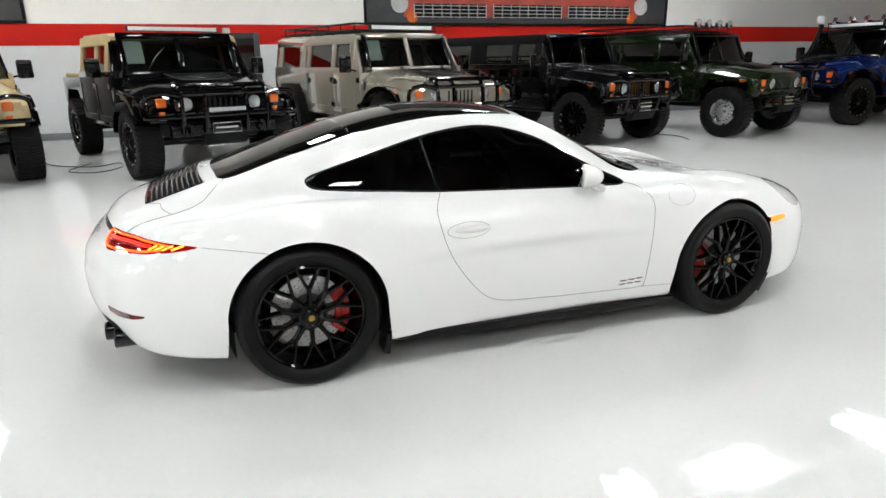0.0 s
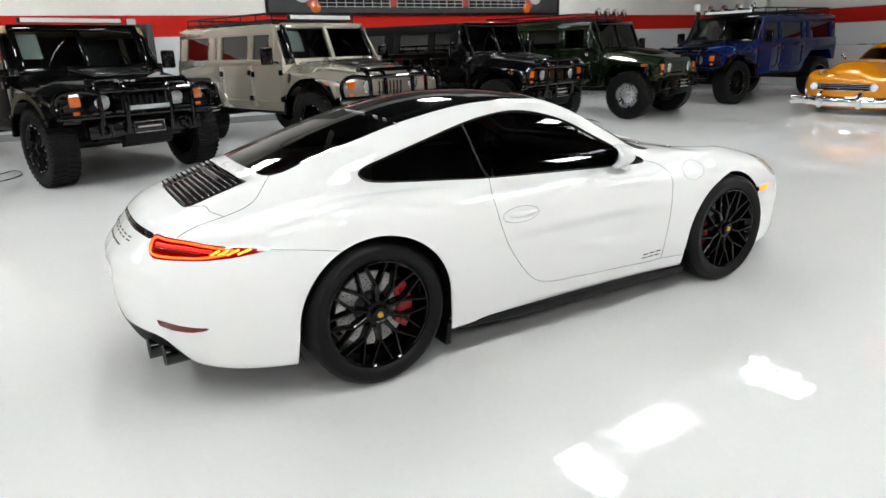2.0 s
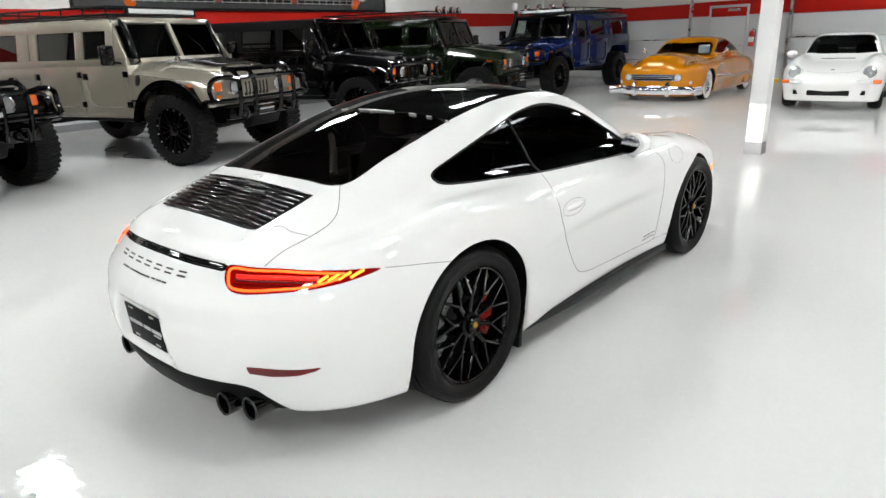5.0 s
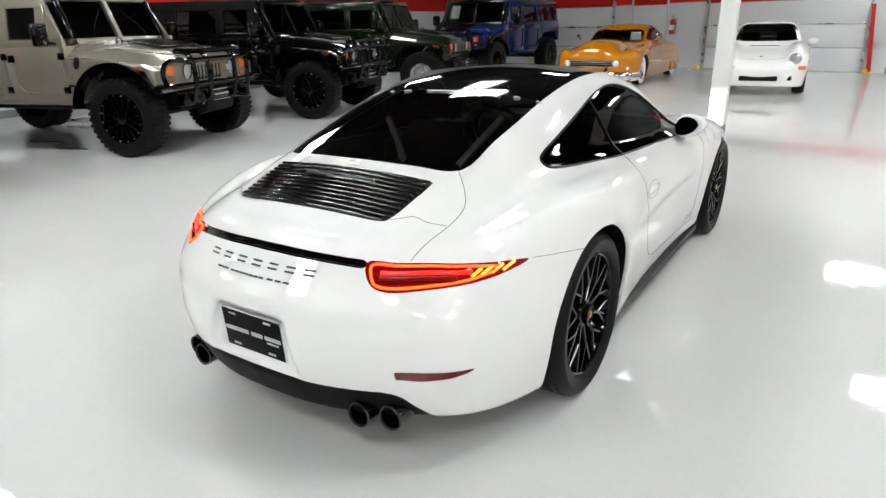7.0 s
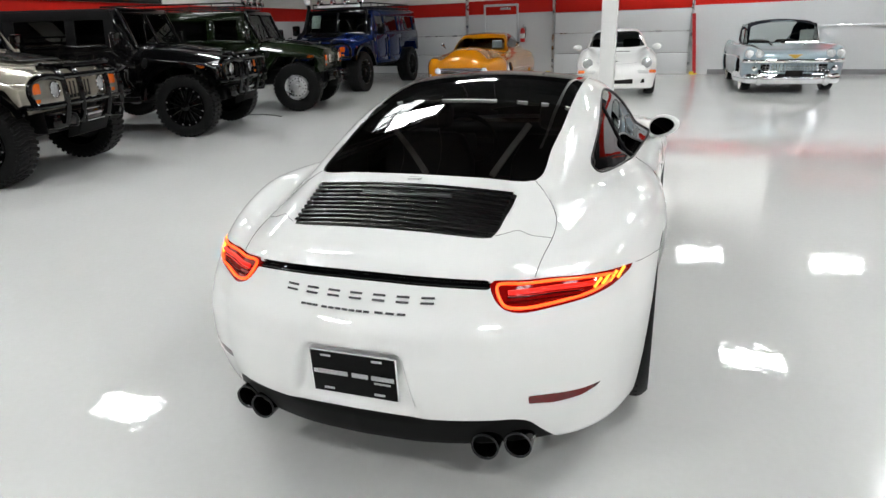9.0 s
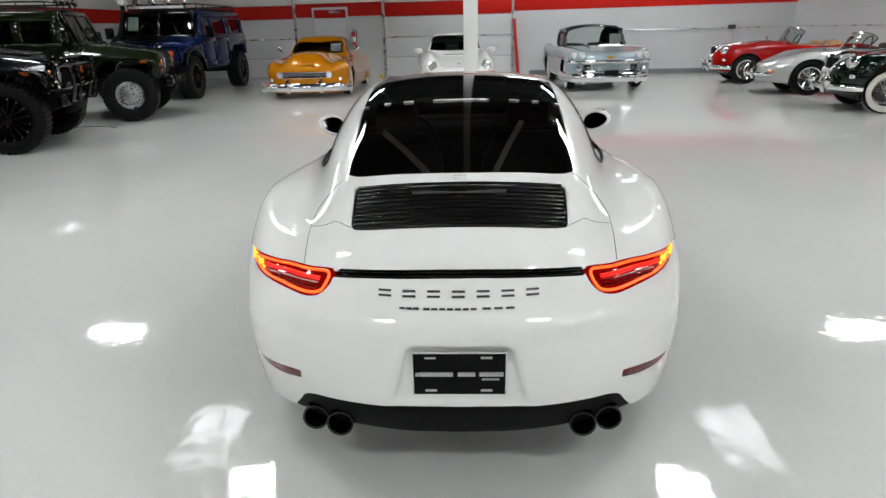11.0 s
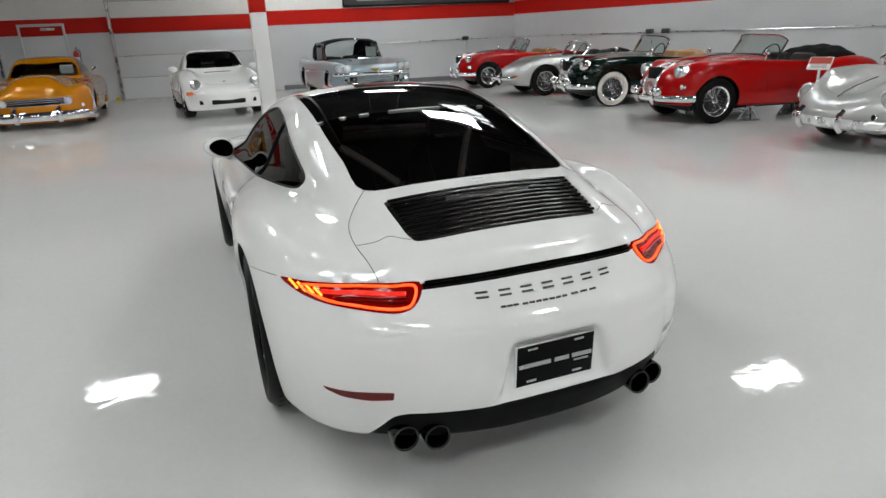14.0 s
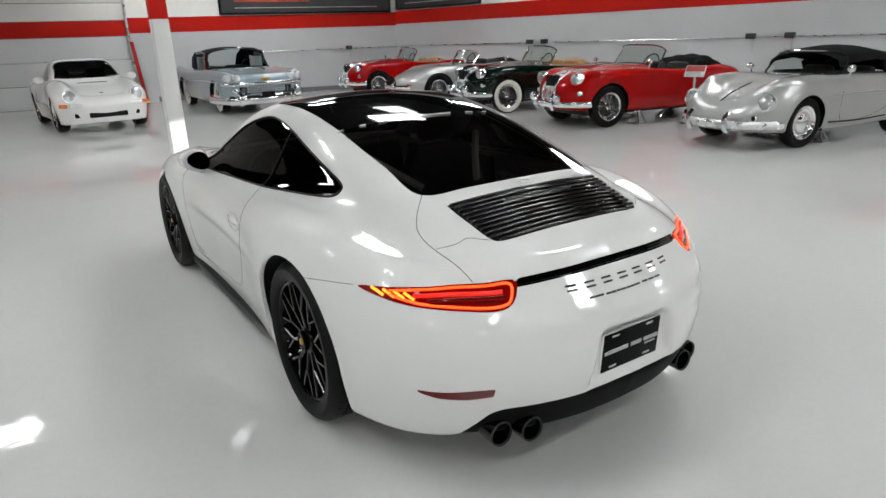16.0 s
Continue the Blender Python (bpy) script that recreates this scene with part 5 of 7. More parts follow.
    for lo, hi, nm in (((-.86, -.03, 0), (.86, .03, .07), "frame_rail"), ((-.82, -.03, .56), (.82, .03, .64), "frame_rail"), ((-.035, -.025, .06), (.035, .025, .58), "centre_post")):
        part(nm, box(lo, hi, .012), P if rack == "bar" else frame, wf)
    for s in (1, -1):
        part("corner_post", prism([(s * .86, 0), (s * .78, 0), (s * .75, .62), (s * .83, .62)], 1, -.03, .03, .01), frame, wf)
        part("pane", prism([(s * .03, .06), (s * .80, .06), (s * .77, .57), (s * .03, .57)], 1, -.004, .004), "clear", wf, "windscreen pane")
        part("wiper", tube([(s * .5, .04, .07), (s * .38, .045, .25), (s * .2, .045, .42)], .008, 5), frame, wf)
    if paper:
        part("price_card", box((.5, -.035, .2), (.74, -.03, .53)), "paper", wf, "white card behind the windscreen")
    # cab
    seat_col = "leather_black"
    for xx in (-.55, .55):
        for yy in (.35, -.55):
            bm = bm_box(bmesh.new(), (xx - .25, yy - .25, 1.0), (xx + .25, yy + .2, 1.3), .05)
            bm_box(bm, (xx - .24, yy - .32, 1.2), (xx + .24, yy - .18, 1.72), .05)
            part("seat", bm, seat_col, root)
    part("dashboard", box((-.9, .6, 1.2), (.9, .9, 1.4), .04), seat_col, root)
    bm = lathe([(.19 + .015 * math.cos(a), .015 * math.sin(a)) for a in np.linspace(0, 2 * math.pi, 8, endpoint=False)], 1, 24, closed=True)
    bmesh.ops.transform(bm, matrix=pose(-.55, .52, 1.42, 30, 0, 0), verts=bm.verts)
    part("steering_wheel", bm, seat_col, root)
    rear_end = -2.3 if top in ("wagon", "canvas") else -1.0
    skin_mat = P if top == "wagon" else (top_mat or "canvas_black")
    zr = 1.92
    for s in (1, -1):
        for y0, y1 in ((.55, .70), (-.05, .10), (-1.0, -.84)) + (((-2.3, -2.04), (-1.28, -1.02)) if rear_end < -2 else ()):
            part("pillar", lean_in(box((s * .99 - .025, y0, 1.3), (s * .99 + .025, y1, 1.86), .01)), skin_mat, root)
        part("window_rail", lean_in(box((s * .99 - .03, rear_end, 1.76), (s * .99 + .03, .66, 1.9), .012)), skin_mat, root)
        part("belt_rail", box((s * 1.0 - .03, rear_end, 1.29), (s * 1.0 + .03, .95, 1.40), .012), P, root)
        panes = [(.07, .62), (-.9, 0.0)] + ([(-2.2, -1.1)] if rear_end < -2 else [])
        for y0, y1 in panes:
            part("side_window", lean_in(box((s * .985 - .004, y0, 1.34), (s * .985 + .004, y1, 1.82))), "tint", root, "tinted side window")
        part("quarter_pillar", lean_in(prism([(.66, 1.33), (.95, 1.33), (.68, 1.84), (.62, 1.84)], 0, s * .96, s * 1.0, .006)), skin_mat if top == "wagon" else frame, root)
    part("roof", prism([(.70, zr - .1), (.70, zr - .03), (.6, zr), (rear_end + .12, zr + .015), (rear_end, zr - .04), (rear_end, zr - .1)], 0, -.90, .90, .025), skin_mat, root, "canvas roof" if top != "wagon" else "painted hard roof")
    part("rear_panel", lean_in(box((-.98, rear_end - .02, 1.3), (.98, rear_end + .02, 1.86), .01)), skin_mat, root)
    if top == "half":
        part("bed_cover", box((-.98, -2.3, 1.3), (.98, -1.04, 1.36), .02), skin_mat, root, "tan canvas bed cover")
    for i in range(3):
        part("roof_lamp", box((-.16 + .13 * i, .66, zr - .04), (-.09 + .13 * i, .71, zr - .005), .008), "amber", root, "orange roof marker")
    # bumper, winch plate and brush guard
    part("bumper", box((-.72, 2.2, .58), (.72, 2.34, .74), .02), "black_paint", root, "black front bumper")
    part("skid_plate", prism([(2.15, .42), (2.3, .46), (2.36, .6), (2.2, .6)], 0, -.30, .30, .01), "gap", root)
    part("tow_plate", box((-.2, 2.345, .6), (.2, 2.355, .74), .004), "gloss_black", root)
    part("plate_frame", tube([(-.19, 2.36, .605), (.19, 2.36, .605), (.19, 2.36, .735), (-.19, 2.36, .735)], .008, 6, True), "chrome", root, "chrome plate frame")
    part("plate_bar", box((-.15, 2.357, .66), (.15, 2.362, .68)), "steel", root)
    for s in (1, -1):
        part("shackle", tube([(s * .5, 2.34, .6), (s * .5, 2.42, .6), (s * .5, 2.44, .66), (s * .5, 2.42, .72), (s * .5, 2.34, .72)], .018, 8), "satin_black", root)
    if guard:
        g = empty("brush_guard")
        g.parent = root
        r = .031
        for zz, xo in ((.84, 1.02), (1.12, .62)):
            part("guard_bar", tube(smooth_line([(-xo, 2.2, zz), (-xo + .06, 2.36, zz), (-.5, 2.4, zz), (.5, 2.4, zz), (xo - .06, 2.36, zz), (xo, 2.2, zz)], 4), r, 8), "black_paint", g)
        for xx in (-.58, -.28, .28, .58):
            part("guard_upright", tube(smooth_line([(xx, 2.36, .62), (xx, 2.41, .8), (xx, 2.41, 1.08), (xx, 2.33, 1.2), (xx, 2.16, 1.22)], 4), r, 8), "black_paint", g)
        part("guard_bar", tube(smooth_line([(-.6, 2.2, 1.24), (-.5, 2.32, 1.22), (.5, 2.32, 1.22), (.6, 2.2, 1.24)], 4), r, 8), "black_paint", g)
        for s in (1, -1):
            part("guard_side", tube(smooth_line([(s * .58, 2.41, 1.1), (s * .8, 2.38, 1.14), (s * .98, 2.33, 1.1), (s * 1.02, 2.3, .98), (s * 1.02, 2.34, .84)], 4), r, 8), "black_paint", g)
        if guard == "full":
            part("guard_lamp", box((-.25, 2.42, .885), (.25, 2.46, .94), .01), "lamp_grey", g, "light bar on the brush guard")
    # roof rack
    if rack:
        rk = empty("roof_rack")
        rk.parent = root
        y0, y1 = rear_end + .15, .5
        for zz in (zr + .06, zr + .16):
            part("rack_rail", tube(smooth_loop([(-.82, y0, zz), (.82, y0, zz), (.82, y1, zz), (-.82, y1, zz)], 1), .018, 6, True), "satin_black", rk)
        n = 7
        for i in range(n):
            yy = y0 + (y1 - y0) * i / (n - 1)
            part("rack_slat", box((-.82, yy - .025, zr + .05), (.82, yy + .025, zr + .07), .004), "satin_black", rk)
            for s in (1, -1):
                part("rack_post", tube([(s * .82, yy, zr + .0), (s * .82, yy, zr + .16)], .012, 6), "satin_black", rk)
        if rack in ("bar", "both"):
            lb = part("light_bar", box((-.62, .60, zr + .06), (.62, .68, zr + .14), .01), "satin_black", root, "long light bar over the windscreen")
            part("light_bar_glass", box((-.6, .681, zr + .07), (.6, .69, zr + .13), .003), "paper", lb, "white light bar lens")
        if rack in ("spots", "both"):
            for xx in (-.6, -.22, .16, .54):
                sl = part("spot_lamp", lathe([(.0001, .56), (.06, .58), (.08, .64), (.085, .66), (.07, .665), (.0001, .67)], 1, 20, (xx, 0, zr + .2)), "chrome", root, "round chrome spot lamp on the roof rack")
                part("lamp_stem", tube([(xx, .62, zr + .05), (xx, .62, zr + .14)], .012, 6), "satin_black", sl)
    elif rack is None and top == "half":
        lb = part("light_bar", box((-.66, .62, zr + .03), (.66, .70, zr + .1), .01), "satin_black", root, "long light bar over the windscreen")
        part("light_bar_glass", box((-.64, .701, zr + .04), (.64, .71, zr + .095), .003), "paper", lb, "white light bar lens")
        part("work_lamp", box((-.86, .62, zr + .02), (-.76, .70, zr + .1), .01), "lamp_glass", root)
    if snorkel:
        part("snorkel", tube(smooth_line([(.95, 1.25, 1.15), (.98, 1.1, 1.3), (.94, .85, 1.45), (.86, .68, 1.95), (.86, .7, 2.08)], 4), .05, 10), "satin_black", root, "black air intake snorkel")
        part("snorkel_cap", lathe([(.0001, 2.26), (.085, 2.25), (.09, 2.2), (.09, 2.1), (.05, 2.07)], 2, 20, (.86, .7, 0)), "white_metal", root, "pale intake cap")
    for s in (1, -1):
        for yy in (1.65, -1.65):
            truck_wheel(root, (s * .93, yy, .47), s, wheels)
    root.scale = (size, size, size)
    return root


truck("truck", "black off-road truck with tan canvas top and brush guard", "black_paint", (-6.16, -1.6), 20, "half", top_mat="canvas_tan", side_mat="satin_black")
truck("truck", "pewter off-road wagon with roof rack and brush guard", "tan_paint", (-6.2, 1.92), 17.5, "wagon", guard="plain", rack="bar")
truck("truck", "black off-road truck with black canvas top and brush guard", "black_paint", (-6.44, 5.4), 17, "canvas", guard="plain", top_mat="canvas_black")
truck("truck", "dark green off-road wagon with roof rack and spot lamps", "green_paint", (-6.4, 8.62), 17, "wagon", wheels="steel", guard="", rack="spots", flare=False)
truck("truck", "deep blue off-road wagon with snorkel and roof rack", "blue_paint", (-7.67, 11.8), -89, "wagon", guard="plain", rack="both", snorkel=True, size=1.06)
truck("truck", "sand-coloured off-road truck with black brush guard", "sand_paint", (-6.11, -4.85), 19, "half", guard="plain", top_mat="canvas_tan")


# ---- the classic cars ----
def car_field(width, hood, front_y, rear_y, belly, fender=None, xf=.6, fw=.17, tuck=None, nose=.35, tail=.35, front_prof=None, rear_prof=None, k=.12, cabin=None, blend=.08, power=2.6, peak=None, peak_w=.4, peak_p=2):
    """A car's body from its half width and middle line over y, with fender crests, rounded nose and tail, and an optional cabin."""
    tuck = tuck or sp(.1, .07, .3, .03, .5, .0, .8, .01, 1.0, .04)
    front_prof = front_prof or sp(.1, -.08, .3, -.02, .5, 0, .7, -.06, .9, -.22)
    rear_prof = rear_prof or sp(.1, .12, .3, .03, .5, 0, .7, .05, .9, .18)

    def field(x, y, z):
        a = np.abs(x)
        side = a - (width(y) - tuck(z))
        deck = hood(y)
        if fender is not None:
            deck = deck + fender(y) * np.exp(-((a - xf) / fw) ** 2)
        if peak is not None:
            deck = deck + peak(y) * np.exp(-(a / peak_w) ** peak_p)
        top = (z - deck) * .93
        front = (y - front_y - front_prof(z) + nose * (a / .85) ** power) * .85
        rear = (rear_y + rear_prof(z) + tail * (a / .85) ** power - y) * .85
        body = smax(smax(side, top, k), smax(front, rear, .02), k)
        body = smax(body, belly(y) - z, .04)
        if cabin is not None:
            roof, wide, lean, z0 = cabin
            over = (z - (roof(y) - .12 * a * a)) * .8
            wing = (a - (wide(y) - lean * (z - z0))) * .9
            body = smin(body, smax(smax(over, wing, .10), .5 - z, .03), blend)
        return body

    return field


def wire_wheel(parent, at, s, r, w, rim, wall="rubber", centre="wire"):
    root = empty("wheel", pose(*at, 0, 0, 0 if s > 0 else 180))
    root.parent = parent
    h = w / 2
    shared_part(("ctyre", r, w, rim), lambda: lathe([(rim, -h * .8), (rim + .02, -h * .95), (r - .03, -h), (r - .008, -h * .8), (r, -h * .4), (r, h * .4), (r - .008, h * .8), (r - .03, h), (rim + .02, h * .95), (rim, h * .8)], 0, 56, closed=True), "tyre", "rubber", root, smooth=50)
    if wall != "rubber":
        shared_part(("cwall", r, w, rim), lambda: lathe([(rim + .004, h * .86), (rim + .02, h * .985), (r - .035, h * 1.02), (r - .024, h * .97)], 0, 56, caps=False), "white_wall", wall, root, "white sidewall")
    shared_part(("crim", r, w, rim), lambda: lathe([(rim + .006, -h * .82), (rim - .015, -h * .6), (rim - .02, h * .5), (rim - .008, h * .76), (rim + .006, h * .8), (rim + .006, h * .88), (rim - .004, h * .89), (rim - .02, h * .75), (rim - .035, 0)], 0, 48, closed=True), "rim", "chrome", root)
    if centre == "wire":
        def spokes():
            bm = bmesh.new()
            for j in range(36):
                a = 2 * math.pi * j / 36
                b = a + (.32 if j % 2 else -.32)
                x0, x1 = (h * .35, h * .55) if j % 3 else (-h * .1, h * .2)
                bm_rod(bm, (x0, .04 * math.cos(b), .04 * math.sin(b)), (x1, (rim - .012) * math.cos(a), (rim - .012) * math.sin(a)), .004, 4)
            return bm
        tagged(shared_part(("cspoke", r, rim), spokes, "wire_spokes", "chrome", root, "chromed wire spokes"), kind="stuff")
        shared_part(("cknock", r, rim), lambda: lathe([(.045, -h * .2), (.045, h * .4), (.03, h * .6), (.03, h * .72), (.0001, h * .76)], 0, 20), "hub", "chrome", root, "chromed hub")
        shared_part(("cdrum", r, rim), lambda: lathe([(rim - .05, -h * .5), (rim - .05, -h * .15), (.0001, -h * .1)], 0, 32), "brake_drum", "dark_steel", root)
    elif centre == "disc":
        shared_part(("cdisc", r, rim), lambda: lathe([(rim - .015, h * .5), (rim * .8, h * .62), (rim * .62, h * .5), (rim * .5, h * .6), (rim * .35, h * .8), (.0001, h * .85)], 0, 40), "hubcap", "chrome", root, "polished wheel disc")
    else:
        shared_part(("calloy", r, rim), lambda: lathe([(rim - .015, h * .5), (rim * .7, h * .55), (.06, h * .62), (.0001, h * .66)], 0, 40), "wheel_disc", "steel", root, "silver alloy wheel")
    return root


class Classic:
    """A car that is put together step by step on its own skin."""

    def __init__(self, label, mat, front, heading, wheelbase, field, lo, hi, category="classic car", group="classic cars on show", cell=.032):
        h = radians(heading)
        half = wheelbase / 2
        self.root = tagged(empty("car", pose(front[0] - half * math.cos(h), front[1] - half * math.sin(h), 0, 0, 0, heading - 90)), label, category, group)
        self.sh, self.mat, self.half = Shell(field, lo, hi, cell), mat, half

    def arches(self, r, z, rear=True, r_rear=None):
        for yy, rr in ((self.half, r),) + (((-self.half, r_rear or r),) if rear else ()):
            self.sh.cut(9, lambda x, y, zz, yy=yy, rr=rr: np.sqrt((y - yy) ** 2 + (zz - z) ** 2) - rr, lambda x, y, zz: (np.abs(x) > .4) & (zz < z + rr + .05))
            for s in (1, -1):
                bm = bmesh.new()
                ring = [(yy + (rr + .01) * math.cos(a), z + (rr + .01) * math.sin(a)) for a in np.linspace(radians(-20), radians(200), 28)]
                va = [bm.verts.new((s * .42, y, q)) for y, q in ring]
                vb = [bm.verts.new((s * (self.sh.on((3, y, max(q, .3)), (-1, 0, 0)).x - .01), y, q)) for y, q in ring]
                for i in range(27):
                    bm.faces.new((va[i], va[i + 1], vb[i + 1], vb[i]))
                bm.faces.new(va)
                part("wheel_liner", bm, "satin_black", self.root)
        part("underside", box((-.6, -self.half * 1.3, .2), (.6, self.half * 1.3, .3), .02), "satin_black", self.root)

    def wheels(self, track, r, w, rim, wall="rubber", centre="wire"):
        for s in (1, -1):
            for yy in (self.half, -self.half):
                wire_wheel(self.root, (s * track / 2, yy, r), s, r, w, rim, wall, centre)

    def body(self):
        return self.sh.panel("body", 0, self.mat, self.root, rim=.015)

    def nose(self, x, z):
        return self.sh.on((x, 6, z), (0, -1, 0))

    def back(self, x, z):
        return self.sh.on((x, -6, z), (0, 1, 0))

    def lamps(self, x, z, r, glass="lamp_glass", out=.02, name="headlamp", tilt=0, ring="chrome"):
        for s in (1, -1):
            p = self.nose(s * x, z)
            turn = Matrix.Translation(p) @ Matrix.Rotation(radians(tilt), 4, "X") @ Matrix.Rotation(radians(-s * tilt * .35), 4, "Z") @ Matrix.Translation(-p)
            bm = lathe([(r * .9, p.y - .08), (r * .92, p.y + out * .3), (r * .6, p.y + out), (.0001, p.y + out * 1.3)], 1, 24, (s * x, 0, z))
            bmesh.ops.transform(bm, matrix=turn, verts=bm.verts)
            lamp = part(name, bm, glass, self.root, "round lamp glass")
            bm = lathe([(r * .9, p.y - .1), (r * 1.06, p.y - .1), (r * 1.06, p.y + out * .2), (r * .98, p.y + out * .7), (r * .88, p.y + out * .4)], 1, 24, (s * x, 0, z), closed=True)
            bmesh.ops.transform(bm, matrix=turn, verts=bm.verts)
            part("lamp_ring", bm, ring, lamp)

    def bumper(self, z, half_x, r, off=.06, wrap=0.0, rear=False, over=()):
        pts = []
        for x in np.linspace(-half_x, half_x, 15):
            p = self.back(x, z) if rear else self.nose(x, z)
            pts.append((x, p.y + (-off if rear else off), z))
        if wrap:
            e = -1 if rear else 1
            pts = [(-half_x - .03, pts[0][1] - e * wrap, z)] + pts + [(half_x + .03, pts[-1][1] - e * wrap, z)]
        bm = tube(pts, r, 10)
        for v in bm.verts:
            v.co.z = z + (v.co.z - z) * 1.5
        b = part("rear_bumper" if rear else "front_bumper", bm, "chrome", self.root, "chromed bumper")
        for x in over:
            for s in (1, -1):
                p = self.nose(s * x, z)
                part("overrider", tube(smooth_line([(s * x, p.y + off + .01, z - .09), (s * x, p.y + off + r + .02, z - .03), (s * x, p.y + off + r + .02, z + .08), (s * x, p.y + off, z + .15)], 3), r * .9, 8), "chrome", b)
        return b

    def grille(self, half_x, z0, z1, bars=9, mat="chrome", taper=0.0):
        p = self.nose(0, (z0 + z1) / 2)
        back = part("grille_back", prism([(-half_x, z0), (half_x, z0), (half_x - taper, z1), (-half_x + taper, z1)], 1, p.y - .12, p.y - .01, .006), "gap", self.root, "dark grille opening")
        for i in range(bars):
            x = -half_x + 2 * half_x * (i + .5) / bars
            part("grille_bar", tube([(x, self.nose(x, z0).y + .008, z0), (x, self.nose(x, (z0 + z1) / 2).y + .012, (z0 + z1) / 2), (x * (1 - taper / half_x), self.nose(x, z1).y + .008, z1)], .009, 6), mat, back)

    def cockpit(self, outline, floor=.45, seat="leather_black", seats=((-.3, 0), (.3, 0)), wheel_at=(-.33, .35, .82), trim="leather_black", z_min=.6):
        self.sh.cut(8, outline_xy(outline), lambda x, y, z: z > z_min)
        ys = [p[1] for p in outline]
        xs = [p[0] for p in outline]
        part("cockpit_tray", box((min(xs) - .02, min(ys) - .02, floor - .03), (max(xs) + .02, max(ys) + .05, floor)), trim, self.root, "dark cockpit floor")
        bm = bmesh.new()
        line = [self.sh.on((x, y, 3), (0, 0, -1)) for x, y in outline]
        n = len(line)
        up = [bm.verts.new(p) for p in line]
        low = [bm.verts.new((p.x * .98, p.y, floor)) for p in line]
        for i in range(n):
            bm.faces.new((up[i], up[(i + 1) % n], low[(i + 1) % n], low[i]))
        part("cockpit_trim", bm, trim, self.root)
        part("cockpit_edge", tube([(p.x, p.y, p.z + .004) for p in line], .014, 6, True), trim, self.root)
        for x, y in seats:
            bm = bm_box(bmesh.new(), (x - .24, y - .25, floor), (x + .24, y + .25, floor + .2), .06)
            bm_box(bm, (x - .24, y - .36, floor + .1), (x + .24, y - .2, floor + .56), .07)
            part("seat", bm, seat, self.root, "leather seat")
        bm = lathe([(.2 + .012 * math.cos(a), .012 * math.sin(a)) for a in np.linspace(0, 2 * math.pi, 8, endpoint=False)], 1, 28, closed=True)
        bm_box(bm, (-.19, -.006, -.012), (.19, .006, .012))
        bmesh.ops.transform(bm, matrix=pose(*wheel_at, 22, 0, 0), verts=bm.verts)
        part("steering_wheel", bm, "leather_black", self.root)

    def screen(self, half_x, y, bow, height, rake, frame="chrome", card=False):
        """A curved windscreen standing on the scuttle."""
        low, high = [], []
        for i in range(25):
            t = math.sin(math.pi / 2 * (2 * i / 24 - 1))
            x = half_x * t
            yy = y - bow * t * t
            b = self.sh.on((x, yy, 3), (0, 0, -1))
            low.append((x, yy, b.z - .01))
            high.append((x * .93, yy - rake, self.sh.on((0, y, 3), (0, 0, -1)).z + height * (1 - .05 * t * t - .28 * t ** 8)))
        bm = bmesh.new()
        a, b = [bm.verts.new(p) for p in low], [bm.verts.new(p) for p in high]
        for i in range(24):
            bm.faces.new((a[i], a[i + 1], b[i + 1], b[i]))
        pane = part("windscreen", bm, "clear", self.root, "curved windscreen glass", smooth=60)
        part("screen_frame", tube(high, .012, 6), frame, pane)
        part("screen_frame", tube(low, .012, 6), frame, pane)
        for k in (0, -1):
            part("screen_post", tube([low[k], high[k]], .014, 6), frame, pane)
        if card:
            part("price_card", box((-half_x * .85, y - bow - .12, low[12][2] + .04), (-half_x * .5, y - bow - .115, low[12][2] + .28)), "paper", self.root, "white card behind the windscreen")
        return low, high

    def line(self, pts, way, r, mat, name="trim_line"):
        """A thin bright or dark line on both flanks."""
        out = []
        for p in smooth_line(pts, 5):
            out.append(self.sh.on((3, p[0], p[1]), (-1, 0, 0)))
        for s in (1, -1):
            part(name, tube([(s * q.x, q.y, q.z) for q in out], r, 5), mat, self.root)


def folded_top(car, y0, y1, half_x, z, mat="canvas_black", h=.14):
    """A soft top lying folded behind the seats: one draped heap with shallow folds."""
    bm = bmesh.new()
    rings = []
    for i in range(15):
        t = i / 14
        y = y0 + .04 - (y0 - y1 + .1) * t
        rise = h * (1.25 * math.sin(math.pi * min(1, .12 + .88 * t)) ** .6 + .10 * math.sin(14 * t))
        rings.append([bm.verts.new((half_x * 1.04 * math.sin(a), y + .12 * (1 - math.cos(a)) * (1 - .5 * t), z - .06 + (rise + .06) * (max(0, math.cos(a)) ** .45) * (1 + .05 * math.sin(9 * a + 3 * t)))) for a in np.linspace(-1.55, 1.55, 27)])
    for a, b in zip(rings, rings[1:]):
        for k in range(26):
            bm.faces.new((a[k], b[k], b[k + 1], a[k + 1]))
    bm.faces.new(rings[0]), bm.faces.new(rings[-1][::-1])
    bmesh.ops.recalc_face_normals(bm, faces=bm.faces)
    part("folded_top", bm, mat, car.root, "folded canvas top", smooth=60)


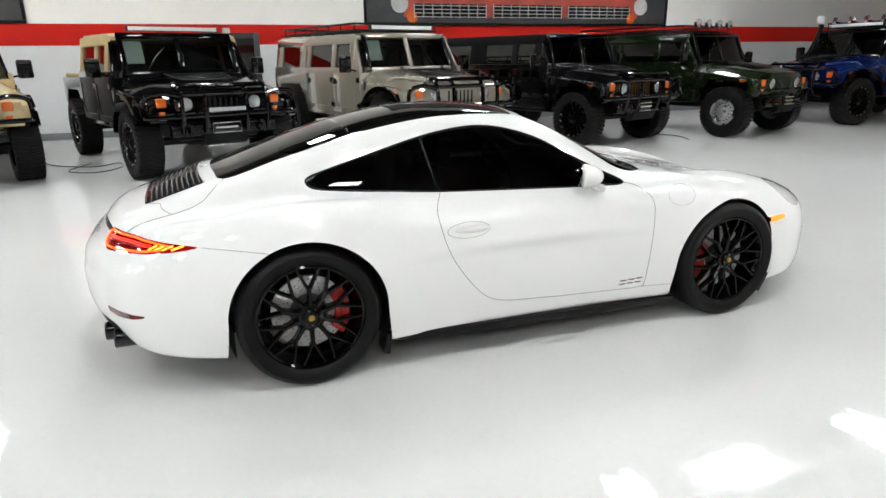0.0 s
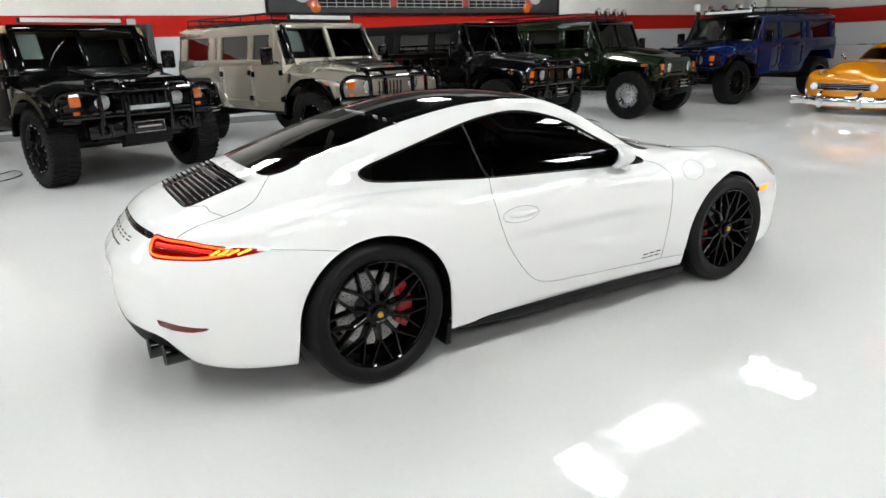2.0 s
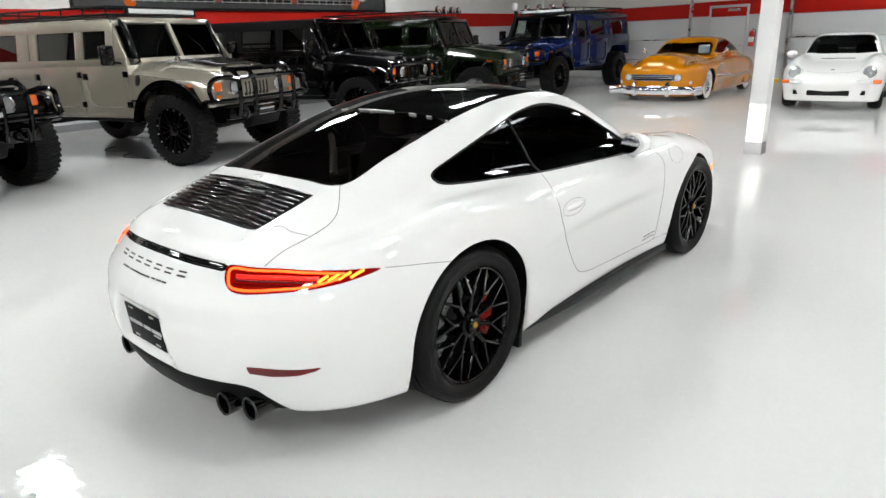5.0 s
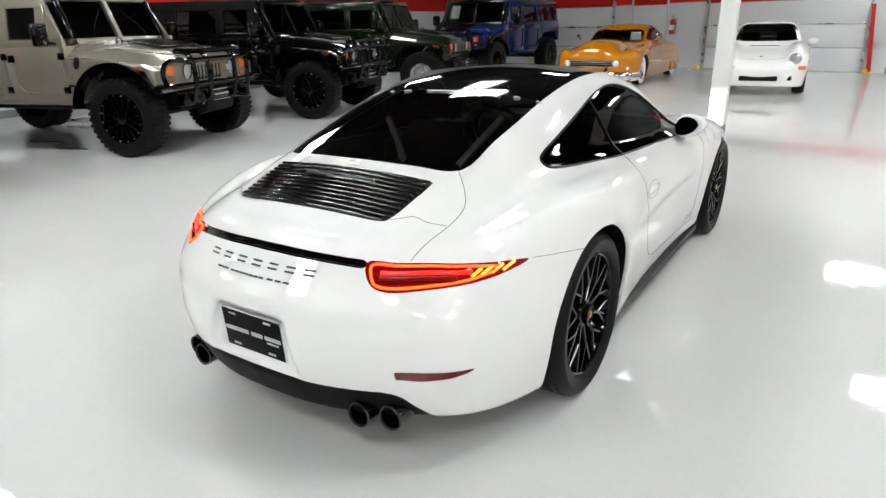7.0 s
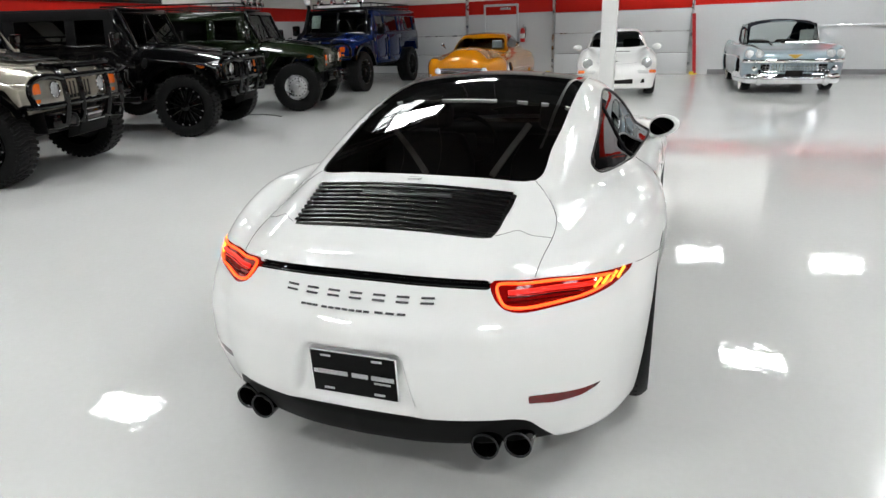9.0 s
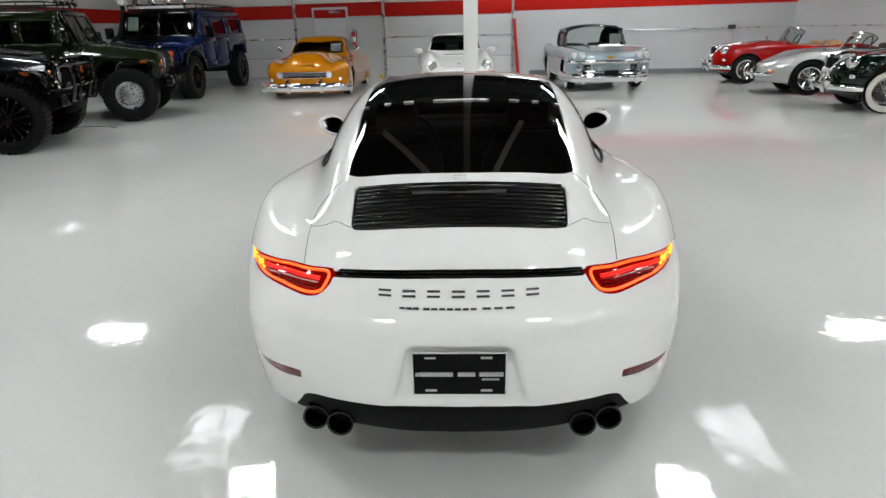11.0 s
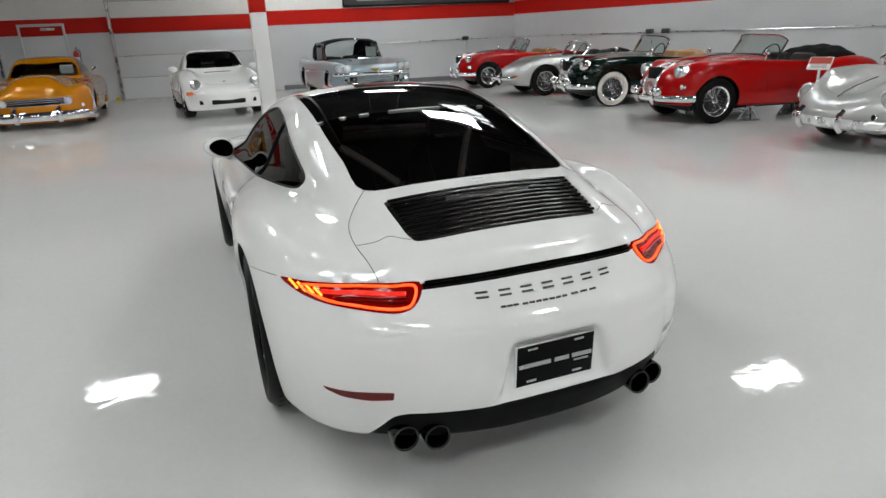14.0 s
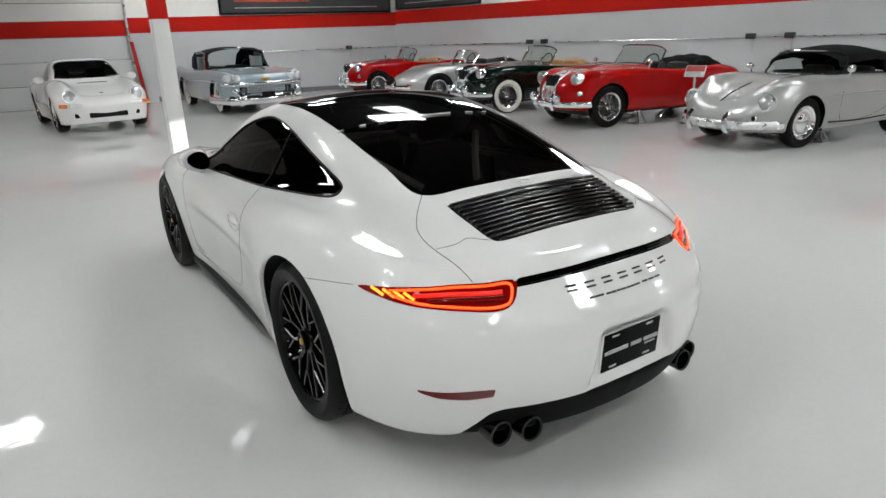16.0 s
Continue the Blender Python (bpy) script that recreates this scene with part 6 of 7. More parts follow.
def closed_white_coupe():
    """The older white coupe with round headlamps."""
    f = car_field(sp(-2.1, .74, -1.6, .84, -1.136, .875, -.6, .85, 0, .83, .6, .83, 1.136, .855, 1.6, .82, 2.05, .66),
                  sp(-2.1, .62, -1.6, .80, -1.0, .84, .3, .86, .7, .87, 1.1, .80, 1.5, .72, 1.85, .62, 2.1, .52), 2.0, -2.12, sp(-2.1, .25, -1, .17, 1.5, .15, 2.1, .18),
                  sp(-2.1, 0, .3, 0, .8, .06, 1.2, .12, 1.6, .13, 1.9, .06, 2.1, 0), .62, .15, nose=.3, tail=.4, k=.12,
                  cabin=(sp(-2.4, .3, -2.0, .70, -1.7, .86, -1.2, 1.06, -.7, 1.23, -.2, 1.30, .1, 1.29, .3, 1.22, .55, 1.05, .85, .84, 1.1, .66, 1.4, .3), sp(-2.0, .4, -1.2, .60, -.4, .69, .2, .70, .7, .64, 1.0, .55), .5, .9))
    c = Classic("older white coupe with round headlamps and amber turn lamps", "white_paint", (-.22, 11.35), -85, 2.272, f, (-1.0, -2.3, .1), (1.0, 2.2, 1.38), "car")
    sh = c.sh
    c.arches(.345, .32)
    sh.cut(4, outline_xy(smooth_loop([(-.50, .17), (0, .22), (.50, .17), (.565, .42), (.60, .62), (.33, .70), (0, .72), (-.33, .70), (-.60, .62), (-.565, .42)], 4)), lambda x, y, z: z > .82)
    win = outline_yz(smooth_loop([(-1.1, .93), (-.5, .90), (.30, .90), (.10, 1.05), (-.12, 1.17), (-.5, 1.17), (-.9, 1.06)], 4))
    sh.cut(1, win, lambda x, y, z: (np.abs(x) > .35) & (z > .8))
    sh.cut(2, outline_xy(smooth_loop([(-.4, -1.35), (.4, -1.35), (.45, -.8), (-.45, -.8)], 4)), lambda x, y, z: z > .85)
    for s in (1, -1):
        sh.panel("side_window", 1, "tint", c.root, "tinted side window", -.003, s)
    sh.panel("windscreen", 4, "smoke", c.root, "dark windscreen", -.003)
    sh.panel("rear_window", 2, "smoke", c.root, "", -.003)
    c.body()
    part("cabin_floor", box((-.6, -1.2, .2), (.6, .8, .25)), "leather_black", c.root)
    for x in (-.36, .36):
        bm = bm_box(bmesh.new(), (x - .22, -.5, .3), (x + .22, 0, .5), .05)
        bm_box(bm, (x - .2, -.55, .45), (x + .2, -.42, 1.08), .06)
        part("seat", bm, "leather_black", c.root)
    part("dashboard", box((-.6, .4, .6), (.6, .62, .86), .04), "leather_black", c.root)
    c.lamps(.60, .66, .122, out=.02, tilt=24, ring="white_paint", glass="head_glass")
    for s in (1, -1):
        p = c.nose(s * .68, .50)
        part("turn_lamp", box((s * .725 - .075, p.y - .14, .465), (s * .725 + .075, p.y + .012, .53), .015), "amber", c.root, "amber turn lamp")
        p = c.nose(s * .5, .50)
        part("fog_lamp", box((s * .53 - .12, p.y - .08, .465), (s * .53 + .12, p.y + .02, .53), .012), "lamp_glass", c.root, "clear fog lamp")
        p = c.nose(s * .55, .30)
        part("air_intake", box((s * .50 - .08, p.y - .06, .28), (s * .50 + .08, p.y + .02, .36), .015), "gap", c.root, "dark air intake")
        bm = bmesh.new()
        bmesh.ops.create_uvsphere(bm, u_segments=16, v_segments=10, radius=1, matrix=Matrix.Translation((s * .88, .45, .93)) @ Matrix.Diagonal((.1, .06, .065, 1)))
        part("door_mirror", bm, "white_paint", c.root, "white door mirror")
    p = c.nose(0, .31)
    part("air_intake", box((-.34, p.y - .06, .27), (.34, p.y + .006, .36), .015), "gap", c.root, "dark air intake")
    p = c.nose(0, .62)
    part("hood_gap", tube([tuple(sh.on((x, 1.78 - .25 * abs(x) ** 2, 3), (0, 0, -1))) for x in np.linspace(-.42, .42, 11)], .0016, 5), "charcoal", c.root)
    part("cowl_vent", tube([tuple(sh.on((x, .9, 3), (0, 0, -1))) for x in np.linspace(-.28, .28, 9)], .009, 5), "gap", c.root)
    q = sh.on((0, 1.62, 3), (0, 0, -1))
    part("crest", box((-.03, 1.59, q.z - .006), (.03, 1.65, q.z + .006), .004), "dark_steel", c.root)
    c.wheels(1.44, .32, .22, .225, centre="alloy")
    for s in (1, -1):
        part("door_gap", tube([tuple(Vector((s * q.x, q.y, q.z))) for q in [sh.on((3, y, z), (-1, 0, 0)) for y, z in smooth_line([(-.45, .86), (-.5, .6), (-.4, .32), (.2, .25), (.55, .26), (.6, .5), (.58, .8)], 4)]], .003, 5), "gap", c.root)
    c.root.scale = (1, 1, 1.055)
    return c.root


def lead_sled():
    """The lowered candy-orange custom coupe with a chopped roof."""
    f = car_field(sp(-2.9, .80, -2.3, .96, -1.5, 1.0, -.5, .98, .5, .97, 1.2, .99, 1.7, .99, 2.2, .93, 2.5, .8),
                  sp(-2.9, .55, -2.3, .72, -1.6, .84, -.6, .90, .4, .90, .9, .86, 1.5, .78, 2.0, .74, 2.3, .70, 2.5, .64), 2.42, -2.85, sp(-2.9, .14, 2.5, .11),
                  sp(-2.9, 0, .3, 0, .8, .01, 1.4, .05, 2.0, .085, 2.4, .06), .80, .2, nose=.22, tail=.5, k=.16, power=3.0,
                  front_prof=sp(.1, -.03, .25, .0, .5, .03, .68, .02, .8, -.03, .95, -.16), rear_prof=sp(.1, .1, .4, 0, .7, .3, .9, .8),
                  cabin=(sp(-2.9, .3, -2.4, .66, -1.8, .92, -1.2, 1.17, -.6, 1.33, -.1, 1.37, .2, 1.34, .35, 1.27, .65, 1.03, .85, .88, 1.1, .68, 1.4, .3), sp(-2.2, .5, -1.2, .72, -.2, .76, .3, .75, .8, .72), .42, .95), blend=.10,
                  peak=sp(-2.9, 0, .3, .0, .9, .12, 1.5, .25, 2.0, .27, 2.3, .22, 2.5, .14), peak_w=.50, peak_p=4)
    c = Classic("lowered candy orange custom coupe with a chopped roof and chrome bumper", "orange_paint", (-3.78, 12.05), -89, 2.98, f, (-1.1, -3.1, .08), (1.1, 2.65, 1.45))
    sh = c.sh
    c.arches(.37, .32, rear=False)
    sh.cut(4, outline_xy(smooth_loop([(-.55, .36), (0, .42), (.55, .36), (.64, .56), (.62, .70), (.3, .78), (0, .8), (-.3, .78), (-.62, .70), (-.64, .56)], 4)), lambda x, y, z: z > .92)
    win = outline_yz(smooth_loop([(-1.15, 1.02), (-.4, 1.0), (.5, .99), (.3, 1.16), (.05, 1.25), (-.5, 1.26), (-1.0, 1.17)], 4))
    sh.cut(1, win, lambda x, y, z: (np.abs(x) > .35) & (z > .9))
    for s in (1, -1):
        sh.panel("side_window", 1, "tint", c.root, "tinted side window", -.003, s)
    sh.panel("windscreen", 4, "clear", c.root, "narrow windscreen", -.003)
    sh.cut(2, outline_xy(smooth_loop([(-.46, -1.75), (.46, -1.75), (.52, -1.2), (-.52, -1.2)], 4)), lambda x, y, z: z > .9)
    sh.panel("rear_window", 2, "clear", c.root, "", -.003)
    # the wide grille mouth
    sh.cut(7, outline_xz(smooth_loop([(-.62, .505), (-.52, .47), (0, .465), (.52, .47), (.62, .505), (.62, .55), (.52, .583), (0, .59), (-.52, .583), (-.62, .55)], 4)), lambda x, y, z: y > 1.9)
    sh.panel("grille_mouth", 7, "gap", c.root, "dark grille mouth", -.06)
    c.body()
    mouth = [sh.on((x, 5, z), (0, -1, 0)) for x, z in smooth_loop([(-.62, .505), (-.52, .47), (0, .465), (.52, .47), (.62, .505), (.62, .55), (.52, .583), (0, .59), (-.52, .583), (-.62, .55)], 4)]
    part("grille_surround", tube([tuple(p) for p in mouth], .010, 8, True), "chrome", c.root, "chrome grille surround")
    for k, z in enumerate((.51, .55)):
        part("grille_bar", tube([(x, c.nose(x, z).y + .01, z + .012 * math.cos(3 * x)) for x in np.linspace(-.58, .58, 13)], .011 if k else .008, 8), "chrome", c.root)
    c.lamps(.57, .53, .075, out=.05)
    for s in (1, -1):
        p = c.nose(s * .80, .42)
        part("parking_lamp", lathe([(.035, p.y - .03), (.035, p.y + .01), (.0001, p.y + .02)], 1, 16, (s * .80, 0, .42)), "lamp_glass", c.root)
    c.bumper(.25, .98, .062, .06, wrap=.25, over=(.38,))
    c.bumper(.2, .9, .03, .05)
    part("hood_ridge", tube([tuple(sh.on((0, y, 3), (0, 0, -1))) for y in np.linspace(1.0, 2.3, 12)], .012, 6), "orange_paint", c.root)
    c.line([(1.1, .52), (.6, .5), (.1, .49)], None, .018, "chrome")
    for s in (1, -1):
        part("fender_skirt", prism([(-1.9, .2), (-1.1, .2), (-1.05, .5), (-1.2, .62), (-1.8, .62), (-1.95, .5)], 0, s * .95, s * .985, .01), "orange_paint", c.root, "orange rear wheel skirt")
        bm = bmesh.new()
        bm_rod(bm, (s * .93, .62, 1.0), (s * 1.0, .62, 1.05), .02)
        part("mirror_post", bm, "chrome", c.root)
        part("door_mirror", lathe([(.0001, .58), (.045, .59), (.05, .62), (.0001, .66)], 1, 16, (s * 1.0, 0, 1.07)), "chrome", c.root, "small chrome mirror")
    part("cabin_floor", box((-.7, -1.4, .3), (.7, .8, .34)), "leather_tan", c.root)
    bm = bm_box(bmesh.new(), (-.65, -.6, .4), (.65, -.1, .7), .08)
    bm_box(bm, (-.65, -.75, .6), (.65, -.55, 1.08), .08)
    part("bench_seat", bm, "leather_tan", c.root, "pale leather bench")
    part("dashboard", box((-.7, .4, .7), (.7, .6, .92), .04), "leather_black", c.root)
    part("price_card", box((-.56, .47, .99), (-.3, .475, 1.17)), "paper", c.root, "white card behind the windscreen")
    c.wheels(1.66, .33, .19, .2, "whitewall", "disc")
    return c.root


def finned_convertible():
    """The pale blue fifties convertible with a dark top, twin headlamps and much chrome."""
    f = car_field(sp(-2.7, .88, -2.2, .97, -1.4, .99, 0, .98, 1.2, .99, 1.8, .98, 2.3, .94),
                  sp(-2.7, .78, -2.0, .86, -1.0, .92, .3, .96, .8, .97, 1.2, .94, 1.8, .89, 2.2, .85, 2.4, .78), 2.32, -2.65, sp(-2.7, .25, 2.4, .22),
                  sp(-2.7, .22, -2.2, .16, -1.5, .06, -.5, .0, .8, .0, 1.4, .04, 2.0, .075, 2.35, .05), .84, .17, nose=.12, tail=.15, k=.09, power=4.0,
                  front_prof=sp(.1, -.1, .3, -.03, .5, 0, .7, .0, .95, -.05))
    c = Classic("pale blue fifties convertible with raised dark top and chrome grille", "ice_blue_paint", (3.32, 12.3), -89, 2.98, f, (-1.1, -2.85, .12), (1.1, 2.5, 1.15))
    c.arches(.40, .36)
    sh = c.sh
    c.cockpit(smooth_loop([(-.68, .35), (0, .42), (.68, .35), (.72, 0), (.7, -1.0), (.5, -1.2), (-.5, -1.2), (-.7, -1.0), (-.72, 0)], 4), .45, "leather_black", ((-.34, -.1), (.34, -.1), (-.34, -.85), (.34, -.85)), (-.36, .2, .98))
    c.body()
    low, high = c.screen(.80, .62, .22, .48, .24, card=True)
    # raised top
    bm = bmesh.new()
    rings = []
    for y, z, hw in ((.38, 1.43, .72), (.2, 1.47, .74), (-.3, 1.49, .75), (-.8, 1.46, .74), (-1.15, 1.33, .71), (-1.36, 1.0, .68)):
        rings.append([bm.verts.new((hw * math.sin(a), y, z - .16 * (1 - math.cos(a)) - (.06 if abs(a) > 1.4 else 0))) for a in np.linspace(-1.5, 1.5, 13)])
    for j, (a, b) in enumerate(zip(rings, rings[1:])):
        for i in range(12):
            if not (j >= 3 and 3 <= i <= 8):
                bm.faces.new((a[i], a[i + 1], b[i + 1], b[i]))
    part("canvas_top", bm, "navy_canvas", c.root, "raised dark canvas top", smooth=60)
    for s in (1, -1):
        part("top_side", prism([(-.75, .97), (-1.35, .97), (-1.2, 1.24), (-.95, 1.33), (-.8, 1.38)], 0, s * .68, s * .71, .006), "navy_canvas", c.root)
        part("side_window", prism([(-.7, .97), (.5, .98), (.28, 1.38), (-.6, 1.40)], 0, s * .72, s * .725), "clear", c.root)
    for x in (.66, .84):
        c.lamps(x, .80, .085, out=.05)
    c.grille(.62, .42, .60, 19)
    for z in (.455, .50, .545):
        part("grille_line", tube([(x, c.nose(x, z).y + .02, z) for x in np.linspace(-.62, .62, 9)], .008, 6), "chrome", c.root)
    c.bumper(.31, .96, .07, .06, wrap=.35, over=(.62,))
    c.bumper(.66, .92, .026, .035, wrap=.12)
    for s in (1, -1):
        p = c.nose(s * .7, .52)
        part("bumper_cone", lathe([(.0001, p.y + .2), (.05, p.y + .16), (.075, p.y + .05), (.07, p.y - .05)], 1, 20, (s * .74, 0, .52)), "chrome", c.root, "chrome bumper cone")
    p = c.nose(0, .40)
    part("number_plate", box((-.16, p.y + .13, .36), (.16, p.y + .14, .48), .004), "gap", c.root, "dark number plate")
    p = c.nose(0, .74)
    part("nose_emblem", prism([(-.14, .79), (.14, .79), (.0, .70)], 1, p.y - .01, p.y + .025, .006), "gold", c.root, "gold chevron emblem")
    for s in (1, -1):
        part("hood_ornament", tube([(s * .32, .9, sh.on((s * .32, .9, 3), (0, 0, -1)).z + .02), (s * .32, 1.5, sh.on((s * .32, 1.5, 3), (0, 0, -1)).z + .02)], .016, 6), "chrome", c.root)
        part("cowl_chrome", tube([tuple(sh.on((s * x, .74 - .1 * x, 3), (0, 0, -1)) + Vector((0, 0, .01))) for x in np.linspace(.05, .72, 6)], .018, 6), "chrome", c.root)
    c.line([(1.9, .7), (1.0, .72), (0, .7), (-1.0, .66), (-2.2, .68)], None, .012, "chrome")
    c.line([(1.0, .3), (0, .28), (-1.0, .3)], None, .016, "chrome")
    c.wheels(1.60, .36, .2, .2, "whitewall", "disc")
    return c.root


def roadster(label, mat, front, heading, seat, kind, wall="rubber"):
    """A sweeping fifties roadster with wire wheels; kind sets its nose."""
    if kind == "long":
        f = car_field(sp(-2.1, .5, -1.6, .68, -1.2, .76, -.5, .77, .3, .77, 1.0, .79, 1.5, .78, 2.0, .64, 2.2, .5),
                      sp(-2.1, .6, -1.6, .78, -1.0, .86, -.3, .87, .3, .90, .8, .88, 1.4, .80, 1.9, .68, 2.2, .52), 2.18, -2.1, sp(-2.1, .3, 0, .2, 2.2, .26),
                      sp(-2.1, .02, -1.2, .06, -.4, .0, .5, .0, 1.2, .03, 1.7, .05, 2.1, .0), .58, .14, nose=.75, tail=.6, k=.16, power=2.2, front_prof=sp(.1, -.3, .3, -.08, .45, 0, .6, -.08, .8, -.4))
        wb, hi_z = 2.44, 1.1
    else:
        f = car_field(sp(-2.15, .5, -1.7, .70, -1.3, .79, -.7, .80, 0, .79, .8, .79, 1.3, .80, 1.8, .77, 2.1, .64),
                      sp(-2.15, .5, -1.7, .76, -1.2, .88, -.5, .92, .2, .98, .7, 1.0, 1.2, .97, 1.7, .88, 2.0, .74, 2.15, .6), 2.02, -2.15, sp(-2.15, .32, 0, .24, 2.1, .3),
                      sp(-2.1, .0, -1.3, .04, -.6, -.04, .1, -.08, .8, -.06, 1.3, -.02, 1.8, .05, 2.1, .03), .60, .17, nose=.42, tail=.55, k=.15, power=2.2,
                      front_prof=sp(.2, -.12, .4, -.02, .6, 0, .8, -.05, 1.0, -.2))
        wb, hi_z = 2.59, 1.2
    c = Classic(label, mat, front, heading, wb, f, (-1.0, -2.35, .15), (1.0, 2.35, hi_z), cell=.03)
    c.arches(.385, .345)
    sh = c.sh
    c.cockpit(smooth_loop([(-.5, .22), (0, .28), (.5, .22), (.58, -.1), (.56, -.7), (.35, -.95), (-.35, -.95), (-.56, -.7), (-.58, -.1)], 4), .42, seat, ((-.3, -.25), (.3, -.25)), (-.32, .12, .95), seat if seat == "leather_tan" else "leather_black")
    if kind == "long":
        sh.cut(5, both_sides(lambda x, y, z: np.sqrt(((x - .6) / .10) ** 2 + ((y - 1.72) / .2) ** 2 + ((z - .72) / .14) ** 2) * .12 - .12), lambda x, y, z: y > 1.3)
        for s in (1, -1):
            sh.panel("headlamp", 5, "lamp_glass", c.root, "faired glass headlamp", .001, s)
            p = c.nose(s * .5, .47)
            part("turn_lamp", box((s * .5 - .08, p.y - .08, .45), (s * .5 + .08, p.y + .012, .49), .012), "amber", c.root, "orange turn lamp")
    c.body()
    c.screen(.62, .42, .2, .30, .2)
    if kind == "long":
        p = c.nose(0, .45)
        part("mouth", lathe([(.0001, p.y - .06), (.2, p.y - .05), (.23, p.y - .01)], 1, 28, (0, 0, .46)), "gap", c.root, "oval air intake").scale = (1, 1, 1)
        c.bumper(.42, .48, .028, .05, wrap=.12, over=(.25,))
        folded_top(c, -.8, -1.25, .5, .86, h=.1)
    else:
        c.lamps(.52, .79, .10, out=.06, glass="head_glass")
        c.lamps(.62, .58, .04, out=.03, name="side_lamp")
        c.grille(.15, .46, .86, 11, "bright_chrome", taper=.03)
        p = [c.nose(x, z) for x, z in smooth_loop([(-.17, .46), (0, .43), (.17, .46), (.15, .84), (0, .90), (-.15, .84)], 5)]
        part("grille_surround", tube([(q.x, q.y + .012, q.z) for q in p], .021, 8, True), "bright_chrome", c.root, "chrome grille surround")
        c.bumper(.40, .70, .034, .09, wrap=.15, over=(.24,))
        part("hood_strip", tube([tuple(sh.on((0, y, 3), (0, 0, -1))) for y in np.linspace(.6, 1.85, 10)], .01, 6), "chrome", c.root)
        for s in (1, -1):
            part("fog_lamp", lathe([(.0001, 2.03), (.055, 2.04), (.07, 2.1), (.06, 2.13), (.0001, 2.14)], 1, 18, (s * .36, 0, .5)), "chrome", c.root, "chrome fog lamp")
        if seat == "leather_black":
            folded_top(c, -.85, -1.35, .54, .9, h=.14)
        else:
            folded_top(c, -.7, -.95, .5, .86, "leather_tan", .1)
    for s in (1, -1):
        part("door_gap", tube([tuple(Vector((s * q.x, q.y, q.z))) for q in [sh.on((3, y, z), (-1, 0, 0)) for y, z in smooth_line([(-.6, .85), (-.58, .5), (-.5, .34), (.3, .33), (.45, .4), (.48, .85)], 4)]], .003, 5), "gap", c.root)
        q = sh.on((s * .72, .5, 3), (0, 0, -1))
        bm = bmesh.new()
        bm_rod(bm, q, q + Vector((s * .03, 0, .09)), .009)
        bmesh.ops.create_uvsphere(bm, u_segments=14, v_segments=8, radius=1, matrix=Matrix.Translation(q + Vector((s * .03, 0, .12))) @ Matrix.Diagonal((.055, .03, .045, 1)))
        part("door_mirror", bm, "chrome", c.root, "small chrome mirror")
    c.wheels(1.36, .345, .17, .225, wall, "wire")
    return c.root


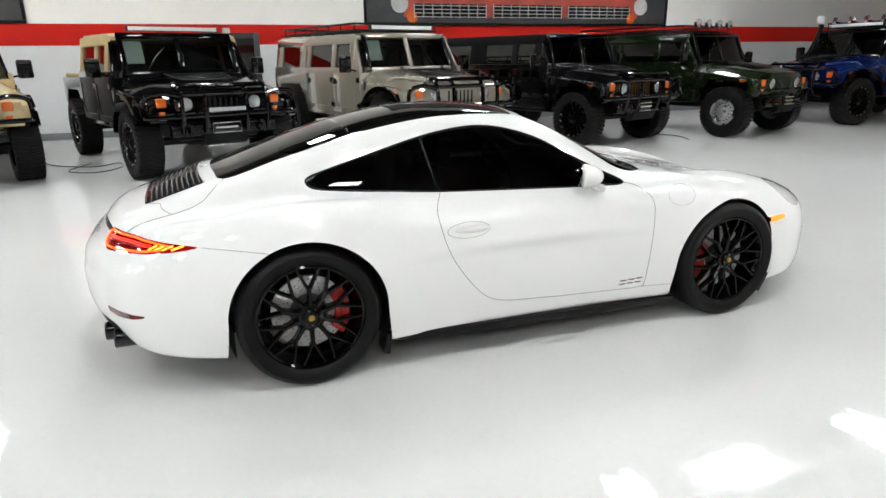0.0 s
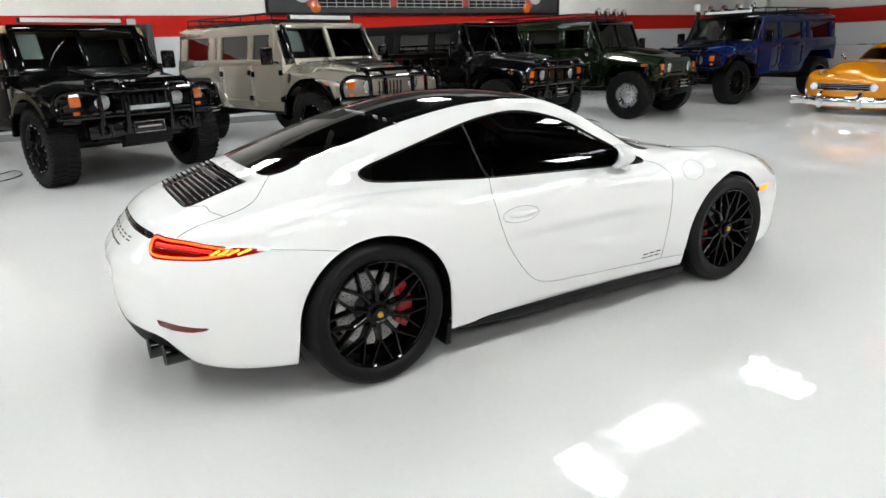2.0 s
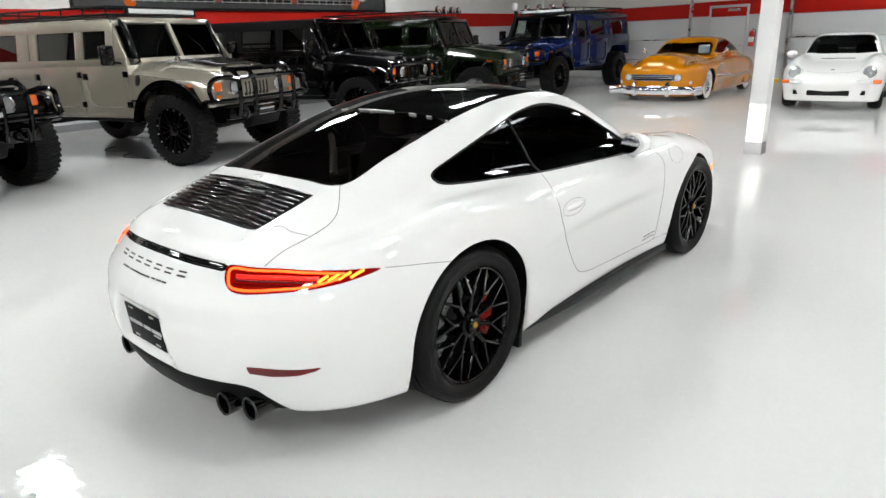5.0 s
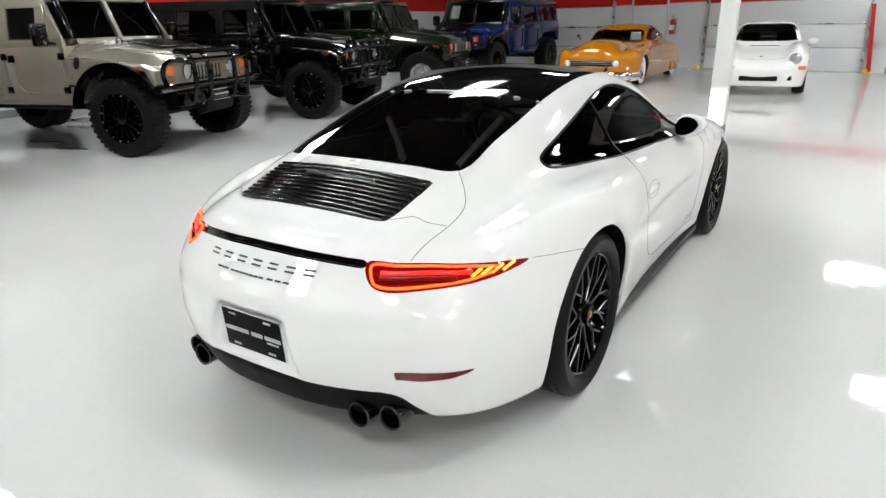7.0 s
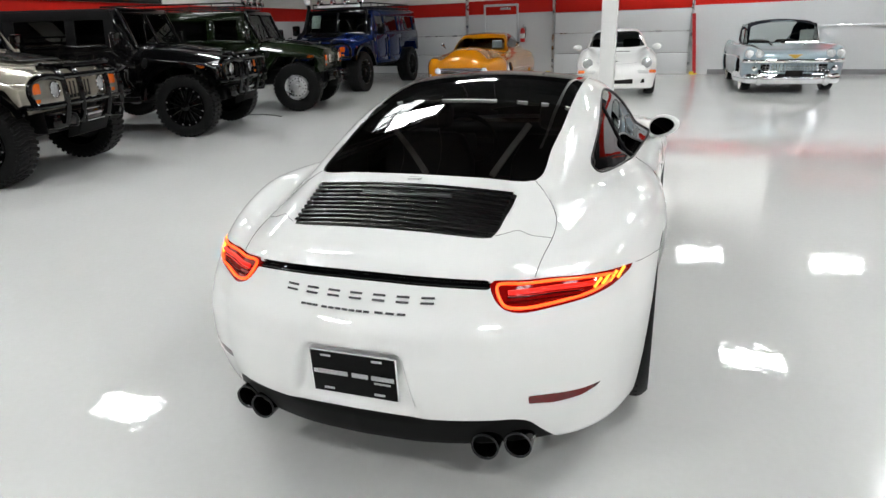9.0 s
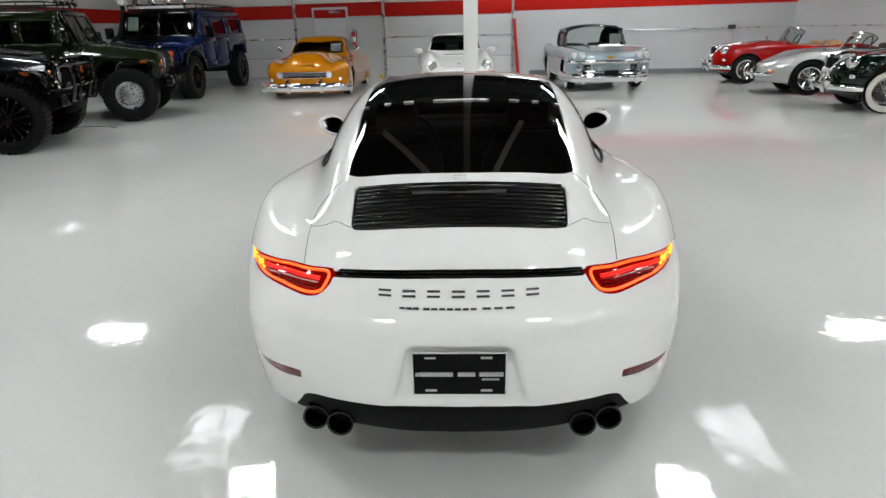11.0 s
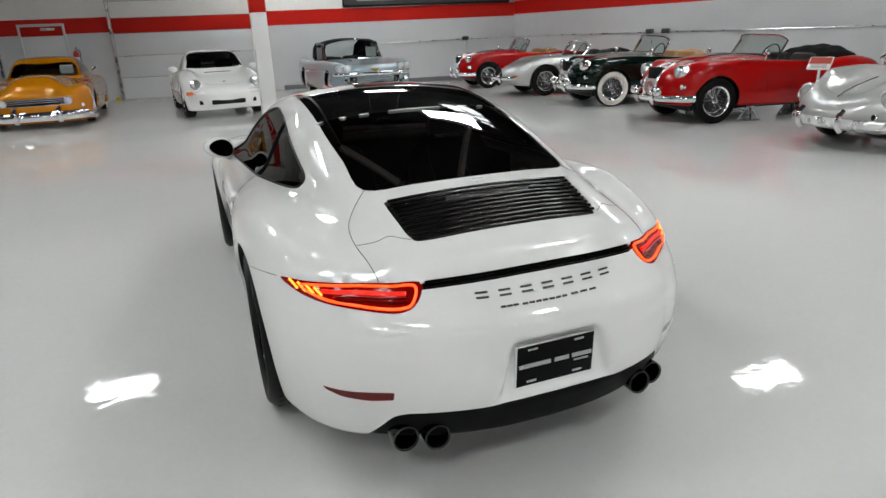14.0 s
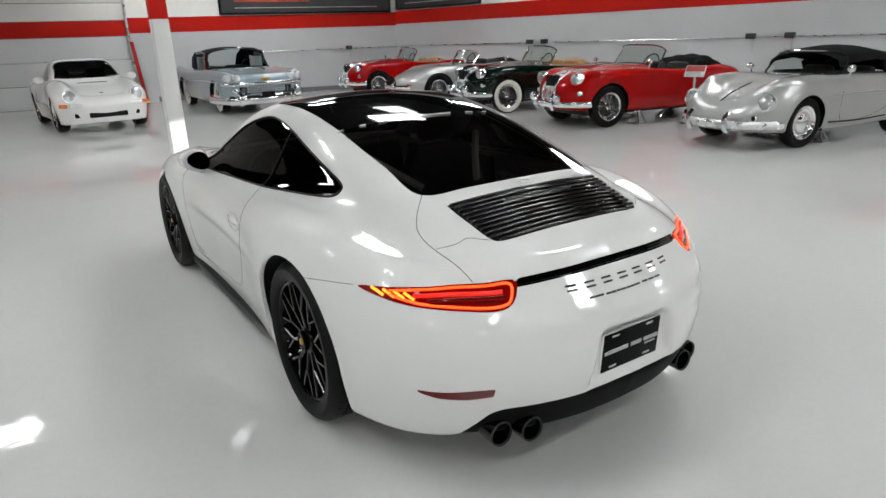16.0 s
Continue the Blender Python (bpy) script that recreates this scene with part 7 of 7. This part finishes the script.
def silver_speedster():
    f = car_field(sp(-1.95, .55, -1.5, .73, -1.05, .80, -.3, .80, .5, .80, 1.05, .815, 1.5, .79, 1.8, .70, 1.98, .58),
                  sp(-1.95, .45, -1.5, .72, -1.0, .84, -.3, .88, .4, .89, .7, .89, 1.1, .83, 1.5, .72, 1.8, .58, 2.0, .44), 1.93, -1.97, sp(-2, .28, 0, .2, 2, .24),
                  sp(-1.9, 0, -.4, 0, .3, .0, .8, .03, 1.2, .09, 1.6, .15, 1.9, .05), .58, .21, nose=.42, tail=.6, k=.16, power=2.3, front_prof=sp(.15, -.1, .3, -.02, .42, 0, .6, -.08, .8, -.3))
    c = Classic("silver speedster with black canvas top and chrome wheels", "silver_paint", (6.95, 1.55), 172, 2.1, f, (-1.0, -2.15, .15), (1.0, 2.1, 1.05), cell=.028)
    c.arches(.36, .32)
    sh = c.sh
    c.cockpit(smooth_loop([(-.5, .12), (0, .18), (.5, .12), (.58, -.2), (.55, -.8), (.3, -1.0), (-.3, -1.0), (-.55, -.8), (-.58, -.2)], 4), .4, "leather_black", ((-.3, -.3), (.3, -.3)), (-.32, 0, .9))
    c.body()
    c.screen(.6, .36, .16, .30, .16)
    bm = bmesh.new()
    rings = []
    for y, z, hw in ((.2, 1.16, .55), (0, 1.22, .6), (-.45, 1.25, .64), (-.9, 1.18, .64), (-1.2, 1.02, .62), (-1.35, .86, .56)):
        rings.append([bm.verts.new((hw * math.sin(a), y, z - .15 * (1 - math.cos(a)) - (.05 if abs(a) > 1.4 else 0))) for a in np.linspace(-1.5, 1.5, 13)])
    for a, b in zip(rings, rings[1:]):
        for i in range(12):
            bm.faces.new((a[i], a[i + 1], b[i + 1], b[i]))
    part("canvas_top", bm, "canvas_black", c.root, "raised black canvas top", smooth=60)
    for s in (1, -1):
        part("top_side", prism([(-.7, .86), (-1.3, .86), (-1.1, 1.0), (-.8, 1.06), (-.62, 1.0)], 0, s * .60, s * .63, .006), "canvas_black", c.root)
    c.lamps(.60, .61, .118, out=.03, tilt=20, ring="bright_chrome", glass="head_glass")
    c.lamps(.56, .42, .035, "gap", .02, "horn_grille")
    c.bumper(.33, .72, .036, .05, wrap=.16, over=(.3,)).data.materials[0] = M["bright_chrome"]
    q = [sh.on((0, y, 3), (0, 0, -1)) for y in np.linspace(1.2, 1.75, 8)]
    part("hood_strip", tube([tuple(p) for p in q], .01, 6), "chrome", c.root)
    for s in (1, -1):
        part("hood_gap", tube([tuple(sh.on((s * x, y, 3), (0, 0, -1))) for x, y in smooth_line([(.02, 1.72), (.3, 1.62), (.42, 1.3), (.46, .6)], 4)], .0014, 5), "charcoal", c.root)
        part("door_gap", tube([tuple(Vector((s * q.x, q.y, q.z))) for q in [sh.on((3, y, z), (-1, 0, 0)) for y, z in smooth_line([(-.55, .82), (-.5, .4), (.35, .3), (.42, .82)], 4)]], .003, 5), "gap", c.root)
        p = sh.on((s * .74, .3, 3), (0, 0, -1))
        bm = bmesh.new()
        bm_rod(bm, p, p + Vector((s * .04, 0, .08)), .009)
        bmesh.ops.create_uvsphere(bm, u_segments=14, v_segments=8, radius=1, matrix=Matrix.Translation(p + Vector((s * .04, 0, .12))) @ Matrix.Diagonal((.05, .06, .05, 1)))
        part("door_mirror", bm, "chrome", c.root, "small chrome mirror")
    c.line([(.75, .66), (.2, .66), (-.6, .65)], None, .006, "chrome")
    c.line([(.6, .3), (0, .28), (-.6, .3)], None, .01, "satin_black")
    c.wheels(1.36, .325, .17, .21, "rubber", "disc")
    return c.root


closed_white_coupe()
lead_sled()
finned_convertible()
silver_speedster()
roadster("red roadster with black folded top and wire wheels", "red_paint", (6.75, 4.66), 170, "leather_black", "xk")
roadster("dark green roadster with tan seats and whitewall wire wheels", "racing_green", (6.95, 7.58), 170, "leather_tan", "xk", "whitewall")
roadster("silver long-nosed roadster with black seats and wire wheels", "silver_paint", (7.1, 10.42), 172, "leather_black", "long")
roadster("red roadster with tan seats and wire wheels", "red_paint", (7.0, 13.32), 172, "leather_tan", "xk")


# ---- small things on the floor ----
def info_stand(x, y, turn):
    root = tagged(empty("info_stand", pose(x, y, 0, 0, 0, turn)), "slim grey stand with a tilted red and white information board", "information stand")
    part("foot", box((-.16, -.12, 0), (.16, .12, .015), .005), "steel", root)
    bm = bmesh.new()
    bm_rod(bm, (0, 0, .015), (0, 0, .78), .018, 12)
    part("pole", bm, "white_metal", root)
    m = pose(0, 0, .86, 50, 0, 0)
    board = part("board", bm_box(bmesh.new(), (-.16, -.11, -.01), (.16, .11, .01), .004, m), "paper", root, "white board")
    part("printed_panel", bm_box(bmesh.new(), (-.15, -.015, .0105), (.15, .1, .0125), 0, m), "poster_red", board, "red printed panel")
    for k in range(3):
        part("writing_bar", bm_box(bmesh.new(), (-.13, -.09 + .025 * k, .0105), (.11, -.08 + .025 * k, .012), 0, m), "base_grey", board)
    return root


info_stand(7.9, 3.25, -70)


def floor_cable(pts):
    ob = part("floor_cable", tube(smooth_line(pts, 6), .006, 6), "satin_black")
    return tagged(ob, "thin black cable lying on the floor by the trucks", "cable")


floor_cable([(-8.2, -4.2, .006), (-7.6, -3.9, .006), (-7.2, -3.3, .006), (-7.5, -3.0, .006), (-7.0, -2.9, .006), (-6.6, -3.2, .006), (-6.9, -3.6, .006), (-7.6, -3.4, .006)])
floor_cable([(-8.6, 1.2, .006), (-8.3, .9, .006), (-7.8, 1.1, .006), (-7.4, .8, .006), (-6.9, .95, .006)])
floor_cable([(-7.5, 6.6, .006), (-6.6, 7.0, .006), (-6.0, 6.8, .006)])


def drip_pan(x, y, turn, w=.5, d=.35):
    root = tagged(empty("drip_pan", pose(x, y, 0, 0, 0, turn)), "shallow grey metal drip pan on the floor under a car", "drip pan")
    bm = bmesh.new()
    bm_box(bm, (-w, -d, 0), (w, d, .008))
    for lo, hi in (((-w, -d, .008), (w, -d + .012, .04)), ((-w, d - .012, .008), (w, d, .04)), ((-w, -d + .012, .008), (-w + .012, d - .012, .04)), ((w - .012, -d + .012, .008), (w, d - .012, .04))):
        bm_box(bm, lo, hi)
    part("pan", bm, "steel", root)
    return root


drip_pan(7.6, 4.9, -10)
drip_pan(7.9, 1.6, -8)
drip_pan(-9.2, 2.4, 20, .7, .5)


def car_jack(x, y, turn):
    root = tagged(empty("jack_stand", pose(x, y, 0, 0, 0, turn)), "polished metal stand on the floor behind the front wheel", "jack stand")
    bm = bmesh.new()
    for sx in (-1, 1):
        for sy in (-1, 1):
            bm_rod(bm, (sx * .11, sy * .11, 0.0), (sx * .03, sy * .03, .2), .012, 8)
    part("leg_frame", bm, "chrome", root)
    part("saddle", box((-.06, -.05, .2), (.06, .05, .235), .008), "chrome", root)
    part("foot_plate", box((-.13, -.13, 0), (.13, .13, .012), .003), "steel", root)
    return root


car_jack(7.35, 3.95, 10)
car_jack(8.4, 4.1, 10)
car_jack(7.5, .95, 10)
